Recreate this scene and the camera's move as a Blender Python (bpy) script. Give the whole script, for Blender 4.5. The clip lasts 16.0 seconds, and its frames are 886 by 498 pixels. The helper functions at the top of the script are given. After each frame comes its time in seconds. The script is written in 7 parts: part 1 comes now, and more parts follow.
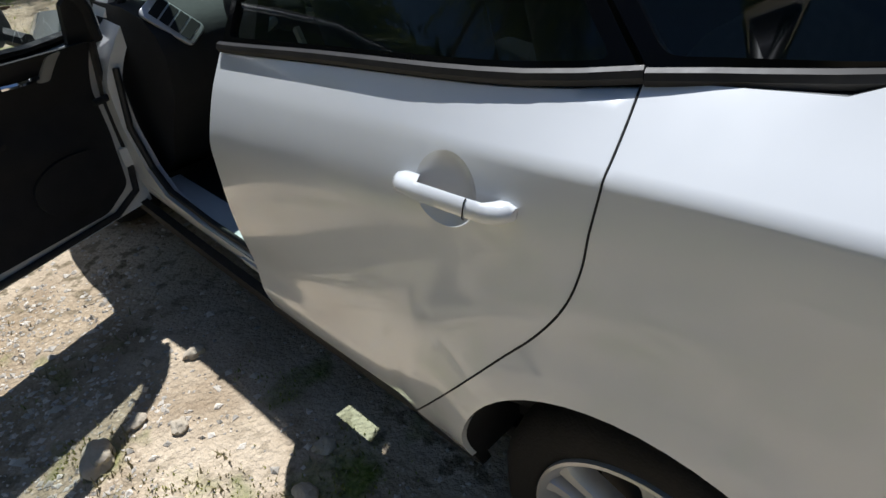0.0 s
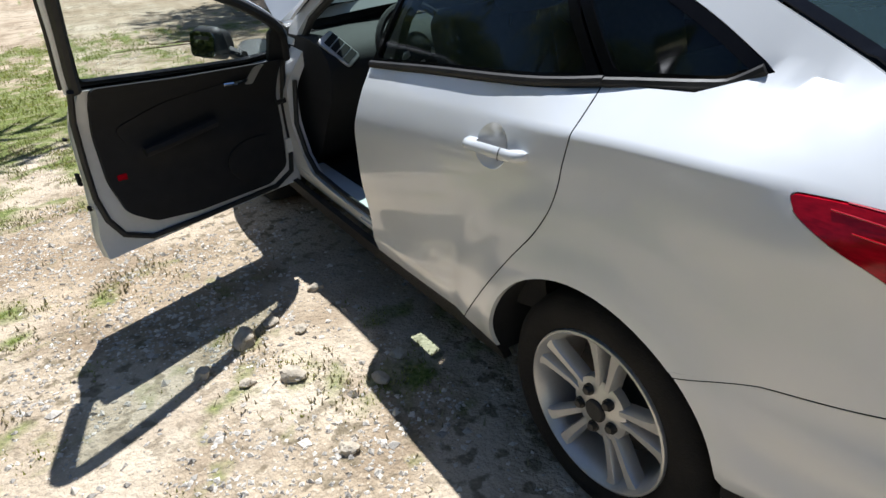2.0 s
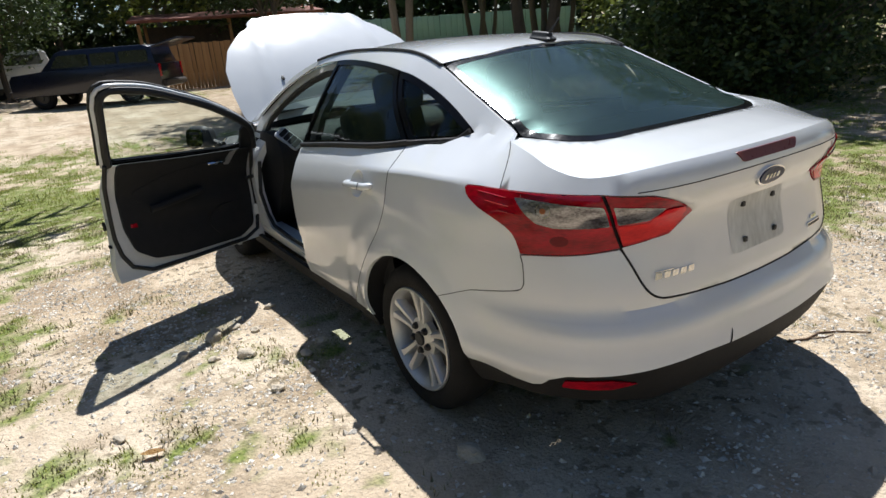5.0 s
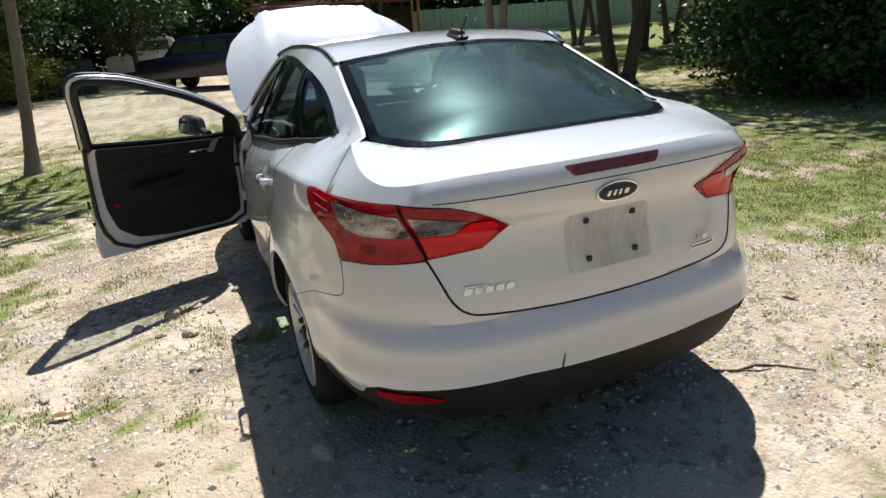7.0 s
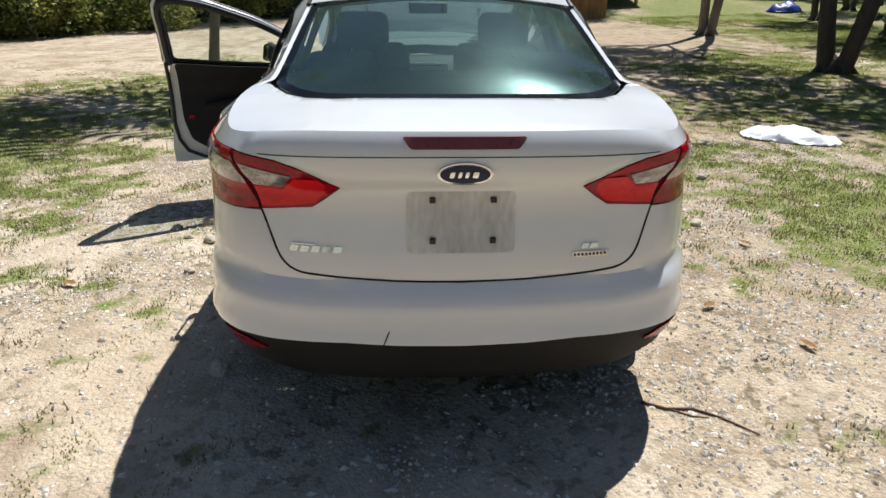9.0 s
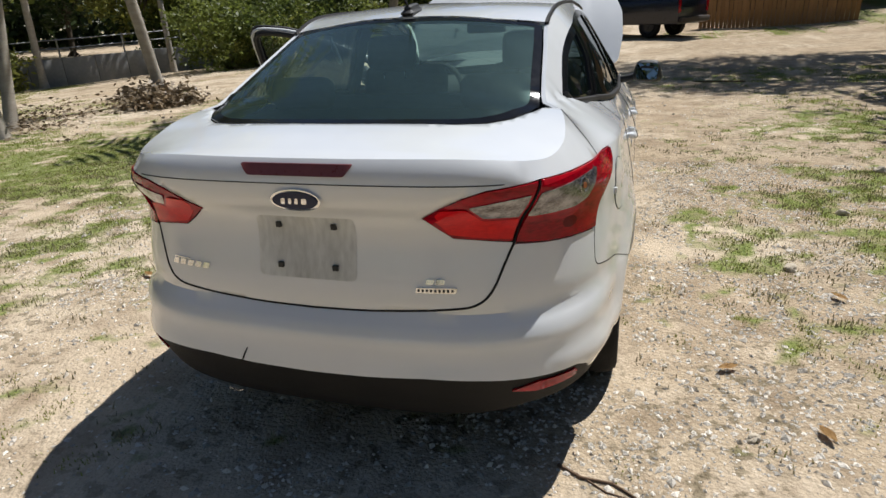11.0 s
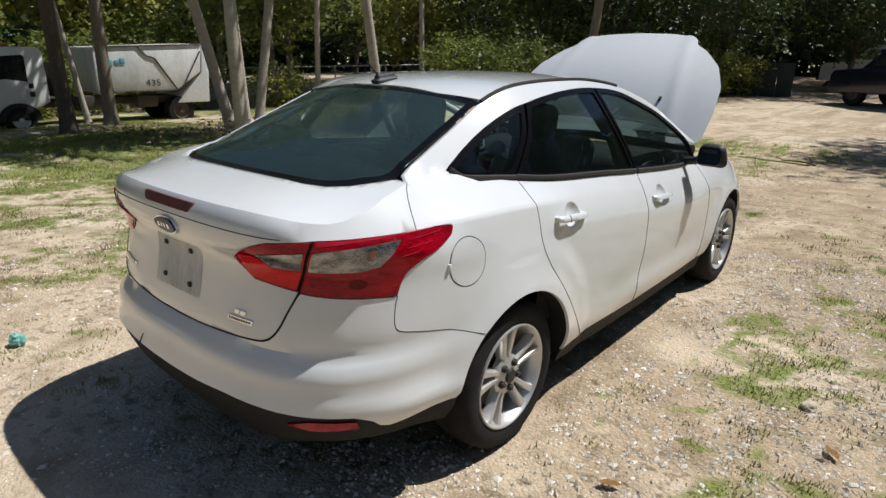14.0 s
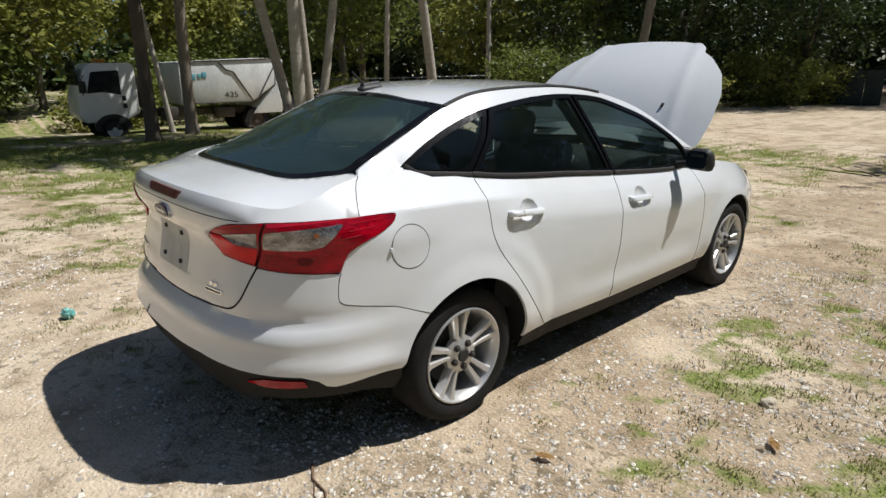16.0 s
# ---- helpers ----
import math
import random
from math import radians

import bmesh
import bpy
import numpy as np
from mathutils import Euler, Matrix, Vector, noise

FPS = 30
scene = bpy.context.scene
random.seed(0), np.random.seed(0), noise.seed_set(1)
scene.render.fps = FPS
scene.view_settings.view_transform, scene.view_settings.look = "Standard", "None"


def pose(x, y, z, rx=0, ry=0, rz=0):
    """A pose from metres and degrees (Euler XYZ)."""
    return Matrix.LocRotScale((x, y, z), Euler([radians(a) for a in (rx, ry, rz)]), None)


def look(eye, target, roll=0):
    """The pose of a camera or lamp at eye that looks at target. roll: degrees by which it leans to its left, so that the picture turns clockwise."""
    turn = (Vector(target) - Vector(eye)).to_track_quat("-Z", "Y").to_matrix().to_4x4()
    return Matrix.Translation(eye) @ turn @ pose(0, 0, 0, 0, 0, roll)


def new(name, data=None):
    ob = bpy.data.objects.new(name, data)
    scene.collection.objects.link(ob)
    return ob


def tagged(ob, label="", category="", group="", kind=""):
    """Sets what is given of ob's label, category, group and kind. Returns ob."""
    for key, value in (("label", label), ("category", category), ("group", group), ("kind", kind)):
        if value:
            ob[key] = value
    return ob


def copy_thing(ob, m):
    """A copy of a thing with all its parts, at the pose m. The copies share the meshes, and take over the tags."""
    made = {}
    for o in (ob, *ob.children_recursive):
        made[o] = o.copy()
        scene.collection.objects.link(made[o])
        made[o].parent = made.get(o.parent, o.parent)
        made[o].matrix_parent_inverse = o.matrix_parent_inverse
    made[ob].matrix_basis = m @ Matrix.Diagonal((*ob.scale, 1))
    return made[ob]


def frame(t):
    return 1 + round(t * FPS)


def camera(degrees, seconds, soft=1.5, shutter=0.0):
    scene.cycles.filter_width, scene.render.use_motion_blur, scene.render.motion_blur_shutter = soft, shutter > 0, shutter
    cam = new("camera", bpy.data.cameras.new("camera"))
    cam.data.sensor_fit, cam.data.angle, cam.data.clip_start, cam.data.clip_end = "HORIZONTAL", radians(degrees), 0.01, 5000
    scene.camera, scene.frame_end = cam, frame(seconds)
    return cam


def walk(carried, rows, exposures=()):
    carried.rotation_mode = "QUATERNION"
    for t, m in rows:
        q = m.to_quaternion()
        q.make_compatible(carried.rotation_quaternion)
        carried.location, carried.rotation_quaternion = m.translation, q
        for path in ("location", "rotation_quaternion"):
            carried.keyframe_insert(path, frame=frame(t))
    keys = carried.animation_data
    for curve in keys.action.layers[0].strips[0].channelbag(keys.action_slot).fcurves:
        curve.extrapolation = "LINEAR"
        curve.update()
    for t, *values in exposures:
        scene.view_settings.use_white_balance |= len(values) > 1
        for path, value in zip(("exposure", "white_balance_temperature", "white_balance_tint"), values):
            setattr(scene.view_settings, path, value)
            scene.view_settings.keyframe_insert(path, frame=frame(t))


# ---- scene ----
from mathutils import geometry

cam = camera(71.69, 16.0, soft=1.5)
# seconds, eye, target, roll; the car's rear axle is the origin and its nose points to +y
PATH = [
    (0, (-1.443, -0.194, 1.367), (-0.329, 1.02, 0.234), -5.6),
    (0.5, (-1.597, -0.249, 1.405), (-0.548, 1.07, 0.327), -6.4),
    (1, (-1.761, -0.341, 1.397), (-0.764, 1.01, 0.31), -5.6),
    (1.5, (-1.768, -0.549, 1.416), (-0.743, 0.877, 0.458), -5.2),
    (2, (-1.786, -0.791, 1.437), (-0.859, 0.7, 0.479), -3.6),
    (2.5, (-1.911, -0.963, 1.452), (-0.966, 0.577, 0.594), -4.8),
    (3, (-1.926, -1.148, 1.459), (-0.952, 0.37, 0.594), -3.9),
    (3.2, (-1.95, -1.259, 1.494), (-0.967, 0.289, 0.696), -4.1),
    (5.3, (-2.0, -2.088, 1.496), (-0.978, -0.501, 0.836), -4.5),
    (5.5, (-1.924, -2.153, 1.501), (-0.925, -0.552, 0.839), -4.0),
    (6, (-1.68, -2.191, 1.471), (-0.747, -0.564, 0.776), -4.5),
    (6.5, (-1.432, -2.236, 1.467), (-0.515, -0.61, 0.748), -4.6),
    (7, (-1.188, -2.388, 1.474), (-0.476, -0.644, 0.802), -4.5),
    (7.5, (-0.927, -2.457, 1.441), (-0.317, -0.695, 0.716), -3.7),
    (8, (-0.643, -2.424, 1.438), (-0.111, -0.643, 0.699), -1.4),
    (8.5, (-0.459, -2.5, 1.435), (-0.151, -0.668, 0.693), -0.6),
    (8.7, (-0.35, -2.563, 1.446), (-0.116, -0.741, 0.655), 0.1),
    (10.8, (0.802, -2.432, 1.472), (0.284, -0.652, 0.721), -2.7),
    (11, (0.89, -2.374, 1.456), (0.324, -0.602, 0.722), -3.1),
    (11.5, (1.107, -2.241, 1.485), (0.413, -0.508, 0.767), -2.0),
    (12, (1.37, -2.204, 1.549), (0.458, -0.543, 0.911), 0.5),
    (12.5, (1.566, -2.133, 1.557), (0.567, -0.537, 0.883), -1.9),
    (13, (1.704, -1.956, 1.52), (0.603, -0.409, 0.893), 1.2),
    (13.5, (1.838, -1.902, 1.555), (0.629, -0.408, 1.003), -1.6),
    (14, (2.099, -1.873, 1.555), (0.863, -0.421, 0.951), 0.7),
    (14.5, (2.219, -1.805, 1.543), (0.934, -0.396, 0.942), -0.9),
    (15, (2.298, -1.697, 1.523), (0.942, -0.343, 0.953), -0.6),
    (15.5, (2.453, -1.703, 1.535), (1.055, -0.391, 0.965), -1.1),
    (16, (2.644, -1.741, 1.551), (1.229, -0.45, 0.978), -0.0),
]
# seconds, stops, kelvin, tint
EXPOSURES = [(0.0, 0.33, 5850, 10), (0.5, 0.72, 5780, 10), (1.0, 0.88, 5750, 10), (2.0, 0.65, 5780, 10), (3.0, 0.62, 5900, 10), (5.5, 0.58, 5950, 10),
             (8.5, 0.50, 6000, 10), (11.0, 0.22, 6150, 10), (12.0, 0.13, 6150, 10), (16.0, 0.14, 6150, 10)]
walk(cam, [(t, look(eye, target, roll)) for t, eye, target, roll in PATH], exposures=EXPOSURES)

# ---------------------------------------------------------------- light
SUN_DIR = Vector((0.312, 0.465, 1.0)).normalized()
SUN_ELEV = math.asin(SUN_DIR.z)
SUN_AZ = math.atan2(SUN_DIR.x, SUN_DIR.y)
world = bpy.data.worlds.new("sky")
world.use_nodes = True
scene.world = world
wn = world.node_tree.nodes
wl = world.node_tree.links
sky = wn.new("ShaderNodeTexSky")
sky.sky_type = "NISHITA"
sky.sun_disc = False
sky.sun_elevation = SUN_ELEV
sky.sun_rotation = SUN_AZ
sky.ozone_density = 3.0
sky.dust_density = 0.4
wn["Background"].inputs[1].default_value = 0.056
wl.new(sky.outputs[0], wn["Background"].inputs[0])
sun = new("sun", bpy.data.lights.new("sun", "SUN"))
sun.data.energy = 4.85
sun.data.angle = radians(0.53)
sun.data.color = (1.0, 0.962, 0.90)
sun.matrix_world = look((SUN_DIR * 60)[:], (0, 0, 0))


# ---------------------------------------------------------------- materials
def mat(name, color, rough=0.5, metal=0.0, color2=None, scale=8.0, amount=1.0, bump=0.0, bump_scale=60.0,
        coat=0.0, spec=0.5, trans=0.0, ior=1.45, rvar=0.08, detail=6.0, stretch=(1, 1, 1), obvar=0.0):
    m = bpy.data.materials.new(name)
    m.use_nodes = True
    n, l = m.node_tree.nodes, m.node_tree.links
    b = n["Principled BSDF"]
    b.inputs["Base Color"].default_value = (*color, 1)
    b.inputs["Roughness"].default_value = rough
    b.inputs["Metallic"].default_value = metal
    b.inputs["Coat Weight"].default_value = coat
    b.inputs["Coat Roughness"].default_value = 0.04
    b.inputs["Specular IOR Level"].default_value = spec
    b.inputs["Transmission Weight"].default_value = trans
    b.inputs["IOR"].default_value = ior
    tc = n.new("ShaderNodeTexCoord")
    mp = n.new("ShaderNodeMapping")
    mp.inputs["Scale"].default_value = stretch
    l.new(tc.outputs["Object"], mp.inputs[0])
    if color2 is not None:
        nz = n.new("ShaderNodeTexNoise")
        nz.inputs["Scale"].default_value = scale
        nz.inputs["Detail"].default_value = detail
        l.new(mp.outputs[0], nz.inputs["Vector"])
        nz2 = n.new("ShaderNodeTexNoise")
        nz2.inputs["Scale"].default_value = scale * 7.3
        nz2.inputs["Detail"].default_value = 3
        l.new(mp.outputs[0], nz2.inputs["Vector"])
        mx0 = n.new("ShaderNodeMath")
        mx0.operation = "MULTIPLY_ADD"
        mx0.inputs[1].default_value = 0.4
        l.new(nz2.outputs[0], mx0.inputs[0])
        ml = n.new("ShaderNodeMath")
        ml.operation = "MULTIPLY"
        ml.inputs[1].default_value = 0.6
        l.new(nz.outputs[0], ml.inputs[0])
        l.new(ml.outputs[0], mx0.inputs[2])
        last = mx0
        if obvar:
            oi = n.new("ShaderNodeObjectInfo")
            ma = n.new("ShaderNodeMath")
            ma.operation = "MULTIPLY_ADD"
            ma.inputs[1].default_value = obvar
            l.new(oi.outputs["Random"], ma.inputs[0])
            l.new(mx0.outputs[0], ma.inputs[2])
            last = ma
        rp = n.new("ShaderNodeValToRGB")
        rp.color_ramp.elements[0].position = 0.5 - 0.25 / max(amount, 0.05)
        rp.color_ramp.elements[1].position = 0.5 + 0.25 / max(amount, 0.05)
        rp.color_ramp.elements[0].color = (*color, 1)
        rp.color_ramp.elements[1].color = (*color2, 1)
        l.new(last.outputs[0], rp.inputs[0])
        l.new(rp.outputs[0], b.inputs["Base Color"])
        rr = n.new("ShaderNodeMapRange")
        rr.inputs["To Min"].default_value = max(0.02, rough - rvar)
        rr.inputs["To Max"].default_value = min(1, rough + rvar)
        l.new(nz2.outputs[0], rr.inputs["Value"])
        l.new(rr.outputs[0], b.inputs["Roughness"])
    if bump:
        nb = n.new("ShaderNodeTexNoise")
        nb.inputs["Scale"].default_value = bump_scale
        nb.inputs["Detail"].default_value = 5
        l.new(mp.outputs[0], nb.inputs["Vector"])
        bp = n.new("ShaderNodeBump")
        bp.inputs["Strength"].default_value = bump
        bp.inputs["Distance"].default_value = 0.01
        l.new(nb.outputs[0], bp.inputs["Height"])
        l.new(bp.outputs[0], b.inputs["Normal"])
    return m


def glass_mat(name, tint, gloss=1.0, rough=0.01, dust_haze=0.0):
    """Thin sheet of tinted glass: see-through, with a mirror share that grows at grazing angles."""
    m = bpy.data.materials.new(name)
    m.use_nodes = True
    n, l = m.node_tree.nodes, m.node_tree.links
    n.remove(n["Principled BSDF"])
    tr = n.new("ShaderNodeBsdfTransparent")
    tr.inputs[0].default_value = (*tint, 1)
    gl = n.new("ShaderNodeBsdfGlossy")
    gl.inputs["Roughness"].default_value = rough
    fr = n.new("ShaderNodeFresnel")
    fr.inputs[0].default_value = 1.5
    k = n.new("ShaderNodeMath")
    k.operation = "MULTIPLY"
    k.inputs[1].default_value = gloss
    l.new(fr.outputs[0], k.inputs[0])
    mx = n.new("ShaderNodeMixShader")
    l.new(k.outputs[0], mx.inputs[0])
    l.new(tr.outputs[0], mx.inputs[1])
    l.new(gl.outputs[0], mx.inputs[2])
    # dust film on the pane, its teal haze put into the colour
    if dust_haze:
        df = n.new("ShaderNodeBsdfGlossy")
        df.inputs[0].default_value = (0.50, 0.78, 0.72, 1)
        df.inputs["Roughness"].default_value = 0.28
        tc = n.new("ShaderNodeTexCoord")
        nz = n.new("ShaderNodeTexNoise")
        nz.inputs["Scale"].default_value = 5
        nz.inputs["Detail"].default_value = 7
        l.new(tc.outputs["Object"], nz.inputs["Vector"])
        mr = n.new("ShaderNodeMapRange")
        mr.inputs["From Min"].default_value, mr.inputs["From Max"].default_value = 0.3, 0.75
        mr.inputs["To Min"].default_value, mr.inputs["To Max"].default_value = dust_haze * 0.8, dust_haze * 1.2
        l.new(nz.outputs[0], mr.inputs["Value"])
        dd = n.new("ShaderNodeBsdfDiffuse")
        dd.inputs[0].default_value = (0.36, 0.60, 0.54, 1)
        dm = n.new("ShaderNodeMixShader")
        dm.inputs[0].default_value = 0.68
        l.new(df.outputs[0], dm.inputs[1])
        l.new(dd.outputs[0], dm.inputs[2])
        df = dm
        m2 = n.new("ShaderNodeMixShader")
        l.new(mr.outputs[0], m2.inputs[0])
        l.new(mx.outputs[0], m2.inputs[1])
        l.new(df.outputs[0], m2.inputs[2])
        mx = m2
    l.new(mx.outputs[0], n["Material Output"].inputs[0])
    return m


def leaf_mat(name, c1, c2, trans=0.25):
    m = mat(name, c1, rough=0.5, color2=c2, scale=0.9, amount=1.6, obvar=0.25)
    n, l = m.node_tree.nodes, m.node_tree.links
    b = n["Principled BSDF"]
    g = n.new("ShaderNodeNewGeometry")
    hs = n.new("ShaderNodeHueSaturation")
    mr = n.new("ShaderNodeMapRange")
    mr.inputs["To Min"].default_value = 0.55
    mr.inputs["To Max"].default_value = 1.35
    l.new(g.outputs["Random Per Island"], mr.inputs["Value"])
    src = b.inputs["Base Color"].links[0].from_socket
    l.new(src, hs.inputs["Color"])
    l.new(mr.outputs[0], hs.inputs["Value"])
    l.new(hs.outputs[0], b.inputs["Base Color"])
    tl = n.new("ShaderNodeBsdfTranslucent")
    l.new(hs.outputs[0], tl.inputs[0])
    mx = n.new("ShaderNodeMixShader")
    mx.inputs[0].default_value = trans
    l.new(b.outputs[0], mx.inputs[1])
    l.new(tl.outputs[0], mx.inputs[2])
    l.new(mx.outputs[0], n["Material Output"].inputs[0])
    return m


PAINT = mat("white_car_paint", (0.68, 0.69, 0.695), rough=0.22, color2=(0.74, 0.745, 0.74), scale=1.5, amount=0.8, coat=1.0, rvar=0.05, spec=0.55)
PAINT_IN = mat("white_inner_paint", (0.60, 0.61, 0.61), rough=0.4, color2=(0.72, 0.72, 0.71), scale=5, coat=0.3)
BLACK = mat("black_plastic", (0.012, 0.012, 0.013), rough=0.55, color2=(0.03, 0.029, 0.027), scale=14, bump=0.15, bump_scale=400)
VALANCE = mat("dusty_black_plastic", (0.008, 0.008, 0.008), rough=0.65, spec=0.3, color2=(0.020, 0.018, 0.017), scale=5, bump=0.2, bump_scale=300)
GAP = mat("gap_black", (0.006, 0.006, 0.006), rough=0.9, color2=(0.012, 0.012, 0.012), scale=20)
TRIM = mat("belt_trim", (0.018, 0.017, 0.016), rough=0.5, color2=(0.045, 0.040, 0.036), scale=9, spec=0.3)
FRIT = mat("black_glass_edge", (0.004, 0.004, 0.005), rough=0.16, color2=(0.007, 0.007, 0.008), scale=9, spec=0.15)
CABIN = mat("cabin_black", (0.006, 0.006, 0.007), rough=0.75, color2=(0.015, 0.015, 0.017), scale=18, bump=0.25, bump_scale=350)
CLOTH = mat("seat_cloth", (0.030, 0.032, 0.036), rough=0.9, color2=(0.060, 0.063, 0.070), scale=40, bump=0.4, bump_scale=600)
SILVER_TRIM = mat("silver_plastic", (0.42, 0.42, 0.41), rough=0.35, metal=0.6, color2=(0.52, 0.52, 0.51), scale=20)
CHROME = mat("chrome", (0.75, 0.76, 0.78), rough=0.09, metal=1.0, color2=(0.82, 0.82, 0.83), scale=10, rvar=0.04)
ALLOY = mat("alloy_wheel", (0.50, 0.495, 0.48), rough=0.34, metal=0.55, color2=(0.60, 0.59, 0.57), scale=12, rvar=0.05)
ALLOY_DARK = mat("dirty_alloy_barrel", (0.05, 0.047, 0.043), rough=0.6, metal=0.5, color2=(0.10, 0.09, 0.08), scale=14)
TYRE = mat("tyre_rubber", (0.008, 0.008, 0.008), rough=0.85, spec=0.25, color2=(0.024, 0.022, 0.020), scale=9, bump=0.3, bump_scale=200)
LENS_RED = mat("red_lens", (0.15, 0.0008, 0.006), rough=0.10, color2=(0.42, 0.0025, 0.013), scale=7, amount=1.9, coat=0.15, rvar=0.03, spec=0.30, stretch=(1, 1, 4.0), detail=2.5)
LENS_BAND = mat("red_lens_rim", (0.34, 0.002, 0.010), rough=0.07, color2=(0.50, 0.006, 0.018), scale=24, coat=0.9, spec=0.5)
LENS_BRIGHT = mat("bright_red_lens", (0.50, 0.004, 0.010), rough=0.12, color2=(0.76, 0.012, 0.014), scale=9, amount=1.5, coat=0.1, spec=0.3, stretch=(1, 1, 3.0), detail=2.0)
LENS_SHADE = mat("shaded_red_lens", (0.10, 0.0006, 0.004), rough=0.12, color2=(0.17, 0.001, 0.006), scale=12, spec=0.3)
LENS_DARK = mat("dark_red_lens", (0.13, 0.032, 0.030), rough=0.3, color2=(0.19, 0.052, 0.048), scale=9, coat=0.2)
LENS_CLEAR = mat("clear_lens", (0.36, 0.345, 0.35), rough=0.16, color2=(0.07, 0.060, 0.062), scale=16, amount=2.0, coat=0.8, metal=0.5, stretch=(1, 1, 2.4), detail=2.0)
REFLECT = mat("lamp_reflector", (0.62, 0.62, 0.63), rough=0.18, metal=0.9, color2=(0.4, 0.4, 0.4), scale=25)
BULB = mat("amber_bulb", (0.30, 0.10, 0.03), rough=0.3, color2=(0.2, 0.06, 0.02), scale=20)
BLUE = mat("badge_blue", (0.006, 0.010, 0.036), rough=0.3, color2=(0.010, 0.018, 0.06), scale=30, coat=0.15, spec=0.3)
GRIME = mat("grimy_white_paint", (0.42, 0.42, 0.39), rough=0.5, color2=(0.66, 0.66, 0.63), scale=9, amount=1.6, stretch=(1, 1, 0.25))
GLASS = glass_mat("tinted_glass", (0.48, 0.54, 0.53), 0.85, 0.008, 0.008)
GLASS_REAR = glass_mat("rear_glass", (0.74, 0.88, 0.83), 1.0, 0.03, 0.065)
GLASS_DOOR = glass_mat("clear_door_glass", (0.84, 0.90, 0.87), 0.2, 0.01, 0.02)
GLASS_FRONT = glass_mat("windscreen_glass", (0.68, 0.84, 0.74), 0.7)
MIRROR = mat("mirror_glass", (0.30, 0.32, 0.33), rough=0.02, metal=1.0)


# ---------------------------------------------------------------- small tools
def obj(name, bm, material, parent=None, label="", smooth=40.0):
    """Links a bmesh as one mesh object, under a parent if one is given."""
    me = bpy.data.meshes.new(name)
    bm.normal_update()
    bm.to_mesh(me)
    bm.free()
    mats = material if isinstance(material, (list, tuple)) else [material]
    for q in mats:
        me.materials.append(q)
    me.shade_smooth()
    if smooth < 180:
        me.set_sharp_from_angle(angle=radians(smooth))
    ob = new(name, me)
    if parent is not None:
        ob.parent = parent
    if label:
        ob["label"] = label
    return ob


def part(name, bm, material, parent, label="", smooth=40.0):
    return obj(name, bm, material, parent, label, smooth)


def thing(name, label, category, group="", at=(0, 0, 0), turn=0.0, kind=""):
    e = new(name)
    e.empty_display_size = 0.1
    e.matrix_world = pose(*at, 0, 0, turn)
    return tagged(e, label, category, group, kind)


def box(bm, cx, cy, cz, sx, sy, sz, bevel=0.0, m=None, seg=2):
    r = bmesh.ops.create_cube(bm, size=1)
    vs = r["verts"]
    bmesh.ops.scale(bm, vec=(sx, sy, sz), verts=vs)
    bmesh.ops.translate(bm, vec=(cx, cy, cz), verts=vs)
    if bevel:
        es = list({e for v in vs for e in v.link_edges})
        q = bmesh.ops.bevel(bm, geom=es, offset=bevel, segments=seg, profile=0.5, affect="EDGES", clamp_overlap=True)
        vs = list({v for f in q["faces"] for v in f.verts} | {v for v in vs if v.is_valid})
    if m is not None:
        bmesh.ops.transform(bm, matrix=m, verts=vs)
    return vs


def tube(bm, pts, r, seg=8, closed=False, r_end=None, flat=1.0):
    """A round bar along points. flat squeezes it along z."""
    P = [Vector(p) for p in pts]
    n = len(P)
    rings = []
    up = Vector((0, 0, 1))
    for i, p in enumerate(P):
        a = P[(i - 1) % n] if (closed or i > 0) else p
        b = P[(i + 1) % n] if (closed or i < n - 1) else p
        d = (b - a).normalized()
        if abs(d.dot(up)) > 0.95:
            up = Vector((1, 0, 0)) if abs(d.x) < 0.9 else Vector((0, 1, 0))
        u = d.cross(up).normalized()
        w = u.cross(d)
        k = r if r_end is None else r + (r_end - r) * i / max(1, n - 1)
        rings.append([bm.verts.new(p + (u * math.cos(2 * math.pi * j / seg) + w * math.sin(2 * math.pi * j / seg) * flat) * k) for j in range(seg)])
        up = w
    for i in range(n if closed else n - 1):
        A, B = rings[i], rings[(i + 1) % n]
        for j in range(seg):
            bm.faces.new((A[j], A[(j + 1) % seg], B[(j + 1) % seg], B[j]))
    if not closed:
        bm.faces.new(rings[0][::-1])
        bm.faces.new(rings[-1])


def lathe(bm, profile, seg=32, m=None):
    """Turns a profile of (radius, height) round z."""
    rings = []
    for r, h in profile:
        rings.append([bm.verts.new((r * math.cos(2 * math.pi * j / seg), r * math.sin(2 * math.pi * j / seg), h)) for j in range(seg)])
    for A, B in zip(rings, rings[1:]):
        for j in range(seg):
            bm.faces.new((A[j], A[(j + 1) % seg], B[(j + 1) % seg], B[j]))
    if m is not None:
        bmesh.ops.transform(bm, matrix=m, verts=[v for r in rings for v in r])
    return rings


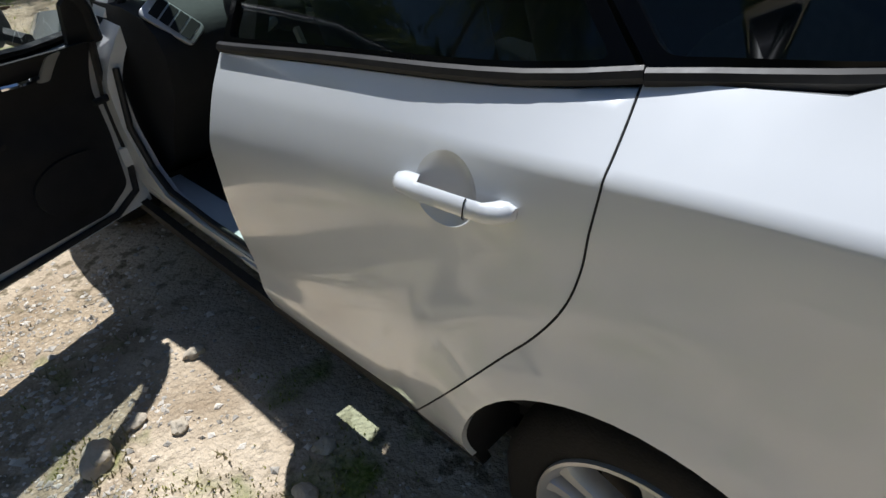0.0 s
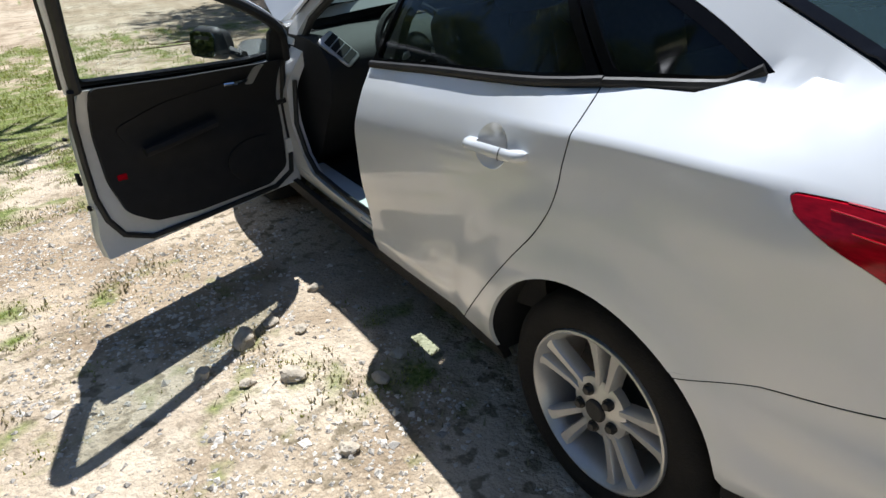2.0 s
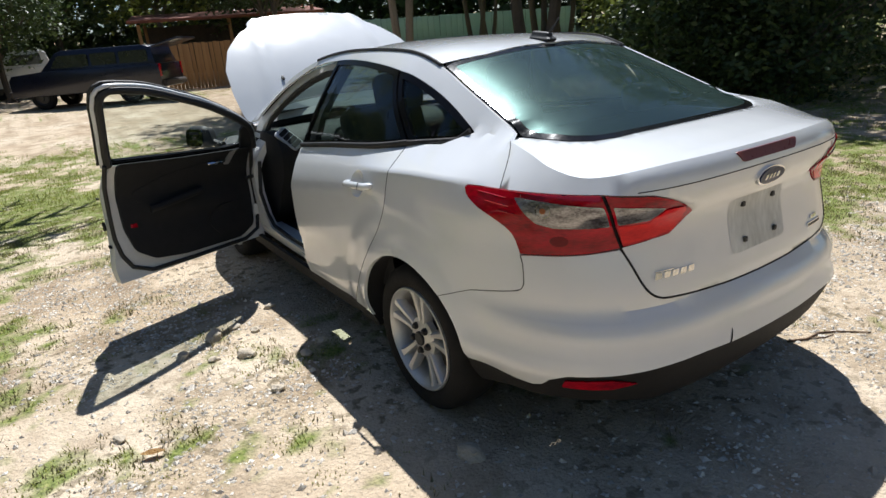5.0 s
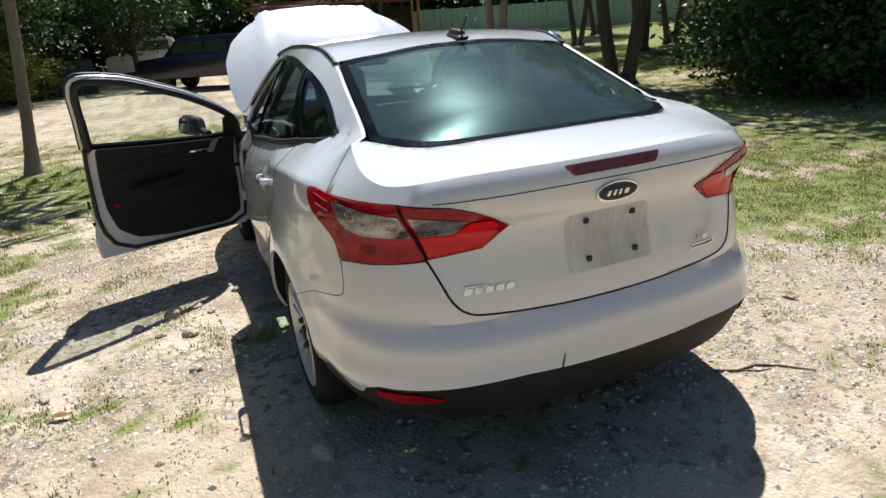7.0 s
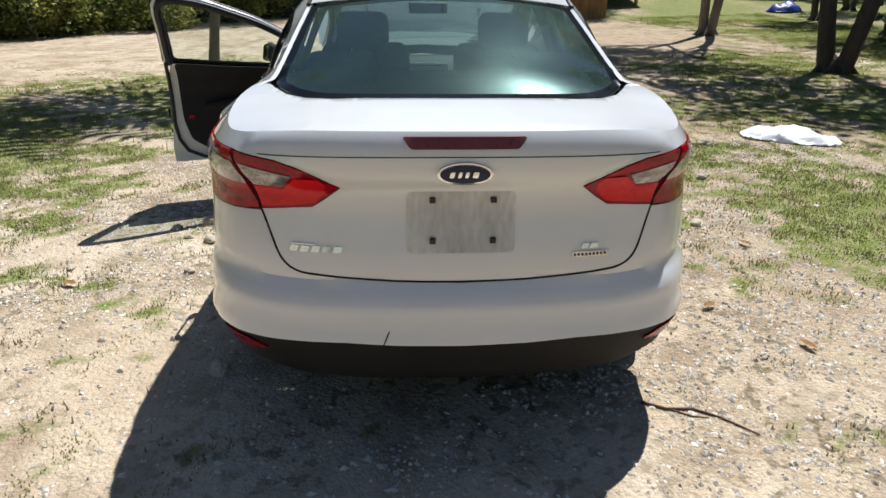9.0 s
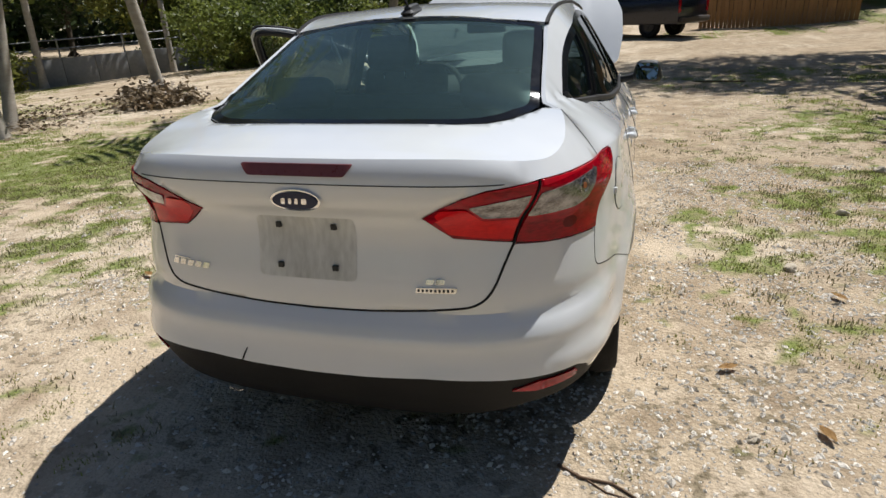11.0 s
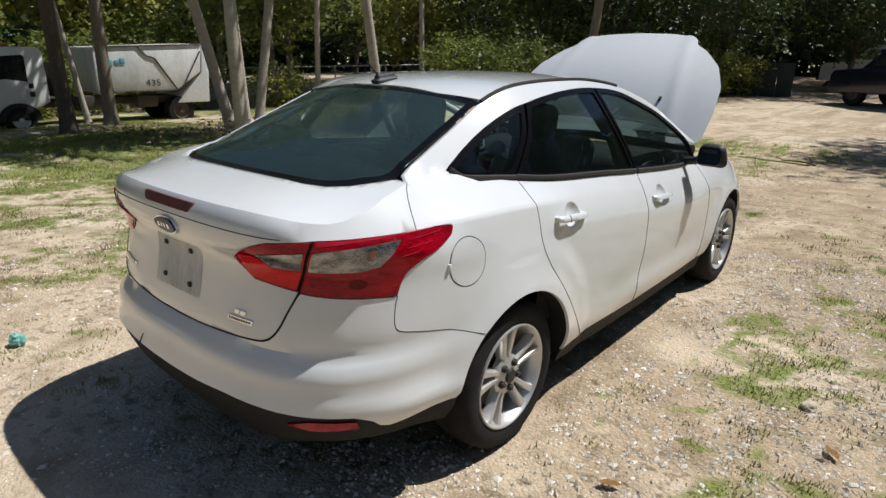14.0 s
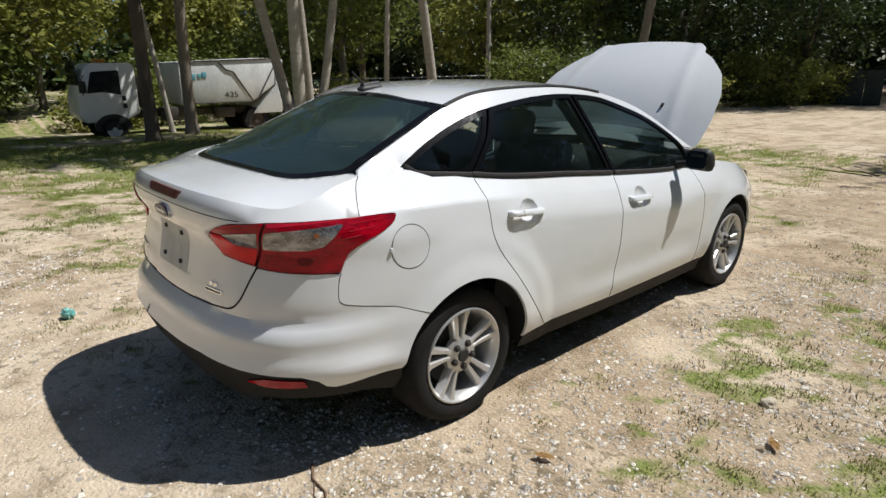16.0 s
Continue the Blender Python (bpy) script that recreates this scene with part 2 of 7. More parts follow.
def prism(bm, outline, depth, m=None, bevel=0.0):
    """A flat outline in x, y pushed up by depth along z."""
    v0 = [bm.verts.new((x, y, 0)) for x, y in outline]
    f = bm.faces.new(v0)
    r = bmesh.ops.extrude_face_region(bm, geom=[f])
    v1 = [g for g in r["geom"] if isinstance(g, bmesh.types.BMVert)]
    bmesh.ops.translate(bm, vec=(0, 0, depth), verts=v1)
    vs = v0 + v1
    if bevel:
        es = list({e for v in vs for e in v.link_edges})
        q = bmesh.ops.bevel(bm, geom=es, offset=bevel, segments=2, profile=0.5, affect="EDGES", clamp_overlap=True)
        vs = list({v for f2 in q["faces"] for v in f2.verts} | {v for v in vs if v.is_valid})
    if m is not None:
        bmesh.ops.transform(bm, matrix=m, verts=vs)
    bmesh.ops.recalc_face_normals(bm, faces=list({f2 for v in vs for f2 in v.link_faces}))
    return vs


def lerp_table(x, table):
    """Smooth reading of a table of (x, value) rows."""
    xs = [r[0] for r in table]
    if x <= xs[0]:
        return table[0][1]
    if x >= xs[-1]:
        return table[-1][1]
    i = max(k for k in range(len(xs) - 1) if xs[k] <= x)
    x0, y0 = table[i]
    x1, y1 = table[i + 1]
    m0 = (y1 - table[i - 1][1]) / (x1 - table[i - 1][0]) if i > 0 else (y1 - y0) / (x1 - x0)
    m1 = (table[i + 2][1] - y0) / (table[i + 2][0] - x0) if i + 2 < len(xs) else (y1 - y0) / (x1 - x0)
    t = (x - x0) / (x1 - x0)
    h = x1 - x0
    return ((2 * t**3 - 3 * t**2 + 1) * y0 + (t**3 - 2 * t**2 + t) * h * m0 + (-2 * t**3 + 3 * t**2) * y1 + (t**3 - t**2) * h * m1)


# ---------------------------------------------------------------- the white saloon: its skin
# plan of the lower body at mid height, from the middle of the tail round the right flank to the nose
PLAN = [(0, -0.905), (0.2, -0.902), (0.4, -0.885), (0.55, -0.848), (0.68, -0.770), (0.77, -0.655), (0.822, -0.53), (0.856, -0.35),
        (0.876, -0.1), (0.890, 0.3), (0.902, 0.8), (0.905, 1.2), (0.902, 1.7), (0.893, 2.2), (0.882, 2.6), (0.855, 2.95), (0.78, 3.22),
        (0.62, 3.40), (0.36, 3.50), (0, 3.53)]


def spline(pts, k=24):
    out = []
    for i in range(len(pts) - 1):
        p0 = Vector(pts[max(i - 1, 0)])
        p1, p2 = Vector(pts[i]), Vector(pts[i + 1])
        p3 = Vector(pts[min(i + 2, len(pts) - 1)])
        if i == 0:
            p0 = Vector((-pts[1][0], pts[1][1]))
        if i == len(pts) - 2:
            p3 = Vector((-pts[-2][0], pts[-2][1]))
        for j in range(k):
            t = j / k
            out.append(0.5 * ((2 * p1) + (p2 - p0) * t + (2 * p0 - 5 * p1 + 4 * p2 - p3) * t * t + (3 * p1 - p0 - 3 * p2 + p3) * t**3))
    out.append(Vector(pts[-1]))
    return out


REF = np.array([(p.x, p.y) for p in spline(PLAN)])
REF_S = np.concatenate([[0], np.cumsum(np.hypot(*np.diff(REF, axis=0).T))])
TAN = np.gradient(REF, axis=0)
TAN /= np.hypot(TAN[:, 0], TAN[:, 1])[:, None]
NOR = np.stack([TAN[:, 1], -TAN[:, 0]], 1)
S_END = float(REF_S[-1])

BELT_Z = [(-0.95, 1.084), (-0.89, 1.084), (-0.85, 1.076), (-0.80, 1.064), (-0.74, 1.062), (-0.66, 1.082), (-0.55, 1.116), (-0.39, 1.140), (-0.16, 1.146), (0.0, 1.115), (0.17, 1.085), (0.36, 1.062),
          (0.78, 1.027), (1.2, 0.985), (1.9, 0.930), (2.2, 0.945), (2.7, 0.90), (3.1, 0.82), (3.4, 0.74), (3.6, 0.72)]
BELT_D = [(0.0, -0.014), (0.45, -0.017), (0.65, -0.024), (0.80, -0.050), (0.95, -0.110), (1.15, -0.19), (1.30, -0.225), (1.5, -0.18), (1.62, -0.16),
          (1.85, -0.11), (2.2, -0.10), (3.6, -0.11), (4.0, -0.10), (5.0, -0.10), (7.0, -0.10)]
TAIL_D = [(0.18, -0.075), (0.26, -0.025), (0.32, 0.018), (0.38, 0.045), (0.42, 0.060), (0.45, 0.070), (0.475, 0.068), (0.50, 0.058), (0.525, 0.052), (0.56, 0.053), (0.580, 0.050), (0.592, 0.042), (0.615, 0.022), (0.638, 0.006), (0.66, 0.008),
          (0.69, 0.008), (0.76, -0.006), (0.86, -0.026), (0.915, -0.020), (0.955, 0.004), (1.0, 0.012), (1.05, 0.002), (1.10, -0.010), (1.2, -0.010)]
SIDE_D = [(0.18, -0.055), (0.25, -0.04), (0.31, -0.018), (0.38, -0.004), (0.46, 0.002), (0.60, 0.006), (0.75, 0.004), (0.85, 0.0), (1.2, 0.0)]
ARCHES = ((0.02, 0.315, 0.362), (2.65, 0.315, 0.362))


def ref_at(s):
    x, y = np.interp(s, REF_S, REF[:, 0]), np.interp(s, REF_S, REF[:, 1])
    return x, y, np.interp(s, REF_S, NOR[:, 0]), np.interp(s, REF_S, NOR[:, 1])


def belt_z(s):
    return lerp_table(float(ref_at(abs(s))[1]), BELT_Z)


def smoothstep(a, b, x):
    t = min(1.0, max(0.0, (x - a) / (b - a)))
    return t * t * (3 - 2 * t)


CREASE_Z = [(-0.70, 1.006), (-0.45, 1.014), (-0.32, 1.016), (-0.19, 1.015), (-0.05, 1.011), (0.12, 1.001), (0.5, 0.970), (1.2, 0.912), (2.2, 0.83), (3.6, 0.7)]


def crease_z(y):
    return lerp_table(y, CREASE_Z)


def skin(s, z, off=0.0):
    """Point of the lower body's skin: s along the plan from the middle of the tail (left side negative), z the height."""
    a = min(abs(s), S_END)
    x, y, nx, ny = ref_at(a)
    w = 1 - smoothstep(0.55, 1.35, a)
    d = w * lerp_table(z, TAIL_D) + (1 - w) * lerp_table(z, SIDE_D)
    zb = lerp_table(float(y), BELT_Z)
    reach = 0.20 + 0.06 * math.exp(-((a - 1.3) / 0.35) ** 2) - 0.170 * (1 - smoothstep(0.55, 0.95, a))
    h = (zb - z) / reach
    if h < 1:
        bd = lerp_table(a, BELT_D)
        soft_d = bd * max(0.0, 1 - h) ** (1.75 - 0.35 * smoothstep(0.2, 0.6, y))
        # along the flank the shoulder breaks over a crease instead of rounding smoothly
        k = smoothstep(1.08, 1.32, a) * (0.92 - 0.82 * smoothstep(0.05, 0.55, y))
        if k > 0:
            zc = min(crease_z(y), zb - 0.03)
            dk = 0.34 * bd * max(0.0, 1 - (zb - zc) / reach) ** 1.75
            if z < zc:
                hard_d = dk * max(0.0, (z - zb + reach) / (zc - zb + reach)) ** 1.25
            else:
                hard_d = dk + (bd - dk) * min(1.0, (z - zc) / (zb - zc)) ** 1.05
            soft_d += k * (hard_d - soft_d)
        d += soft_d
    for ay, az, ar in ARCHES:
        r = math.hypot(y - ay, z - az)
        d += 0.022 * math.exp(-((r - ar) / 0.075) ** 2) * smoothstep(0.22, 0.42, z)
    r = math.hypot(y - ARCHES[0][0], z - ARCHES[0][1])
    d += 0.013 * (1 - smoothstep(0.50, 0.60, r)) * smoothstep(-0.45, -0.1, y)
    # shallow hollow and lip low on the doors
    if y > 0.3:
        d -= 0.006 * math.exp(-((z - 0.47) / 0.08) ** 2) * smoothstep(0.35, 1.1, y) * (1 - smoothstep(1.9, 2.2, y))
        d += 0.005 * math.exp(-((z - 0.375) / 0.045) ** 2) * smoothstep(0.45, 1.2, y) * (1 - smoothstep(1.95, 2.2, y))
    # lower lip of the bumper drawn round the corner, with a hollow above it
    k = smoothstep(0.7, 1.0, a) * (1 - smoothstep(1.08, 1.24, a))
    d += k * (0.014 * math.exp(-((z - 0.425) / 0.035) ** 2) - 0.004 * math.exp(-((z - 0.50) / 0.05) ** 2))
    d += off
    px, py = x + nx * d, y + ny * d
    return Vector((px if s >= 0 else -px, py, z))


def s_y(y):
    """Way along the plan at which the flank reaches y."""
    return float(np.interp(y, REF[:, 1], REF_S))


def s_x(x):
    """Way along the plan at which the tail reaches x."""
    k = int(len(REF) * 0.42)
    return float(np.interp(abs(x), REF[:k, 0], REF_S[:k]))


_bs = np.linspace(0.85, 4.9, 320)
_by = np.array([skin(q, belt_z(q)).y for q in _bs])


def s_belt(y):
    """Way along the plan at which the belt line itself reaches y."""
    return float(np.interp(y, _by, _bs))


def s_near(x, y, z):
    gap = lambda q: (skin(q, z).x - x) ** 2 + (skin(q, z).y - y) ** 2
    best = min(np.linspace(0.0, 1.9, 191), key=gap)
    return float(min(np.linspace(best - 0.01, best + 0.01, 41), key=gap))


# edge between flank and roof, and the crown of the roof along the middle
RAIL_X = [(-0.39, 0.622), (-0.2, 0.598), (0.0, 0.575), (0.185, 0.552), (0.334, 0.555), (0.8, 0.562), (1.05, 0.568), (1.31, 0.585), (1.6, 0.605),
          (1.81, 0.635), (2.06, 0.70), (2.22, 0.76)]
RAIL_Z = [(-0.39, 1.140), (-0.2, 1.218), (0.0, 1.300), (0.185, 1.376), (0.334, 1.421), (0.52, 1.440), (0.82, 1.447), (1.05, 1.440), (1.31, 1.408),
          (1.6, 1.340), (1.81, 1.262), (2.06, 1.120), (2.22, 1.02)]
CROWN_Z = [(-0.62, 1.130), (-0.5, 1.188), (-0.4, 1.233), (-0.2, 1.315), (0.0, 1.388), (0.12, 1.428), (0.3, 1.455), (0.55, 1.470), (0.85, 1.474), (1.15, 1.464),
           (1.4, 1.428), (1.8, 1.285), (2.2, 1.105), (2.3, 1.05)]


def upper(y, z, side=1, off=0.0):
    """Point of the flank between belt and roof edge."""
    s = s_belt(y)
    zb = belt_z(s)
    zr, xr = lerp_table(y, RAIL_Z), lerp_table(y, RAIL_X)
    xb = skin(s, zb).x
    h, top = z - zb, max(zr - zb, 1e-4)
    q = min(1.0, max(0.0, h / top))
    lean = lambda v: 0.38 * v + 0.30 * v * v
    e = 1.15 + 3.6 * smoothstep(-0.1, 0.45, y)
    x = xb - lean(max(h, 0)) - (xb - lean(top) - xr) * q**e
    return Vector((side * (x + off), y, z + off * 0.4))


def roof(x, y, off=0.0):
    xr, zr, zt = lerp_table(y, RAIL_X), lerp_table(y, RAIL_Z), lerp_table(y, CROWN_Z)
    return Vector((x, y, zr + (zt - zr) * (1 - min(1.0, abs(x) / xr) ** 2.3) + off))


DECK_EDGE = [skin(s, belt_z(s)) for s in np.linspace(0, s_belt(-0.39), 60)]
DE_Y = np.array([p.y for p in DECK_EDGE])
DE_X = np.array([p.x for p in DECK_EDGE])
DE_Z = np.array([p.z for p in DECK_EDGE])


DECK_Z = [(-0.92, 1.084), (-0.86, 1.093), (-0.80, 1.104), (-0.70, 1.122), (-0.55, 1.140), (-0.39, 1.158)]


def deck(x, y, off=0.0):
    xe = float(np.interp(y, DE_Y, DE_X))
    ze = float(np.interp(y, DE_Y, DE_Z))
    k = min(1.0, abs(x) / max(xe, 0.02))
    zc = lerp_table(y, DECK_Z)
    return Vector((x, y, zc + (ze - zc) * k**3.2 + off))


def inside(p, poly):
    x, y = p
    c = False
    n = len(poly)
    for i in range(n):
        x0, y0 = poly[i]
        x1, y1 = poly[i - 1]
        if (y0 > y) != (y1 > y) and x < (x1 - x0) * (y - y0) / (y1 - y0) + x0:
            c = not c
    return c


def dense(poly, step, closed=True):
    out = []
    n = len(poly)
    for i in range(n if closed else n - 1):
        a, b = Vector(poly[i]), Vector(poly[(i + 1) % n])
        k = max(1, int(math.ceil((b - a).length / step)))
        out += [tuple(a + (b - a) * j / k) for j in range(k)]
    if not closed:
        out.append(tuple(poly[-1]))
    return out


def rounded(poly, r, seg=4):
    """An outline with its corners cut round."""
    out = []
    n = len(poly)
    for i in range(n):
        p, a, b = Vector(poly[i]), Vector(poly[i - 1]), Vector(poly[(i + 1) % n])
        ra = min(r, (a - p).length * 0.45)
        rb = min(r, (b - p).length * 0.45)
        u, v = p + (a - p).normalized() * ra, p + (b - p).normalized() * rb
        for j in range(seg + 1):
            t = j / seg
            out.append(tuple((1 - t) ** 2 * u + 2 * t * (1 - t) * p + t * t * v))
    return out


def patch(bm, outline, fn, holes=(), step=0.03, rim=0.012, flip=False, edge=0.022, lines=()):
    """A sheet over a flat outline with holes, laid on a surface fn(u, v, off) and turned in at its edges by rim.
    lines are creases that the mesh follows."""
    loops = [dense(outline, edge)] + [dense(h, edge) for h in holes]
    pts, edges = [], []
    for lp in loops:
        b = len(pts)
        pts += lp
        edges += [(b + i, b + (i + 1) % len(lp)) for i in range(len(lp))]
    border = np.array(pts)
    for ln in lines:
        last = None
        for q in ln:
            off_edge = np.min(np.hypot(border[:, 0] - q[0], border[:, 1] - q[1])) > 0.007
            if off_edge and inside(q, loops[0]) and not any(inside(q, h) for h in loops[1:]):
                pts.append(q)
                if last is not None:
                    edges.append((last, len(pts) - 1))
                last = len(pts) - 1
            else:
                last = None
    us, vs = [p[0] for p in loops[0]], [p[1] for p in loops[0]]
    B = np.array(pts)
    u0, u1, v0, v1 = min(us), max(us), min(vs), max(vs)
    for iu in range(1, int((u1 - u0) / step) + 1):
        for iv in range(1, int((v1 - v0) / step) + 1):
            q = (u0 + iu * step, v0 + iv * step)
            if np.min((B[:, 0] - q[0]) ** 2 + (B[:, 1] - q[1]) ** 2) < (0.45 * step) ** 2:
                continue
            if inside(q, loops[0]) and not any(inside(q, h) for h in loops[1:]):
                pts.append(q)
    V, _, F, orig, *_ = geometry.delaunay_2d_cdt([Vector(p) for p in pts], edges, [], 0, 1e-6)
    keep = []
    for f in F:
        c = tuple(sum((V[i] for i in f), Vector((0, 0))) / 3)
        if inside(c, loops[0]) and not any(inside(c, h) for h in loops[1:]):
            keep.append(f)
    made = {}

    def vert(i):
        if i not in made:
            made[i] = bm.verts.new(fn(V[i][0], V[i][1], 0.0))
        return made[i]

    faces = []
    for f in keep:
        t = [vert(i) for i in f]
        try:
            faces.append(bm.faces.new(t[::-1] if flip else t))
        except ValueError:
            pass
    if rim:
        where = {v: V[i] for i, v in made.items()}
        inner = {}
        for e in {e for f in faces for e in f.edges}:
            fs = [f for f in e.link_faces]
            if len(fs) != 1:
                continue
            a, b = e.verts
            lp = fs[0].loops
            for l in lp:
                if l.edge == e:
                    a, b = l.vert, l.link_loop_next.vert
            for v in (a, b):
                if v not in inner:
                    inner[v] = bm.verts.new(fn(where[v][0], where[v][1], -rim))
            bm.faces.new((b, a, inner[a], inner[b]))
    return faces


def on_skin(side):
    return lambda u, v, o: skin(u * side, v, o)


def on_upper(side):
    return lambda u, v, o: upper(u, v, side, o)


def weld(bm, d=0.0015):
    bmesh.ops.remove_doubles(bm, verts=bm.verts, dist=d)


def ring(poly, d):
    """Outline moved inwards by d (outlines run either way round)."""
    n = len(poly)
    area = sum(poly[i][0] * poly[(i + 1) % n][1] - poly[(i + 1) % n][0] * poly[i][1] for i in range(n))
    sgn = 1 if area > 0 else -1
    out = []
    for i in range(n):
        p, a, b = Vector(poly[i]), Vector(poly[i - 1]), Vector(poly[(i + 1) % n])
        e1, e2 = (p - a).normalized(), (b - p).normalized()
        n1, n2 = Vector((-e1.y, e1.x)) * sgn, Vector((-e2.y, e2.x)) * sgn
        m = (n1 + n2)
        m = m / max(0.35, m.length_squared / 2) if m.length > 1e-6 else n1
        out.append(tuple(p + m * d))
    return out


# ---------------------------------------------------------------- the saloon: outlines on the skin
R_SEAM = [(0.163, 1.083), (0.152, 1.04), (0.146, 0.995), (0.150, 0.93), (0.153, 0.87), (0.170, 0.81), (0.212, 0.74), (0.276, 0.66), (0.389, 0.514), (0.545, 0.312)]
F_SEAM = [(1.195, 0.985), (1.182, 0.93), (1.170, 0.84), (1.166, 0.74), (1.16, 0.62), (1.145, 0.50), (1.128, 0.40), (1.13, 0.302)]
W_SEAM = [(2.085, 0.938), (2.12, 0.86), (2.15, 0.76), (2.165, 0.64), (2.155, 0.45), (2.135, 0.297)]
def eased(pts, k=5):
    P = [Vector(p) for p in pts]
    out = []
    for i in range(len(P) - 1):
        a, b, c, d = P[max(i - 1, 0)], P[i], P[i + 1], P[min(i + 2, len(P) - 1)]
        for j in range(k):
            t = j / k
            out.append(tuple(0.5 * (2 * b + (c - a) * t + (2 * a - 5 * b + 4 * c - d) * t * t + (3 * b - a - 3 * c + d) * t**3)))
    return out + [tuple(P[-1])]


R_SEAM, F_SEAM, W_SEAM = eased(R_SEAM), eased(F_SEAM), eased(W_SEAM)
LAMP_FRONT = [(0.81, -0.315, 1.010), (0.82, -0.337, 0.980), (0.84, -0.407, 0.946), (0.84, -0.486, 0.917), (0.825, -0.545, 0.880), (0.815, -0.576, 0.815)]
BUMP_SEAM = [(0.83, -0.592, 0.786), (0.835, -0.600, 0.748), (0.835, -0.601, 0.724), (0.835, -0.597, 0.708), (0.836, -0.586, 0.697), (0.838, -0.566, 0.690), (0.842, -0.54, 0.684), (0.85, -0.505, 0.676), (0.87, -0.372, 0.647), (0.885, -0.25, 0.595)]
LID_SIDE = [(0.607, 0.838), (0.575, 0.775), (0.540, 0.705), (0.495, 0.667), (0.42, 0.655), (0.2, 0.640), (0.0, 0.636)]
LAMP_TIP = [(0.607, 0.838), (0.50, 0.853), (0.441, 0.858), (0.400, 0.885), (0.353, 0.921), (0.413, 0.958), (0.47, 0.985), (0.529, 1.003), (0.62, 1.017)]

LID_SIDE = eased(LID_SIDE, 3)


def sz(pts):
    return [(s_near(x, y, z), z) for x, y, z in pts]


def sy(pts):
    return [(s_y(y), z) for y, z in pts]


def sx(pts):
    return [(s_x(x), z) for x, z in pts]


def arch(k, a0, a1, n=22, grow=0.0):
    ay, az, ar = ARCHES[k]
    return [(ay + (ar + grow) * math.cos(radians(a0 + (a1 - a0) * i / n)), az + (ar + grow) * 1.005 * math.sin(radians(a0 + (a1 - a0) * i / n))) for i in range(n + 1)]


CREASE = [[(s_y(y), crease_z(y) + dz) for y in np.arange(-0.46, 1.15, 0.022)] for dz in (-0.012, 0.0, 0.012)]
LAMP_F = sz(eased(LAMP_FRONT, 3))
BUMP_S = sz(BUMP_SEAM)
SEAM_TOP = (s_near(0.657, -0.778, 1.016), 1.018)
SEAM_BOT = (s_near(0.607, -0.822, 0.838), 0.838)
TRUNK_S = sz([(0.760, -0.470, 1.013), (0.740, -0.462, 1.04), (0.716, -0.450, 1.07), (0.688, -0.434, 1.098), (0.657, -0.415, 1.122)])
TIP_IN = sz([(0.79, -0.40, 1.012)])[0]
S_TK = s_belt(-0.39)
BELT_C = [(s_belt(y), belt_z(s_belt(y))) for y in np.linspace(-0.39, -0.165, 12)]

TIP = rounded([TIP_IN, LAMP_F[0], LAMP_F[3]], 0.022, 5)[6:12]
car = thing("sedan", "dusty white saloon with driver's door and bonnet open, on gravel", "car")


def sided(name, outline, side, holes=[], material=PAINT, label="", parent=None, inset=0.0022, fn=None, rim=0.014, step=0.03):
    bm = bmesh.new()
    o = ring(outline, inset) if inset else outline
    patch(bm, o, fn or on_skin(side), [h for h in holes], flip=side < 0, rim=rim, step=step, lines=CREASE)
    return part(name, bm, material, parent or car, label)


# --- rear quarters with the pillars behind the doors
QW = [(-0.163, 1.150), (-0.095, 1.108), (0.163, 1.083)]
TOP = [(-0.163, 1.152), (-0.03, 1.221), (0.109, 1.281), (0.282, 1.343), (0.374, 1.361), (0.52, 1.382), (0.77, 1.404), (1.015, 1.407), (1.309, 1.381), (1.542, 1.322), (1.767, 1.249),
       (1.984, 1.141), (2.10, 1.05), (2.16, 0.96)]
top_run = lambda a, b, n, dz=0.0: [(float(y), lerp_table(float(y), TOP) + dz) for y in np.linspace(a, b, n)]
PILLAR_TOP = [(y, lerp_table(y, RAIL_Z)) for y in (2.2, 2.1, 2.0, 1.9, 1.8, 1.7, 1.6, 1.5, 1.4, 1.3, 1.2, 1.1, 1.0, 0.85, 0.7, 0.55, 0.4, 0.3, 0.2, 0.1, 0.0, -0.1, -0.2, -0.3)]

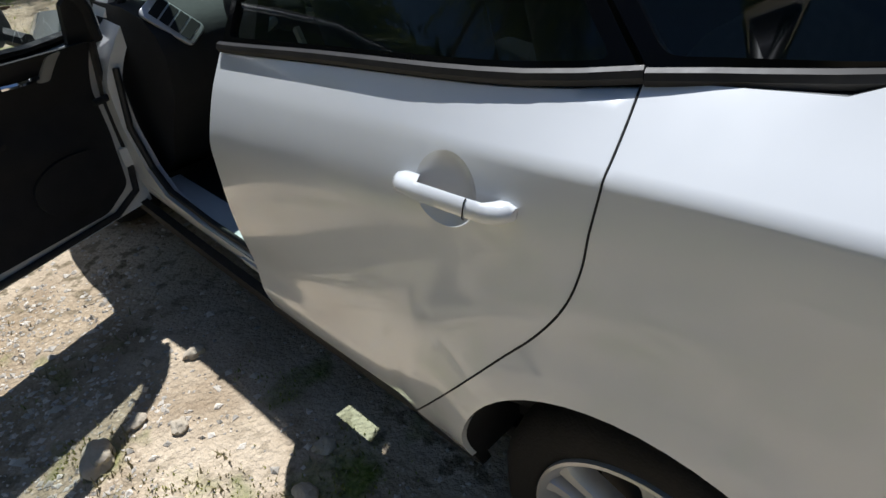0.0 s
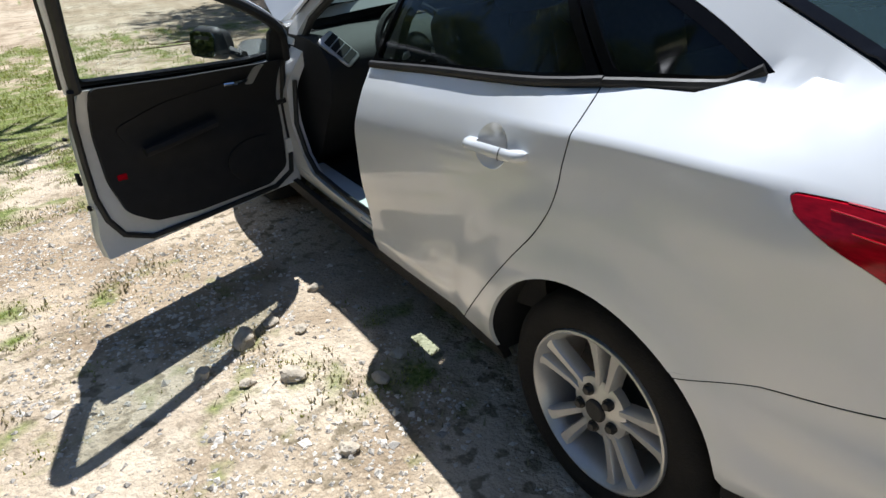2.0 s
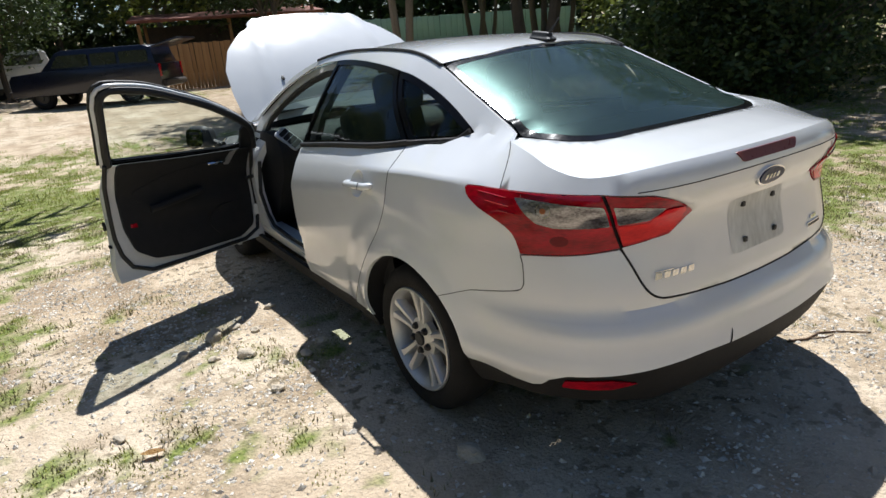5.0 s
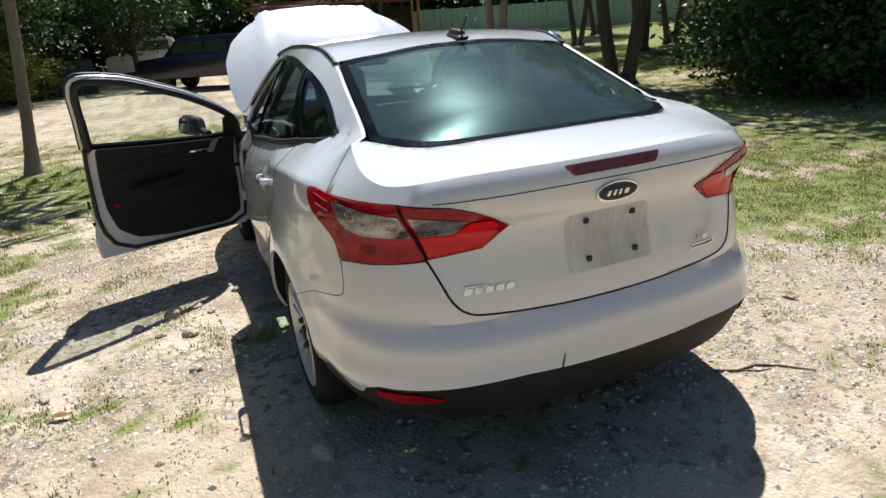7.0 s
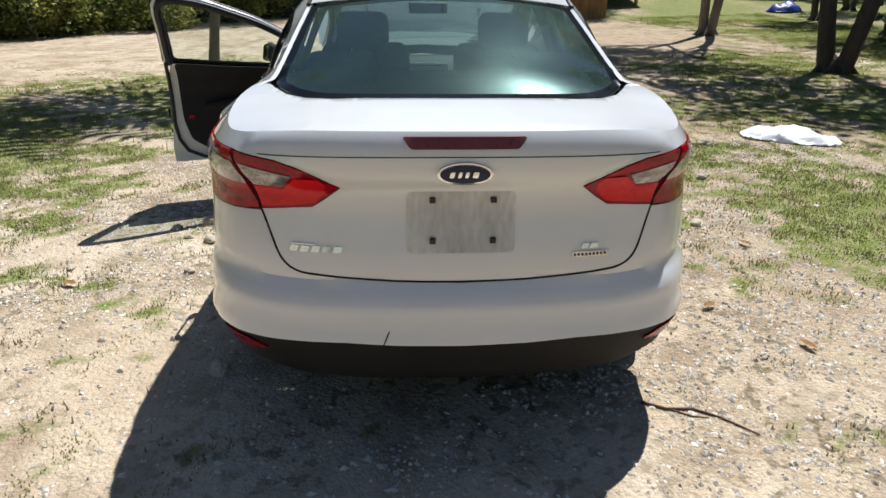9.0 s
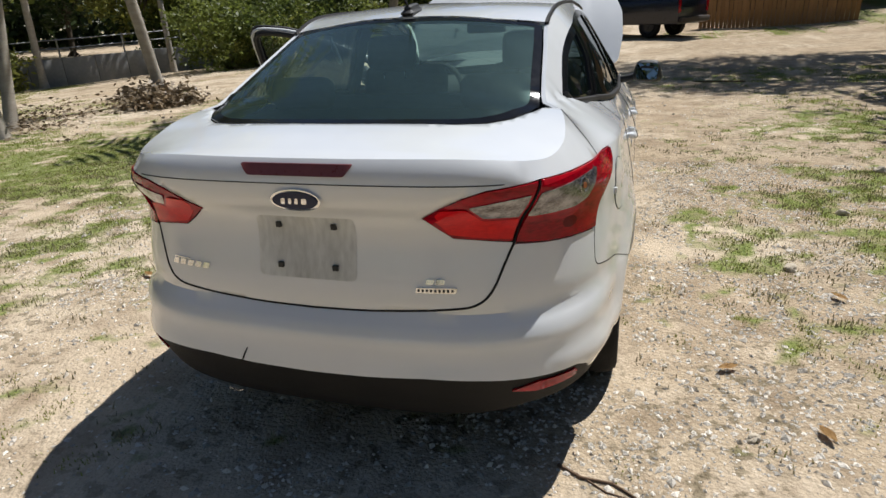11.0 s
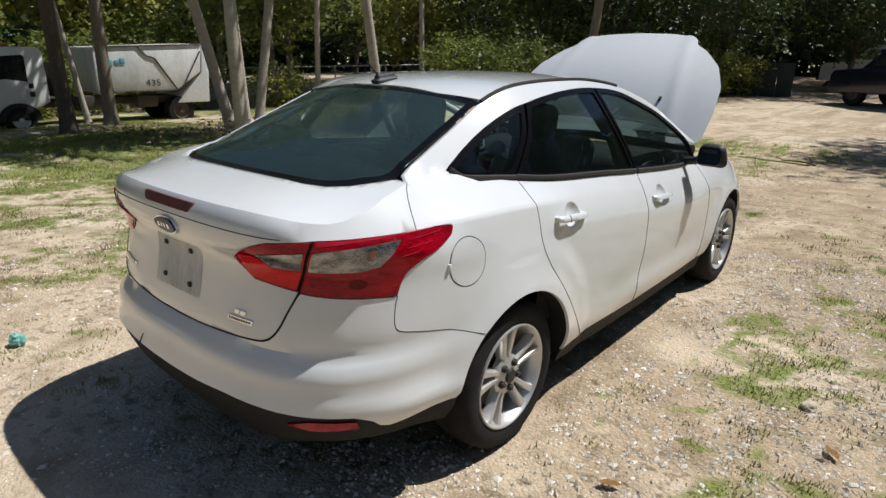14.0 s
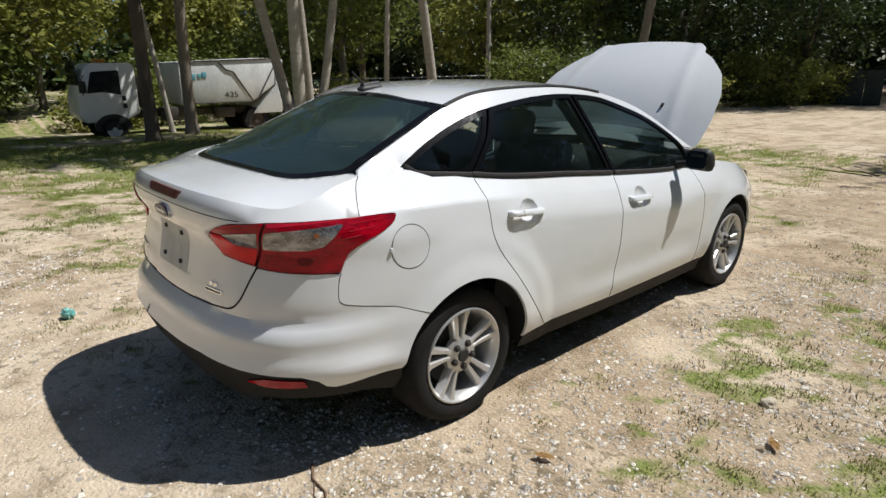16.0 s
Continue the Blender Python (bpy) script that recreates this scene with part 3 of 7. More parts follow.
for side in (1, -1):
    bm = bmesh.new()
    q = BUMP_S[:-1] + sy(arch(0, 131, -3)) + [(s_y(0.40), 0.303)] + sy(R_SEAM[::-1]) + sy([(0.0, 1.098), (-0.06, 1.103)])
    q += BELT_C[::-1]
    q += TRUNK_S[::-1] + [TIP_IN] + TIP + LAMP_F[3:]
    patch(bm, q, on_skin(side), flip=side < 0, rim=0.0, lines=CREASE)
    up_edge = [(y, belt_z(s_belt(y))) for y in np.linspace(-0.39, -0.165, 12)]
    u = up_edge + top_run(-0.14, 2.10, 70) + PILLAR_TOP
    patch(bm, u, on_upper(side), flip=side < 0, rim=0.0)
    weld(bm, 0.004)
    # ease the roof pillar into the wing
    soft = [v for v in bm.verts if v.co.y < 0.08 and v.co.z > 1.045 and not v.is_boundary]
    for _ in range(160):
        bmesh.ops.smooth_vert(bm, verts=soft, factor=0.5, use_axis_x=True, use_axis_y=True, use_axis_z=True)
    # turn the open borders in
    be = [e for e in bm.edges if len(e.link_faces) == 1]
    r = bmesh.ops.extrude_edge_only(bm, edges=be)
    vs = [g for g in r["geom"] if isinstance(g, bmesh.types.BMVert)]
    for v in vs:
        v.co.x -= 0.014 * side
        v.co.z -= 0.003
    bmesh.ops.recalc_face_normals(bm, faces=[f for f in bm.faces])
    part("rear_quarter", bm, PAINT, car, "white rear wing and roof side with wheel arch")

# --- roof, glass and boot lid
bm = bmesh.new()
RTOP = [(y, lerp_table(y, RAIL_X) - 0.012) for y in np.linspace(0.19, 1.31, 22)]
ro = [(x, y) for y, x in RTOP] + [(0.4, 1.40), (0.0, 1.43), (-0.4, 1.40)] + [(-x, y) for y, x in RTOP[::-1]] + [(-0.35, 0.125), (0.0, 0.105), (0.35, 0.125)]
patch(bm, ro, roof, rim=0.014, step=0.05)
part("roof_panel", bm, PAINT, car)
for side in (1, -1):
    bm = bmesh.new()
    tube(bm, [roof(side * (lerp_table(y, RAIL_X) - 0.004), y, 0.001) for y in np.linspace(0.175, 1.33, 30)], 0.0095, 6)
    part("roof_ditch_strip", bm, TRIM, car, "dark grey roof ditch strip")

GL = [(0.608, -0.375), (0.585, -0.445), (0.535, -0.525), (0.47, -0.575), (0.38, -0.602), (0.2, -0.615), (0.0, -0.618)]
GR = [(lerp_table(y, RAIL_X) - 0.014, y) for y in np.linspace(-0.30, 0.165, 10)]
glass_o = GL[::-1] + GR + [(0.50, 0.172), (0.3, 0.125), (0.0, 0.100)]
glass_o = glass_o + [(-x, y) for x, y in glass_o[::-1][1:-1]]


def rear_glass(x, y, off=0.0):
    p = roof(x, max(y, -0.39) if abs(x) > 0.5 else y, off)
    g = lerp_table(y, CROWN_Z)
    if y < -0.30:
        e = float(np.interp(-0.39, DE_Y, DE_Z))
        xe = 0.625
        k = min(1.0, abs(x) / xe)
        base = lerp_table(y, [(-0.62, 1.128), (-0.5, 1.134), (-0.39, e), (-0.30, lerp_table(-0.30, RAIL_Z))])
        zz = base + (g - base) * (1 - k**2.3)
        foot = float(np.interp(abs(x), [p[0] for p in GL[::-1]], [p[1] for p in GL[::-1]]))
        w = smoothstep(0.0, 0.10, y - foot)
        return Vector((x, y, zz * w + (deck(x, min(y, -0.40)).z + 0.003) * (1 - w) + off))
    return p


bm = bmesh.new()
inner_g = ring(glass_o, 0.036)
patch(bm, ring(glass_o, 0.006), lambda x, y, o: rear_glass(x, y, o - 0.004), [rounded(inner_g, 0.06)], rim=0.004, step=0.04)
rear_window = part("rear_window", bm, FRIT, car, "tinted heated rear window with black edge band")
bm = bmesh.new()
patch(bm, ring(glass_o, 0.033), lambda x, y, o: rear_glass(x, y, o - 0.005), rim=0.0, step=0.05)
g = part("pane", bm, GLASS_REAR, rear_window, "greenish tinted glass")
bm = bmesh.new()
for k in range(9):
    y = -0.50 + 0.062 * k
    hw = lerp_table(y, RAIL_X) - 0.12 if y > -0.35 else 0.46
    tube(bm, [rear_glass(x, y, -0.007) for x in np.linspace(-hw, hw, 9)], 0.00035, 4)
part("heater_wires", bm, GAP, rear_window)

bm = bmesh.new()
lid = LAMP_TIP[::-1]
edge_top = [(s, belt_z(s)) for s in np.linspace(S_TK, 0, 110)]
half = [(0.0, LID_SIDE[-1][1])] + sx(LID_SIDE[::-1][1:-1]) + [SEAM_BOT] + sx(LAMP_TIP[1:-1]) + [SEAM_TOP] + TRUNK_S[:1] + TRUNK_S[1:] + edge_top
full = half + [(-s, z) for s, z in half[::-1][1:-1]]
patch(bm, full, lambda u, v, o: skin(u, v, o), rim=0.0)
top_in = [(GL[i][0] + 0.006, GL[i][1] - 0.005) for i in range(1, len(GL) - 1)] + [(0.0, -0.624)]
top_half = [(float(skin(s, z).x), float(skin(s, z).y)) for s, z in edge_top[::-1]] + [(0.622, -0.385)] + top_in
top_full = top_half + [(-x, y) for x, y in top_half[::-1][1:-1]]
patch(bm, top_full, deck, rim=0.0, edge=0.05)
weld(bm, 0.006)
be = [e for e in bm.edges if len(e.link_faces) == 1]
r = bmesh.ops.extrude_edge_only(bm, edges=be)
for v in [g for g in r["geom"] if isinstance(g, bmesh.types.BMVert)]:
    v.co += Vector((0, 0.014, -0.006))
bmesh.ops.recalc_face_normals(bm, faces=[f for f in bm.faces])
lid_ob = part("boot_lid", bm, PAINT, car, "white boot lid with a ducktail lip, its number plate missing", smooth=60)
lip = np.array([skin(a, z)[:] for a, z in edge_top])
on_lip = [min(((lip - np.array((abs(v.co.x), v.co.y, v.co.z))) ** 2).sum(1)) < 0.003**2 for v in lid_ob.data.vertices]
for e in lid_ob.data.edges:
    if all(on_lip[i] for i in e.vertices):
        e.use_edge_sharp = True
bm = bmesh.new()
tube(bm, [skin(s, 1.019 - 0.004 * (abs(s) / 0.6) ** 2, 0.0) for s in np.linspace(-s_x(0.575), s_x(0.575), 40)], 0.0015, 6)
part("lid_seam", bm, GAP, lid_ob, "dark seam across the lid")
# stop lamp below the lip
bm = bmesh.new()
patch(bm, rounded([(-s_x(0.175), 1.073), (s_x(0.175), 1.073), (s_x(0.150), 1.041), (-s_x(0.150), 1.041)], 0.008), lambda u, v, o: skin(u, v, o + 0.004), rim=0.012)
part("stop_lamp", bm, LENS_DARK, lid_ob, "dull dark red high stop lamp")
# oval badge, plain shapes only
badge = None
for nm, rx, rz, d, mt in (("badge_rim", 0.078, 0.034, 0.0095, CHROME), ("badge_field", 0.070, 0.0275, 0.0125, BLUE)):
    bm = bmesh.new()
    ov = [(rx * math.cos(a), 0.972 + rz * math.sin(a)) for a in np.linspace(0, 2 * math.pi, 40)[:-1]]
    patch(bm, ov, lambda u, v, o: skin(u, v, o + d), rim=0.012, edge=0.03)
    b2 = part(nm, bm, mt, lid_ob, "chrome oval badge" if badge is None else "dark blue badge field")
    badge = badge or b2
bm = bmesh.new()
for u, w in ((-0.038, 0.013), (-0.016, 0.010), (0.004, 0.010), (0.028, 0.016)):
    patch(bm, rounded([(u - w / 2, 0.963), (u + w / 2, 0.963), (u + w / 2 + 0.004, 0.981), (u - w / 2 + 0.004, 0.981)], 0.004), lambda a, b, o: skin(a, b, o + 0.014), rim=0.003)
part("badge_bars", bm, CHROME, lid_ob, "small chrome strokes")
# name badges as plain bars
def bars(name, spans, z0, z1, slant):
    bm = bmesh.new()
    for a, b in spans:
        patch(bm, rounded([(a, z0), (b, z0), (b + slant, z1), (a + slant, z1)], 0.003), lambda u, v, o: skin(u, v, o + 0.005), rim=0.005)
    return part(name, bm, CHROME, lid_ob, "raised chrome strokes of a badge")


bars("model_badge", [(-0.515 + 0.033 * k, -0.515 + 0.033 * k + 0.024) for k in range(5)], 0.728, 0.746, 0.006)
bars("badge_underline", [(-0.513, -0.44)], 0.749, 0.752, 0.004)
bars("grade_badge", [(0.360, 0.382), (0.388, 0.412)], 0.732, 0.746, 0.004)
bars("grade_plaque", [(0.330, 0.447)], 0.707, 0.722, 0.003)
bm = bmesh.new()
for k in range(9):
    a = 0.337 + 0.012 * k
    patch(bm, [(a, 0.711), (a + 0.006, 0.711), (a + 0.006, 0.718), (a, 0.718)], lambda u, v, o: skin(u, v, o + 0.0065), rim=0.001)
part("plaque_strokes", bm, BLACK, lid_ob)
# grimy patch and screws where the plate was
bm = bmesh.new()
patch(bm, rounded([(-0.165, 0.728), (0.155, 0.728), (0.155, 0.912), (-0.165, 0.912)], 0.02), lambda u, v, o: skin(u, v, o + 0.0015), rim=0.0)
part("plate_grime", bm, GRIME, lid_ob, "grey dirt left where the number plate sat")
for u in (-0.0892, 0.0892):
    for zz in (0.765, 0.885):
        bm = bmesh.new()
        p = skin(u, zz, 0.0)
        box(bm, p.x, p.y - 0.004, p.z, 0.017, 0.012, 0.017, 0.002)
        part("plate_screw", bm, BLACK, lid_ob, "black plastic screw block")
# --- tail lamps: the outer half on the wing, the inner half on the lid
def lens(outline, side, name, parent, mt, off, label="", inset=0.0):
    bm = bmesh.new()
    patch(bm, ring(outline, inset) if inset else outline, lambda u, v, o: skin(u * side, v, o + off), flip=side < 0, rim=0.02)
    return part(name, bm, mt, parent, label)


LT = [(SEAM_TOP[0] + (LAMP_F[0][0] - SEAM_TOP[0]) * t, 1.018 - 0.006 * t) for t in (0.0, 0.22, 0.44, 0.66)]
LB = [(SEAM_BOT[0] + (LAMP_F[-1][0] - SEAM_BOT[0]) * t, 0.838 - 0.006 * math.sin(math.pi * t) - 0.022 * t) for t in (0.0, 0.3, 0.6, 0.85)]
OUTER = rounded(LB + LAMP_F[:2:-1] + TIP[::-1] + [TIP_IN] + LT[::-1], 0.005, 2)
INNER = rounded(sx(LAMP_TIP[1:-1]) + [(SEAM_TOP[0] - 0.005, 1.016), (SEAM_BOT[0] - 0.005, 0.840)], 0.006, 2)
so, eo = SEAM_TOP[0], LAMP_F[0][0]
sb = SEAM_BOT[0]
on_seam = lambda z: sb + (so - sb) * (z - 0.838) / 0.18
CLEAR_O = [(on_seam(0.911) + 0.010, 0.911), (0.75, 0.909), (0.83, 0.909), (0.888, 0.921), (0.93, 0.958), (0.968, 0.997), (0.85, 0.991), (0.756, 0.986), (on_seam(0.982) + 0.010, 0.982)]
CLEAR_I = [(0.488, 0.956), (0.527, 0.918), (on_seam(0.914) - 0.016, 0.914), (on_seam(0.980) - 0.016, 0.980), (0.56, 0.968)]
for side in (1, -1):
    lamp = lens(OUTER, side, "tail_lamp", car, LENS_RED, 0.004, "red and clear wraparound tail lamp", 0.003)
    lens(rounded(CLEAR_O, 0.008, 2), side, "clear_lens", lamp, LENS_CLEAR, 0.0065, "clear lens over a silver reflector")
    # shade round the bulb socket, painted as a darker disc on the lens
    lens([(0.815 + 0.030 * math.cos(a), 0.866 + 0.017 * math.sin(a)) for a in np.linspace(0, 2 * math.pi, 19)[:-1]], side, "brake_bulb", lamp, LENS_SHADE, 0.0046, "darker red disc for the shaded bulb socket in the lens")
    # light streaks in the lens, drawn as thin bars of brighter red
    for z0, u0, u1 in ((0.992, 1.00, 1.13), (0.968, 0.985, 1.09), (0.945, 0.965, 1.03)):
        bm = bmesh.new()
        tube(bm, [skin(side * (u0 + (u1 - u0) * t), z0 + 0.006 * t, 0.0042) for t in np.linspace(0, 1, 7)], 0.0016, 5)
        part("lens_ridge", bm, LENS_BAND, lamp, "light streak drawn as a thin brighter bar on the red lens")
    top_band = LT + [TIP_IN] + [(u - 0.02, v - 0.005 * (k + 1)) for k, (u, v) in enumerate(LT[::-1])][:-1] + [(so + 0.004, 0.997)]
    lens(rounded(ring(top_band, 0.003), 0.004, 2), side, "lens_band", lamp, LENS_BAND, 0.0047, "bright red upper rim of the lens")
    bm = bmesh.new()
    bc = (0.862, 0.965)
    tube(bm, [skin(side * (bc[0] + 0.024 * math.cos(a)), bc[1] + 0.022 * math.sin(a), 0.0066) for a in np.linspace(0, 2 * math.pi, 21)[:-1]], 0.0012, 5, closed=True)
    part("reflector_bowl", bm, REFLECT, lamp, "silver reflector ring")
    lens([(bc[0] + 0.010 * math.cos(a), bc[1] + 0.009 * math.sin(a)) for a in np.linspace(0, 2 * math.pi, 15)[:-1]], side, "bulb", lamp, BULB, 0.0082, "amber bulb behind the lens")
    for kk in range(6):
        bm = bmesh.new()
        u = 0.885 + 0.010 * kk
        tube(bm, [skin(side * (u + 0.010 * t), 0.945 + 0.006 * kk + 0.030 * t, 0.0068) for t in (0, 0.5, 1)], 0.0009, 4)
        part("lens_rib", bm, LENS_CLEAR, lamp)
    inl = lens(INNER, side, "lid_lamp", car, LENS_RED, 0.004, "red tail lamp half on the boot lid", 0.003)
    lens(rounded(sx([(0.385, 0.920), (0.43, 0.872), (0.50, 0.862)]) + [(sb - 0.006, 0.850), (on_seam(0.908) - 0.014, 0.908)] + sx([(0.522, 0.910), (0.478, 0.950), (0.41, 0.948)]), 0.005, 2), side, "bright_lens", inl, LENS_BRIGHT, 0.0062, "bright red lens")
    lens(rounded(CLEAR_I, 0.006, 2), side, "clear_lens", inl, LENS_CLEAR, 0.0066, "clear reversing lens")
    bm = bmesh.new()
    tube(bm, [skin(side * (SEAM_BOT[0] + (SEAM_TOP[0] - SEAM_BOT[0]) * t - 0.002), 0.836 + 0.18 * t, 0.003) for t in np.linspace(0, 1, 8)], 0.0026, 6)
    part("lamp_gap", bm, GAP, lamp, "dark gap between the lamp halves")

# --- rear bumper and the black valance under it
WB = [(0.0, 0.447), (0.2, 0.452), (0.35, 0.460), (0.5, 0.457), (0.6, 0.450), (0.68, 0.442), (0.730, 0.434), (0.80, 0.455)]
wb = [(s_x(x), z) for x, z in WB[:-1]] + [(0.838, 0.408), (0.866, 0.377), (0.90, 0.366), (0.96, 0.369), (1.02, 0.374), (1.08, 0.378), (1.13, 0.380)] + [(s_y(-0.352), 0.378)]
up_b = sy(arch(0, 167.5, 128, 9)) + BUMP_S[:-1][::-1] + [(LAMP_F[-1][0], 0.812)] + LB[::-1][:-1] + [(SEAM_BOT[0] + 0.004, 0.835)] + sx(LID_SIDE[1:-1])
halfb = wb + up_b
fullb = halfb + [(0.0, 0.634)] + [(-s, z) for s, z in halfb[::-1][:-1]]
bm = bmesh.new()
patch(bm, ring(fullb, 0.0022), lambda u, v, o: skin(u, v, o), rim=0.016)
bumper = part("rear_bumper", bm, PAINT, car, "white rear bumper with a bulging shelf")
val = [(0.0, 0.27)] + [(s_x(x), z) for x, z in ((0.3, 0.275), (0.5, 0.295), (0.65, 0.33))] + [(1.0, 0.315), (1.1, 0.29), (s_y(-0.36), 0.270)] + [(s_y(-0.340), 0.330), (s_y(-0.346), 0.376)] + wb[::-1][1:-1]
fullv = val + [(0.0, 0.447)] + [(-s, z) for s, z in val[::-1][:-1]]
bm = bmesh.new()
patch(bm, fullv, lambda u, v, o: skin(u, v, o - 0.006), rim=0.03)
part("valance", bm, VALANCE, car, "dusty black plastic lower bumper")
for side in (1, -1):
    bm = bmesh.new()
    patch(bm, rounded([(side * s_x(0.735), 0.416), (side * s_x(0.64), 0.426), (side * s_x(0.575), 0.405), (side * s_x(0.64), 0.385), (side * s_x(0.742), 0.383)][::-side], 0.01), lambda u, v, o: skin(u, v, o + 0.001), rim=0.01)
    part("reflector", bm, LENS_RED, bumper, "red bumper reflector")
bm = bmesh.new()
tube(bm, [skin(-0.235, 0.455 + 0.014 * k, 0.001) + Vector((0.006 * k, 0, 0)) for k in range(4)], 0.0022, 5)
part("scratch", bm, GAP, bumper, "dark scratch on the lower edge")

# --- shut lines
def shut_line(pts, r, parent=None, side=1, off=-0.0005):
    bm = bmesh.new()
    d = dense(pts, 0.02, closed=False)
    tube(bm, [skin(side * u, v, off) for u, v in d], r, 6)
    return part("shut_line", bm, GAP, parent or car, "dark panel gap")


low_edge = [(-u, v) for u, v in sx(LID_SIDE)] + sx(LID_SIDE[::-1])[1:]
shut_line([(-SEAM_BOT[0], SEAM_BOT[1])] + low_edge[1:-1] + [SEAM_BOT], 0.0048, off=-0.002)
for side in (1, -1):
    shut_line(sy(R_SEAM), 0.0019, side=side)
    shut_line(BUMP_S[:-1] + sy(arch(0, 131, 129, 1)), 0.0014, side=side)
    shut_line([(LAMP_F[-1][0], 0.812), BUMP_S[0]], 0.0018, side=side)
    shut_line(TRUNK_S + [(S_TK, belt_z(S_TK))], 0.0018, side=side)
shut_line(sy(F_SEAM), 0.0022)
shut_line(sy(W_SEAM), 0.0018)

# --- sills
for side in (1, -1):
    bm = bmesh.new()
    patch(bm, sy([(0.385, 0.225), (2.28, 0.205), (2.28, 0.290), (2.13, 0.294), (1.13, 0.298), (0.545, 0.307), (0.395, 0.300)]), lambda u, v, o: skin(u * side, v, o - 0.003), flip=side < 0, rim=0.03)
    part("sill_cover", bm, VALANCE, car, "dusty black sill cover")

# --- doors
def door_window(name, outline, side, parent, glass, fn):
    """A black framed side window."""
    bm = bmesh.new()
    inner = rounded(ring(outline, 0.024), 0.02, 3)
    patch(bm, ring(outline, 0.002), lambda u, v, o: fn(u, v, o + 0.002), [inner], flip=side < 0, rim=0.02, step=0.05)
    w = part(name, bm, FRIT, parent, "black framed side window")
    bm = bmesh.new()
    patch(bm, ring(outline, 0.021), lambda u, v, o: fn(u, v, o - 0.004), flip=side < 0, rim=0.0, step=0.08)
    p = part("pane", bm, glass, parent, "tinted side glass")
    return w


def belt_trim(y0, y1, side, parent, fn_end=None):
    bm = bmesh.new()
    pts = [upper(y, belt_z(s_belt(y)) + 0.004, side, 0.004) for y in np.linspace(y0, y1, 14)]
    if fn_end:
        pts = fn_end + pts
    tube(bm, pts, 0.0125, 8)
    return part("belt_trim", bm, TRIM, parent, "dark satin belt moulding")


def cup_outline(y0, y1, z0, z1):
    yc, zc = y0 + (y1 - y0) * 0.58, z0 + (z1 - z0) * 0.6
    return yc, zc, [(s_y(yc + 0.066 * math.cos(a)), zc + 0.056 * math.sin(a)) for a in np.linspace(0, 2 * math.pi, 32)[:-1]]


def door_handle(y0, y1, z0, z1, side, parent):
    """A pull handle over a scooped cup."""
    bm = bmesh.new()
    n = 16
    rows = []
    for i in range(n + 1):
        t = i / n
        y, z = y0 + (y1 - y0) * t, z0 + (z1 - z0) * t
        e = min(t, 1 - t)
        out = 0.017 + 0.016 * min(1.0, e / 0.10) ** 0.6
        hh = 0.0140 * min(1.0, 0.62 + e * 7) * (1.06 - 0.12 * t)
        dep = 0.011 if 0.14 < t < 0.80 else out
        ringp = []
        for a, q in ((-1, 0.35), (-0.75, 0.85), (0, 1.0), (0.75, 0.85), (1, 0.35), (0.8, 0.0), (-0.8, 0.0)):
            ringp.append(bm.verts.new(skin(side * s_y(y), z + a * hh, out - dep * (1 - q))))
        rows.append(ringp)
    for A, B in zip(rows, rows[1:]):
        for j in range(7):
            bm.faces.new((A[j], A[(j + 1) % 7], B[(j + 1) % 7], B[j]))
    bm.faces.new(rows[0])
    bm.faces.new(rows[-1])
    bmesh.ops.recalc_face_normals(bm, faces=bm.faces)
    h = part("door_handle", bm, PAINT, parent, "white pull door handle", smooth=60)
    bm = bmesh.new()
    yc, zc, cup = cup_outline(y0, y1, z0, z1)
    c0 = Vector((s_y(yc), zc))

    def dish(u, v, o):
        k = min(1.0, math.hypot((u - c0.x) / 0.066, (v - c0.y) / 0.056))
        return skin(side * u, v, o - 0.024 * (1 - k**2.2))

    patch(bm, cup, dish, flip=side < 0, rim=0.0, step=0.012)
    part("handle_cup", bm, PAINT, parent, "scooped recess behind the handle")
    if side < 0 or y0 < 1:
        bm = bmesh.new()
        tj = 0.30
        tube(bm, [skin(side * s_y(y0 + (y1 - y0) * tj), z0 + (z1 - z0) * tj + a * 0.0155, 0.0335 - 0.0065 * (1 - q)) for a, q in ((-1, 0.25), (-0.75, 0.9), (0, 1.0), (0.75, 0.9), (1, 0.25))], 0.0011, 5)
        part("handle_joint", bm, GAP, parent)
    return h


RW = [(0.163, 1.085), (0.36, 1.062), (0.78, 1.027), (1.19, 0.987), (1.145, 1.12), (1.075, 1.30), (1.045, 1.40)] + top_run(1.03, 0.385, 18) + [(0.30, 1.24)]
FW = [(1.20, 0.986), (1.55, 0.957), (1.90, 0.932), (2.14, 0.94)] + top_run(2.095, 1.062, 30) + [(1.09, 1.30), (1.158, 1.12)]
QWIN = QW[:2] + [(0.160, 1.088), (0.296, 1.24)] + top_run(0.372, -0.15, 18)
REAR_DOOR = sy(R_SEAM[::-1][:-1] + [(0.163, 1.078), (0.36, 1.056), (0.78, 1.021), (1.19, 0.981)][::1] + F_SEAM[1:])
FRONT_DOOR = sy([(1.132, 0.300)] + F_SEAM[::-1][1:-1] + [(1.198, 0.981), (1.55, 0.951), (1.9, 0.926), (2.085, 0.932)] + W_SEAM[1:])
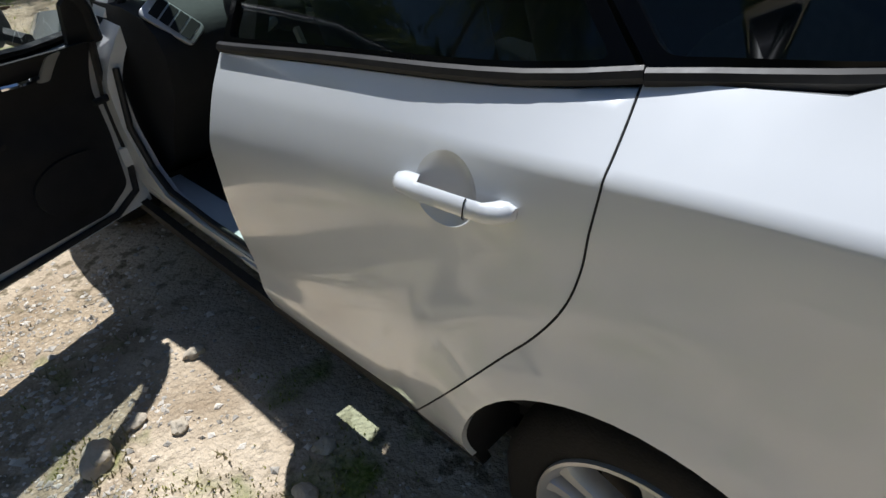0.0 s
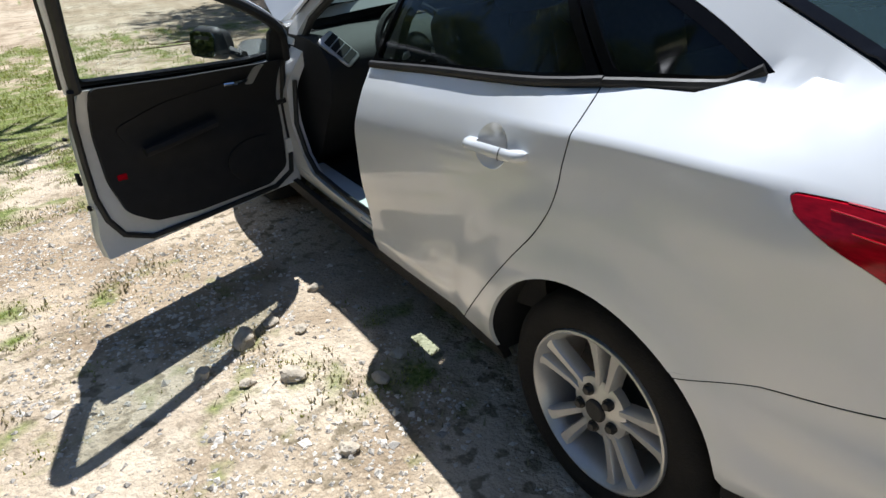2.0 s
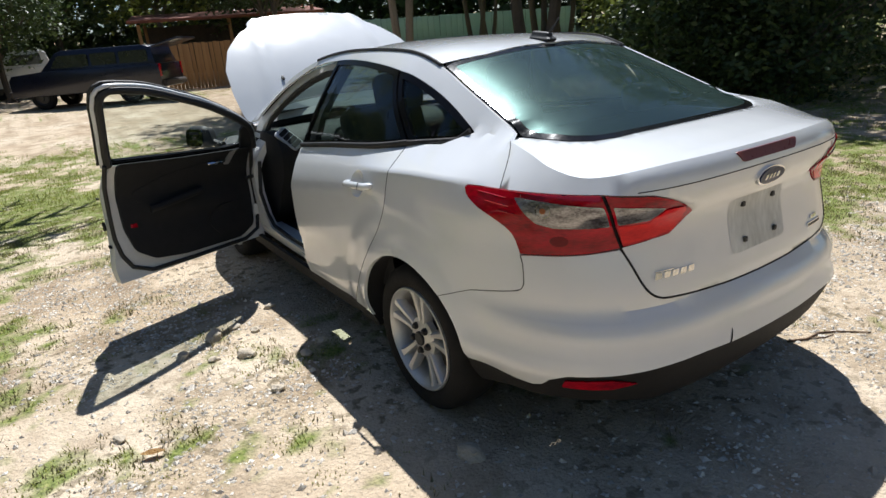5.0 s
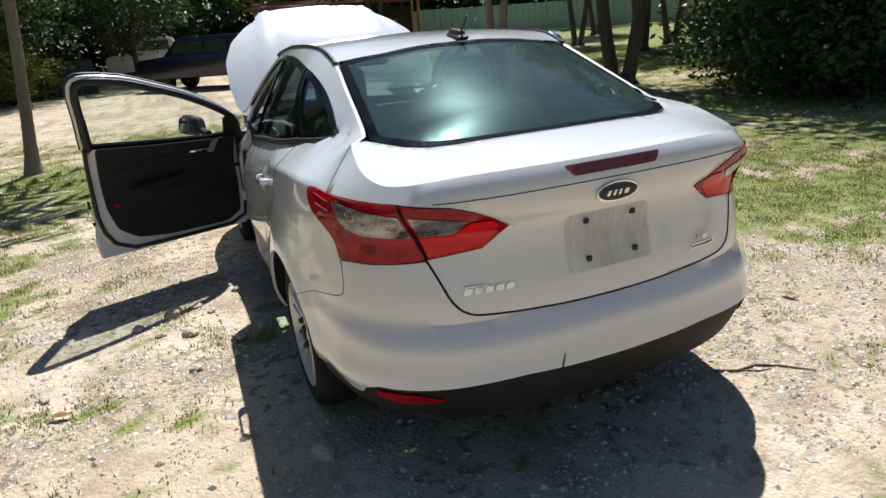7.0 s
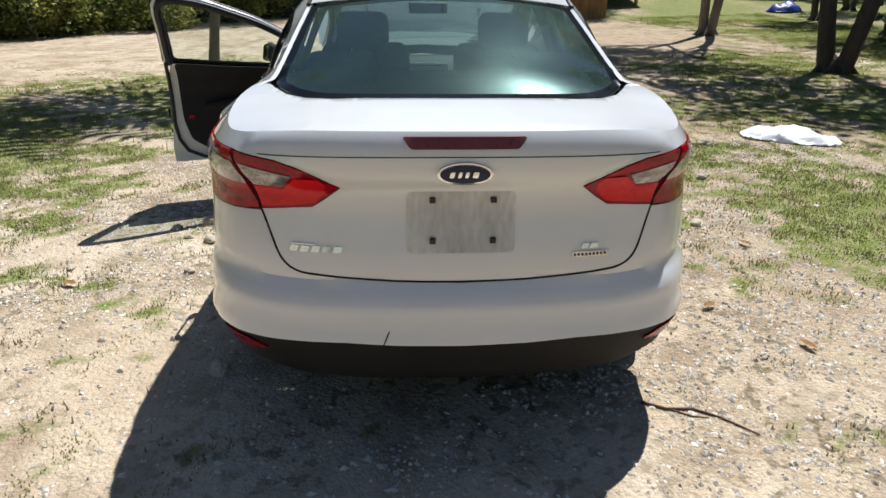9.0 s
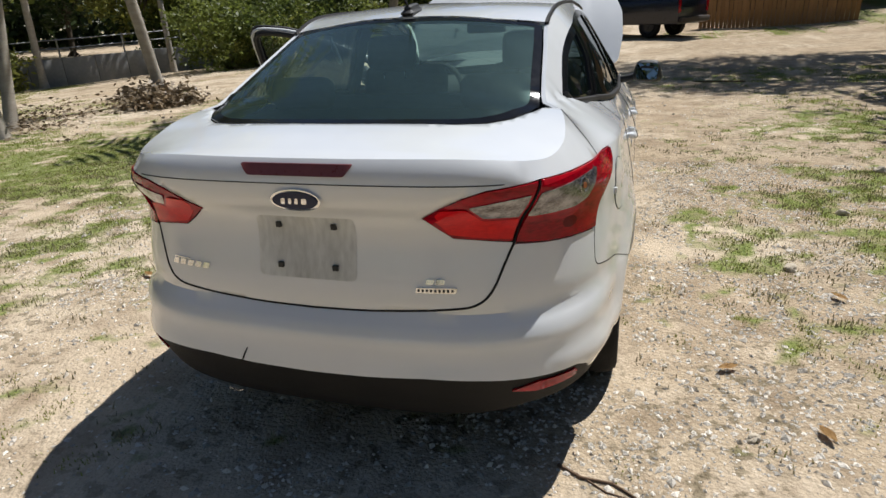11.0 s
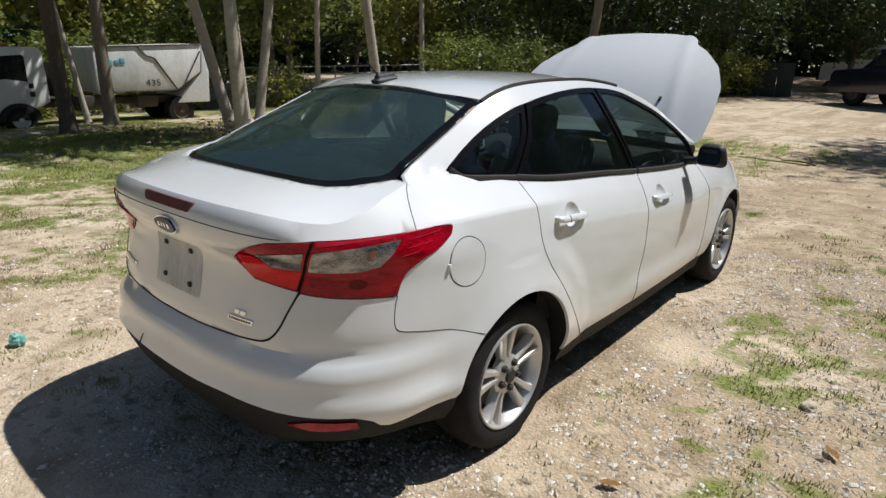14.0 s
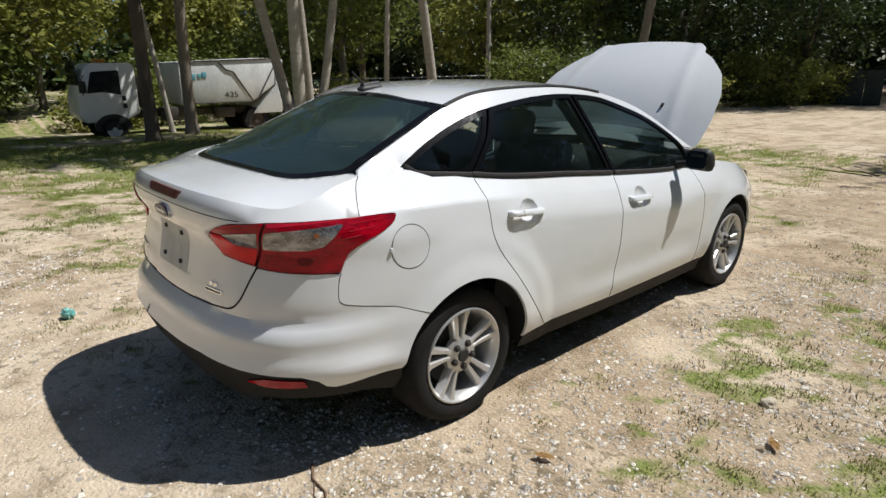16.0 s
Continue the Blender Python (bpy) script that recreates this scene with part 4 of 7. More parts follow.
for side in (1, -1):
    w = door_window("quarter_window", QWIN, side, car, GLASS, on_upper(side))
    bm = bmesh.new()
    tube(bm, [upper(y, z, side, 0.004) for y, z in ((-0.150, 1.149), (-0.128, 1.134), (-0.108, 1.122), (-0.092, 1.1145), (-0.07, 1.111), (-0.03, 1.107), (0.03, 1.101), (0.09, 1.095), (0.164, 1.0875))], 0.0125, 8)
    part("belt_trim", bm, TRIM, w, "dark satin moulding")
    d = sided("rear_door", REAR_DOOR, side, [cup_outline(0.262, 0.505, 0.921, 0.905)[2]], label="white rear passenger door, shut")
    door_window("door_window", RW, side, d, GLASS, on_upper(side))
    belt_trim(0.166, 1.185, side, d)
    door_handle(0.262, 0.505, 0.921, 0.905, side, d)
    bm = bmesh.new()
    patch(bm, [(1.05, 1.39), (1.085, 1.30), (1.155, 1.12), (1.185, 1.02), (1.185, 0.99), (1.10, 1.0), (1.10, 1.15), (1.02, 1.30), (0.98, 1.39)][::-1], lambda u, v, o: upper(u, v, side, o - 0.03), flip=side < 0, rim=0.03, step=0.06)
    part("centre_pillar", bm, BLACK, car, "black centre pillar")


def mirror_on(side, parent):
    bm = bmesh.new()
    box(bm, 0, 0, 0, 0.195, 0.12, 0.140, 0.048, seg=4)
    for v in bm.verts:
        v.co.x *= 1 - 0.25 * (v.co.z / 0.07) * (1 if v.co.z < 0 else 0.3)
        if v.co.y > 0:
            v.co.x *= 0.86
            v.co.z *= 0.8
    m = pose(side * 0.965, 1.90, 1.01, 0, 0, side * -6)
    if side > 0:
        m = m @ Matrix.Diagonal((0.84, 0.9, 0.96, 1))
    bmesh.ops.transform(bm, matrix=m, verts=bm.verts)
    shell = part("door_mirror", bm, BLACK, parent, "black door mirror housing")
    bm = bmesh.new()
    prism(bm, rounded([(-0.078, -0.052), (0.080, -0.052), (0.078, 0.054), (-0.078, 0.054)], 0.03), 0.004, m @ pose(0, -0.0595, 0, 80, 0, 0))
    part("mirror_pane", bm, MIRROR, parent, "mirror glass")
    bm = bmesh.new()
    tube(bm, [(side * 0.80, 1.93, 0.955), (side * 0.86, 1.925, 0.965), (side * 0.915, 1.915, 0.985)], 0.024, 8)
    part("mirror_foot", bm, BLACK, parent)
    return shell


def front_door(side, parent):
    d = sided("front_door", FRONT_DOOR, side, [cup_outline(1.252, 1.488, 0.850, 0.836)[2]], label="white front passenger door, shut" if side > 0 else "white driver's door swung wide open, black trim panel inside", parent=parent)
    door_window("door_window", FW, side, d, GLASS if side > 0 else GLASS_DOOR, on_upper(side))
    belt_trim(1.205, 2.12, side, d)
    door_handle(1.252, 1.488, 0.850, 0.836, side, d)
    mirror_on(side, d)
    return d


front_door(1, car)

# driver's door: built shut, then swung open on its hinges
hinge = front_door(-1, car)


bm = bmesh.new()
shell_o = ring(FRONT_DOOR, 0.004)
patch(bm, shell_o, lambda u, v, o: skin(-u, v, -0.055 - o), rim=0.0)
be = [e for e in bm.edges if len(e.link_faces) == 1]
r = bmesh.ops.extrude_edge_only(bm, edges=be)
for v in [g for g in r["geom"] if isinstance(g, bmesh.types.BMVert)]:
    v.co.x -= 0.046
part("inner_shell", bm, PAINT_IN, hinge, "white painted door edge and inner shell")
TRIM_O = rounded(sy([(1.215, 0.985), (1.225, 0.90), (1.225, 0.75), (1.225, 0.60), (1.26, 0.46), (1.36, 0.385), (1.55, 0.355), (1.95, 0.345), (2.06, 0.40), (2.08, 0.6), (2.07, 0.925), (1.9, 0.935), (1.55, 0.955)]), 0.03)


def trim_fn(u, v, o):
    y = float(np.interp(u, REF_S, REF[:, 1]))
    b = 0.022 * math.exp(-((v - 0.66 + 0.10 * (y - 1.6)) / 0.05) ** 2) * smoothstep(1.3, 1.5, y) * (1 - smoothstep(1.85, 2.0, y))
    b += 0.015 * smoothstep(0.90, 0.96, v)
    return skin(-u, v, -0.078 - b - o)


bm = bmesh.new()
patch(bm, TRIM_O, trim_fn, rim=0.02)
part("trim_panel", bm, CABIN, hinge, "black door trim panel")
bm = bmesh.new()
patch(bm, rounded(sy([(1.30, 0.80), (1.34, 0.72), (1.7, 0.76), (1.86, 0.84), (1.8, 0.88), (1.5, 0.86)]), 0.03), lambda u, v, o: trim_fn(u, v, o + 0.006), rim=0.006)
part("trim_inlay", bm, CABIN, hinge, "black cloth inlay")
bm = bmesh.new()
patch(bm, rounded(sy([(1.74, 0.475), (1.80, 0.41), (1.97, 0.40), (2.02, 0.48), (2.0, 0.58), (1.85, 0.60), (1.75, 0.55)]), 0.05), lambda u, v, o: trim_fn(u, v, o + 0.012), rim=0.014)
part("speaker_cover", bm, CABIN, hinge, "round speaker cover")
bm = bmesh.new()
tube(bm, [trim_fn(s_y(y), 0.70 + 0.10 * (y - 1.5), 0.030) for y in np.linspace(1.38, 1.72, 8)], 0.022, 8)
part("armrest", bm, CABIN, hinge, "padded armrest")
bm = bmesh.new()
tube(bm, [trim_fn(s_y(y), 0.872 - 0.03 * (y - 1.80), 0.012 + 0.014 * math.sin((y - 1.77) / 0.11 * math.pi)) for y in np.linspace(1.77, 1.88, 7)], 0.0095, 8)
part("inner_handle", bm, CHROME, hinge, "chrome inner door handle")
bm = bmesh.new()
patch(bm, rounded(sy([(1.885, 0.845), (1.925, 0.84), (1.955, 0.93), (1.91, 0.925)]), 0.012), lambda u, v, o: trim_fn(u, v, o + 0.008), rim=0.01)
part("pull_bezel", bm, SILVER_TRIM, hinge, "silver grey trim bezel")
bm = bmesh.new()
patch(bm, rounded(sy([(1.262, 0.60), (1.30, 0.595), (1.30, 0.622), (1.262, 0.622)]), 0.005), lambda u, v, o: trim_fn(u, v, o + 0.004), rim=0.006)
part("door_reflector", bm, LENS_RED, hinge, "small red reflector")
seal = [(1.165, 0.985), (1.17, 0.86), (1.17, 0.70), (1.165, 0.56), (1.18, 0.46), (1.225, 0.375), (1.33, 0.325), (1.6, 0.318), (1.98, 0.318), (2.09, 0.36), (2.12, 0.5), (2.12, 0.7), (2.09, 0.92)]
bm = bmesh.new()
tube(bm, [skin(-s_y(y), z, -0.060) for y, z in seal], 0.0125, 8)
part("door_seal", bm, BLACK, hinge, "black rubber door seal")
bm = bmesh.new()
wf = [(1.19, 0.99), (1.17, 1.06), (1.135, 1.18), (1.095, 1.30), (1.088, 1.345), (1.10, 1.37), (1.13, 1.383)] + top_run(1.17, 2.06, 26, -0.016) + [(2.085, 1.03), (2.11, 0.93)]
tube(bm, [upper(y, z, -1, -0.035) for y, z in wf], 0.022, 8)
part("window_channel", bm, BLACK, hinge, "black window channel")
bm = bmesh.new()
wfo = [(1.168, 0.985), (1.148, 1.06), (1.112, 1.18), (1.068, 1.30), (1.057, 1.36), (1.068, 1.388), (1.10, 1.402)] + top_run(1.14, 2.08, 26, 0.002) + [(2.105, 1.045), (2.13, 0.93)]
tube(bm, [upper(y, z, -1, -0.024) for y, z in wfo], 0.012, 8)
part("window_frame_edge", bm, PAINT_IN, hinge, "white painted window frame edge")
bm = bmesh.new()
tube(bm, [upper(y - 0.012, z + 0.011, -1, -0.008) for y, z in wfo], 0.010, 8)
part("outer_weatherstrip", bm, BLACK, hinge, "black outer weatherstrip")
bm = bmesh.new()
patch(bm, [(2.005, 0.935), (2.12, 0.935), (2.08, 1.035), (2.03, 1.085), (2.0, 1.06)], lambda u, v, o: upper(u, v, -1, -0.045 - o), rim=0.015, step=0.06)
part("mirror_sail", bm, BLACK, hinge, "black mirror base cover")
for zz, hh in ((0.64, 0.05), (0.80, 0.012), (0.52, 0.02)):
    bm = bmesh.new()
    p = skin(-s_y(1.142), zz, -0.035)
    box(bm, p.x, p.y - 0.002, p.z, 0.022, 0.012, hh, 0.003)
    part("latch", bm, GAP, hinge, "black door latch slot")
# the window frame stands a little more upright once the door hangs open
for q in [hinge] + list(hinge.children_recursive):
    if q.name.startswith(("door_mirror", "mirror_pane", "mirror_foot")):
        continue
    for v in q.data.vertices:
        up = min(1.0, max(0.0, (v.co.z - 0.985) / 0.415))
        v.co.y += 0.10 * up * (1 - smoothstep(1.10, 2.0, v.co.y))
        v.co.x -= 0.035 * up
HINGE = Vector((-0.845, 2.115, 0))
SWING = radians(-71.0)
T_open = Matrix.Translation(HINGE + Vector((0, 0, -0.018))) @ Matrix.Rotation(SWING, 4, "Z") @ Matrix.Translation(-HINGE)
hinge.matrix_basis = T_open

# --- front wings, nose, open bonnet
for side in (1, -1):
    f_o = sy(W_SEAM[::-1]) + [(s_y(2.20), 0.945), (s_y(2.45), 0.935), (s_y(2.7), 0.90), (s_y(2.95), 0.855), (s_y(3.08), 0.80), (s_y(3.12), 0.66), (s_y(3.06), 0.50)] + sy(arch(1, 20, 180)) + sy([(2.28, 0.296)])
    sided("front_wing", f_o, side, label="white front wing")
    bm = bmesh.new()
    patch(bm, [(s_y(3.085), 0.80), (s_y(3.13), 0.665), (s_y(3.32), 0.64), (s_y(3.44), 0.66), (s_y(3.42), 0.72), (s_y(3.25), 0.78)], lambda u, v, o: skin(side * u, v, o), flip=side < 0, rim=0.02)
    part("headlamp", bm, LENS_CLEAR, car, "clear headlamp")
bm = bmesh.new()
nb = [(s_y(3.02), 0.50), (s_y(3.06), 0.51), (s_y(3.125), 0.66), (s_y(3.32), 0.635), (s_y(3.44), 0.655), (s_y(3.50), 0.70)]
nb0 = [(s_y(3.02), 0.30), (s_y(3.0), 0.40)]
hn = [(S_END, 0.24)] + [(s_y(3.4), 0.245), (s_y(3.2), 0.26), (s_y(3.01), 0.29)] + nb0 + nb + [(S_END, 0.71)]
hn2 = [(2 * S_END - s, z) for s, z in hn[::-1][1:-1]]
patch(bm, hn + hn2, lambda u, v, o: skin(u, v, o) if u <= S_END else skin(-(2 * S_END - u), v, o), rim=0.02, flip=True, step=0.05)
bmesh.ops.recalc_face_normals(bm, faces=bm.faces)
part("front_bumper", bm, PAINT, car, "white front bumper")

HOOD = rounded([(0.0, 0.015), (0.45, 0.0), (0.70, -0.015), (0.77, 0.05), (0.79, 0.24), (0.775, 0.45), (0.70, 0.64), (0.565, 0.80), (0.478, 0.865), (0.468, 0.92), (0.415, 0.965), (0.27, 0.99), (0.0, 1.0)], 0.03, 3)[4:-4]
HOOD = [(0.0, 0.015)] + HOOD + [(0.0, 1.0)]
HOOD_F = HOOD + [(-x, v) for x, v in HOOD[::-1][1:-1]]


def hood_shape(x, v, o=0.0):
    bow = 0.055 * (1 - (x / 0.84) ** 2) + 0.075 * math.sin(math.pi * min(1, max(0, v)) * 0.92)
    ridge = 0.010 * math.exp(-((abs(x) - 0.56 + 0.16 * v) / 0.035) ** 2)
    return Vector((x, v, bow + ridge + o))


bm = bmesh.new()
patch(bm, HOOD_F, hood_shape, rim=0.0, step=0.04)
patch(bm, ring(HOOD_F, 0.03), lambda x, v, o: hood_shape(x, v, -0.028), rim=0.0, step=0.08, flip=True)
be = [e for e in bm.edges if len(e.link_faces) == 1]
bmesh.ops.bridge_loops(bm, edges=be)
M_HOOD = pose(0, 2.215, 1.0, 42.5, 0, 0)
bmesh.ops.transform(bm, matrix=M_HOOD, verts=bm.verts)
bonnet = part("bonnet", bm, PAINT, car, "white bonnet propped wide open", smooth=35)
for x in (-0.42, 0.42):
    bm = bmesh.new()
    p = hood_shape(x, 0.31, 0.006)
    box(bm, p.x, p.y, p.z, 0.020, 0.034, 0.014, 0.005)
    bmesh.ops.transform(bm, matrix=M_HOOD, verts=bm.verts)
    part("washer_jet", bm, BLACK, bonnet, "black washer jet")
bm = bmesh.new()
tube(bm, [(-0.5, 3.2, 0.72), (-0.42, 2.78, 1.44)], 0.005, 6)
part("bonnet_stay", bm, TRIM, car, "thin bonnet stay")
bm = bmesh.new()
box(bm, 0, 2.82, 0.62, 1.36, 1.16, 0.28, 0.05)
box(bm, 0.1, 2.8, 0.78, 0.55, 0.5, 0.12, 0.04)
part("engine", bm, CABIN, car, "dark engine bay")
bm = bmesh.new()
tube(bm, [(-0.74, 2.2, 0.98), (0, 2.30, 1.02), (0.74, 2.2, 0.98)], 0.04, 8)
part("cowl", bm, BLACK, car, "black scuttle panel")
# windscreen
bm = bmesh.new()
ws = [(0.0, 2.29), (0.4, 2.26), (0.68, 2.17)] + [(lerp_table(y, RAIL_X) - 0.01, y) for y in np.linspace(2.1, 1.34, 12)] + [(0.35, 1.41), (0.0, 1.435)]
ws = ws + [(-x, y) for x, y in ws[::-1][1:-1]]
patch(bm, ring(ws, 0.045), lambda x, y, o: roof(x, y, o - 0.006), rim=0.0, step=0.1)
part("windscreen", bm, GLASS_FRONT, car, "clear windscreen")
bm = bmesh.new()
patch(bm, ring(ws, 0.004), lambda x, y, o: roof(x, y, o - 0.005), [rounded(ring(ws, 0.05), 0.05)], rim=0.004, step=0.05)
part("windscreen_edge", bm, FRIT, car, "black windscreen edge band")

# --- fuel flap
bm = bmesh.new()
oc = [(s_y(-0.283 + 0.088 * math.cos(a)), 0.873 + 0.088 * math.sin(a)) for a in np.linspace(0, 2 * math.pi, 40)[:-1]]
tube(bm, [skin(s, z, 0.0003) for s, z in oc], 0.0010, 5, closed=True)
part("flap_seam", bm, GAP, car, "round fuel flap seam")
bm = bmesh.new()
patch(bm, ring(oc, 0.003), lambda u, v, o: skin(u, v, o + 0.0022), rim=0.0)
part("fuel_flap", bm, PAINT, car, "round white fuel flap")
bm = bmesh.new()
p = skin(s_y(-0.372), 0.872, 0.003)
box(bm, p.x, p.y, p.z, 0.012, 0.012, 0.022, 0.004)
part("flap_notch", bm, PAINT_IN, car, "finger notch")

# --- aerial
bm = bmesh.new()
b = roof(0, 0.165)
box(bm, 0, 0, 0.018, 0.056, 0.135, 0.040, 0.015, seg=3)
for v in bm.verts:
    if v.co.z > 0.018:
        v.co.x *= 0.6
        v.co.y = v.co.y * 0.85 + 0.006
bmesh.ops.transform(bm, matrix=Matrix.Translation(b + Vector((0, 0, -0.004))) @ pose(0, 0, 0, 6, 0, 0), verts=bm.verts)
ant = part("aerial", bm, BLACK, car, "black roof aerial foot")
bm = bmesh.new()
tube(bm, [b + Vector((0, -0.028, 0.018)), b + Vector((0, -0.075, 0.055)), b + Vector((0, -0.105, 0.085))], 0.0055, 6, r_end=0.004)
part("aerial_whip", bm, BLACK, ant, "short broken whip")

# --- wheels
def wheel(y, side, spin):
    axis = pose(side * 0.885, y, 0.315, 0, 90 * side, 0)
    bm = bmesh.new()
    prof = [(0.205, -0.175), (0.235, -0.200), (0.285, -0.203), (0.308, -0.185), (0.3165, -0.145), (0.318, -0.10), (0.3165, -0.055), (0.309, -0.020), (0.292, -0.002),
            (0.270, 0.004), (0.245, 0.002), (0.226, -0.006), (0.214, -0.016), (0.205, -0.04)]
    lathe(bm, prof, 64, axis)
    w = part("wheel", bm, TYRE, car, "dusty black tyre on a silver five-spoke alloy wheel")
    bm = bmesh.new()
    lathe(bm, [(0.2235, -0.012), (0.2215, 0.0), (0.216, 0.002), (0.208, -0.006), (0.198, -0.03), (0.192, -0.06), (0.188, -0.12), (0.19, -0.17)], 64, axis)
    part("rim", bm, ALLOY, w, "silver alloy rim")
    bm = bmesh.new()
    lathe(bm, [(0.19, -0.165), (0.15, -0.15), (0.149, -0.10), (0.03, -0.095), (0.0, -0.095)], 40, axis)
    part("brake_drum", bm, ALLOY_DARK, w, "dark dirty brake behind the spokes")
    for k in range(5):
        bm = bmesh.new()
        for sg in (-1, 1):
            rows = []
            for r0, wd, gp, dp in ((0.030, 0.020, 0.0015, -0.020), (0.062, 0.024, 0.003, -0.024), (0.10, 0.025, 0.007, -0.023), (0.15, 0.029, 0.013, -0.016), (0.185, 0.034, 0.017, -0.011), (0.203, 0.044, 0.020, -0.008)):
                a, c = gp * sg, (gp + wd) * sg
                rows.append([bm.verts.new((r0, a, dp - 0.007)), bm.verts.new((r0, a + 0.004 * sg, dp)), bm.verts.new((r0, c - 0.007 * sg, dp)), bm.verts.new((r0, c, dp - 0.010)), bm.verts.new((r0, c, dp - 0.040)), bm.verts.new((r0, a, dp - 0.040))])
            for A, B in zip(rows, rows[1:]):
                for j in range(6):
                    bm.faces.new((A[j], A[(j + 1) % 6], B[(j + 1) % 6], B[j]))
            bm.faces.new(rows[0])
            bm.faces.new(rows[-1])
        bmesh.ops.recalc_face_normals(bm, faces=bm.faces)
        bmesh.ops.transform(bm, matrix=axis @ pose(0, 0, 0, 0, 0, spin + 72 * k), verts=bm.verts)
        part("spoke", bm, ALLOY, w, "twin-bladed spoke", smooth=50)
    bm = bmesh.new()
    lathe(bm, [(0.088, -0.055), (0.086, -0.030), (0.070, -0.023), (0.040, -0.018), (0.034, -0.016), (0.0, -0.016)], 30, axis)
    part("hub", bm, ALLOY, w)
    bm = bmesh.new()
    lathe(bm, [(0.0315, -0.02), (0.031, -0.010), (0.027, -0.006), (0.0, -0.005)], 28, axis)
    part("hub_cap", bm, BLACK, w, "black hub cap")
    for k in range(5):
        bm = bmesh.new()
        a = radians(spin + 36 + 72 * k)
        lathe(bm, [(0.0155, -0.03), (0.0155, -0.012), (0.0105, -0.016), (0.0105, -0.004), (0.008, -0.002), (0.0, -0.002)], 12, axis @ pose(0.056 * math.cos(a), 0.056 * math.sin(a), 0))
        part("wheel_nut", bm, ALLOY_DARK, w, "dull wheel nut")
    return w


wheel(0.0, 1, 41)
wheel(2.648, 1, 20)
wheel(0.0, -1, -4)
wheel(2.648, -1, 66)

# --- dark inner body behind the gaps, wheel wells, floor
for side in (1, -1):
    bm = bmesh.new()
    lo = sy([(2.30, 0.26), (2.30, 0.90), (2.17, 0.90)]) if side < 0 else sy([(3.0, 0.5), (3.0, 0.78), (2.3, 0.88)])
    if side > 0:
        o = [(0.0, 0.30), (s_y(-0.37), 0.30)] + sy(arch(0, 178, 0, 16, 0.012)) + sy([(0.45, 0.235), (2.25, 0.235)]) + sy(arch(1, 180, 25, 16, 0.012)) + sy([(3.02, 0.75), (2.3, 0.86), (1.9, 0.86), (1.2, 0.93), (0.2, 1.03), (-0.1, 1.05), (-0.39, 1.06)]) + [(1.0, 1.03), (0.0, 1.03)]
        patch(bm, o, lambda u, v, q: skin(u, v, q - 0.034), rim=0.0, step=0.06, edge=0.05)
    else:
        o = [(0.0, 0.30), (s_y(-0.37), 0.30)] + sy(arch(0, 178, 0, 16, 0.012)) + sy([(0.45, 0.235), (1.10, 0.24), (1.09, 0.42), (1.10, 0.93), (0.2, 1.03), (-0.1, 1.05), (-0.39, 1.06)]) + [(1.0, 1.03), (0.0, 1.03)]
        patch(bm, o, lambda u, v, q: skin(-u, v, q - 0.034), rim=0.0, step=0.06, edge=0.05, flip=True)
    part("inner_body", bm, GAP, car, "dark body shell behind the panel gaps")
    for k, (ay, az, ar) in enumerate(ARCHES):
        bm = bmesh.new()
        cs = arch(k, 188, -8, 24, 0.004)
        A = [skin(side * s_y(y), max(z, 0.24), -0.010) for y, z in cs]
        B = [Vector((side * 0.52, p.y, p.z)) for p in A]
        va, vb = [bm.verts.new(p) for p in A], [bm.verts.new(p) for p in B]
        for i in range(len(A) - 1):
            bm.faces.new((va[i], va[i + 1], vb[i + 1], vb[i]))
        c = bm.verts.new((side * 0.52, ay, az))
        for i in range(len(A) - 1):
            bm.faces.new((vb[i], vb[i + 1], c))
        part("wheel_well", bm, GAP, car, "black wheel well")
bm = bmesh.new()
box(bm, 0, 1.25, 0.245, 1.52, 2.2, 0.05, 0.01)
box(bm, 0, -0.36, 0.33, 1.0, 0.80, 0.05, 0.01)
box(bm, 0, 3.0, 0.26, 1.1, 0.7, 0.04, 0.01)
part("underbody", bm, GAP, car, "black underbody")
bm = bmesh.new()
tube(bm, [(0.42, -0.70, 0.265), (0.42, -0.3, 0.25), (0.30, 0.3, 0.24)], 0.022, 10)
part("exhaust", bm, ALLOY_DARK, car, "dull exhaust pipe")

# --- driver's door opening: white pillar, sill and step plate
bm = bmesh.new()
ap = sy([(2.155, 0.30), (2.19, 0.45), (2.20, 0.64), (2.18, 0.86), (2.12, 0.96), (2.00, 0.965), (2.02, 0.80), (2.02, 0.60), (1.97, 0.45), (1.86, 0.385), (1.60, 0.365), (1.10, 0.365), (1.10, 0.30)])
patch(bm, ap, lambda u, v, o: skin(-u, v, -0.058 + o), flip=True, rim=0.05)
part("door_frame", bm, PAINT_IN, car, "white painted door opening")
bm = bmesh.new()
patch(bm, [(2.10, 0.95), (2.20, 0.95), (2.14, 1.06), (2.04, 1.13), (1.81, 1.252), (1.6, 1.328), (1.4, 1.372), (1.2, 1.396), (1.05, 1.405), (1.06, 1.375), (1.25, 1.365), (1.45, 1.325), (1.65, 1.262), (1.85, 1.175), (2.0, 1.08), (2.06, 1.0)], lambda u, v, o: upper(u, v, -1, o - 0.030), flip=True, rim=0.04, step=0.05)
part("front_pillar", bm, PAINT_IN, car, "white front pillar and roof rail in the door opening")
bm = bmesh.new()
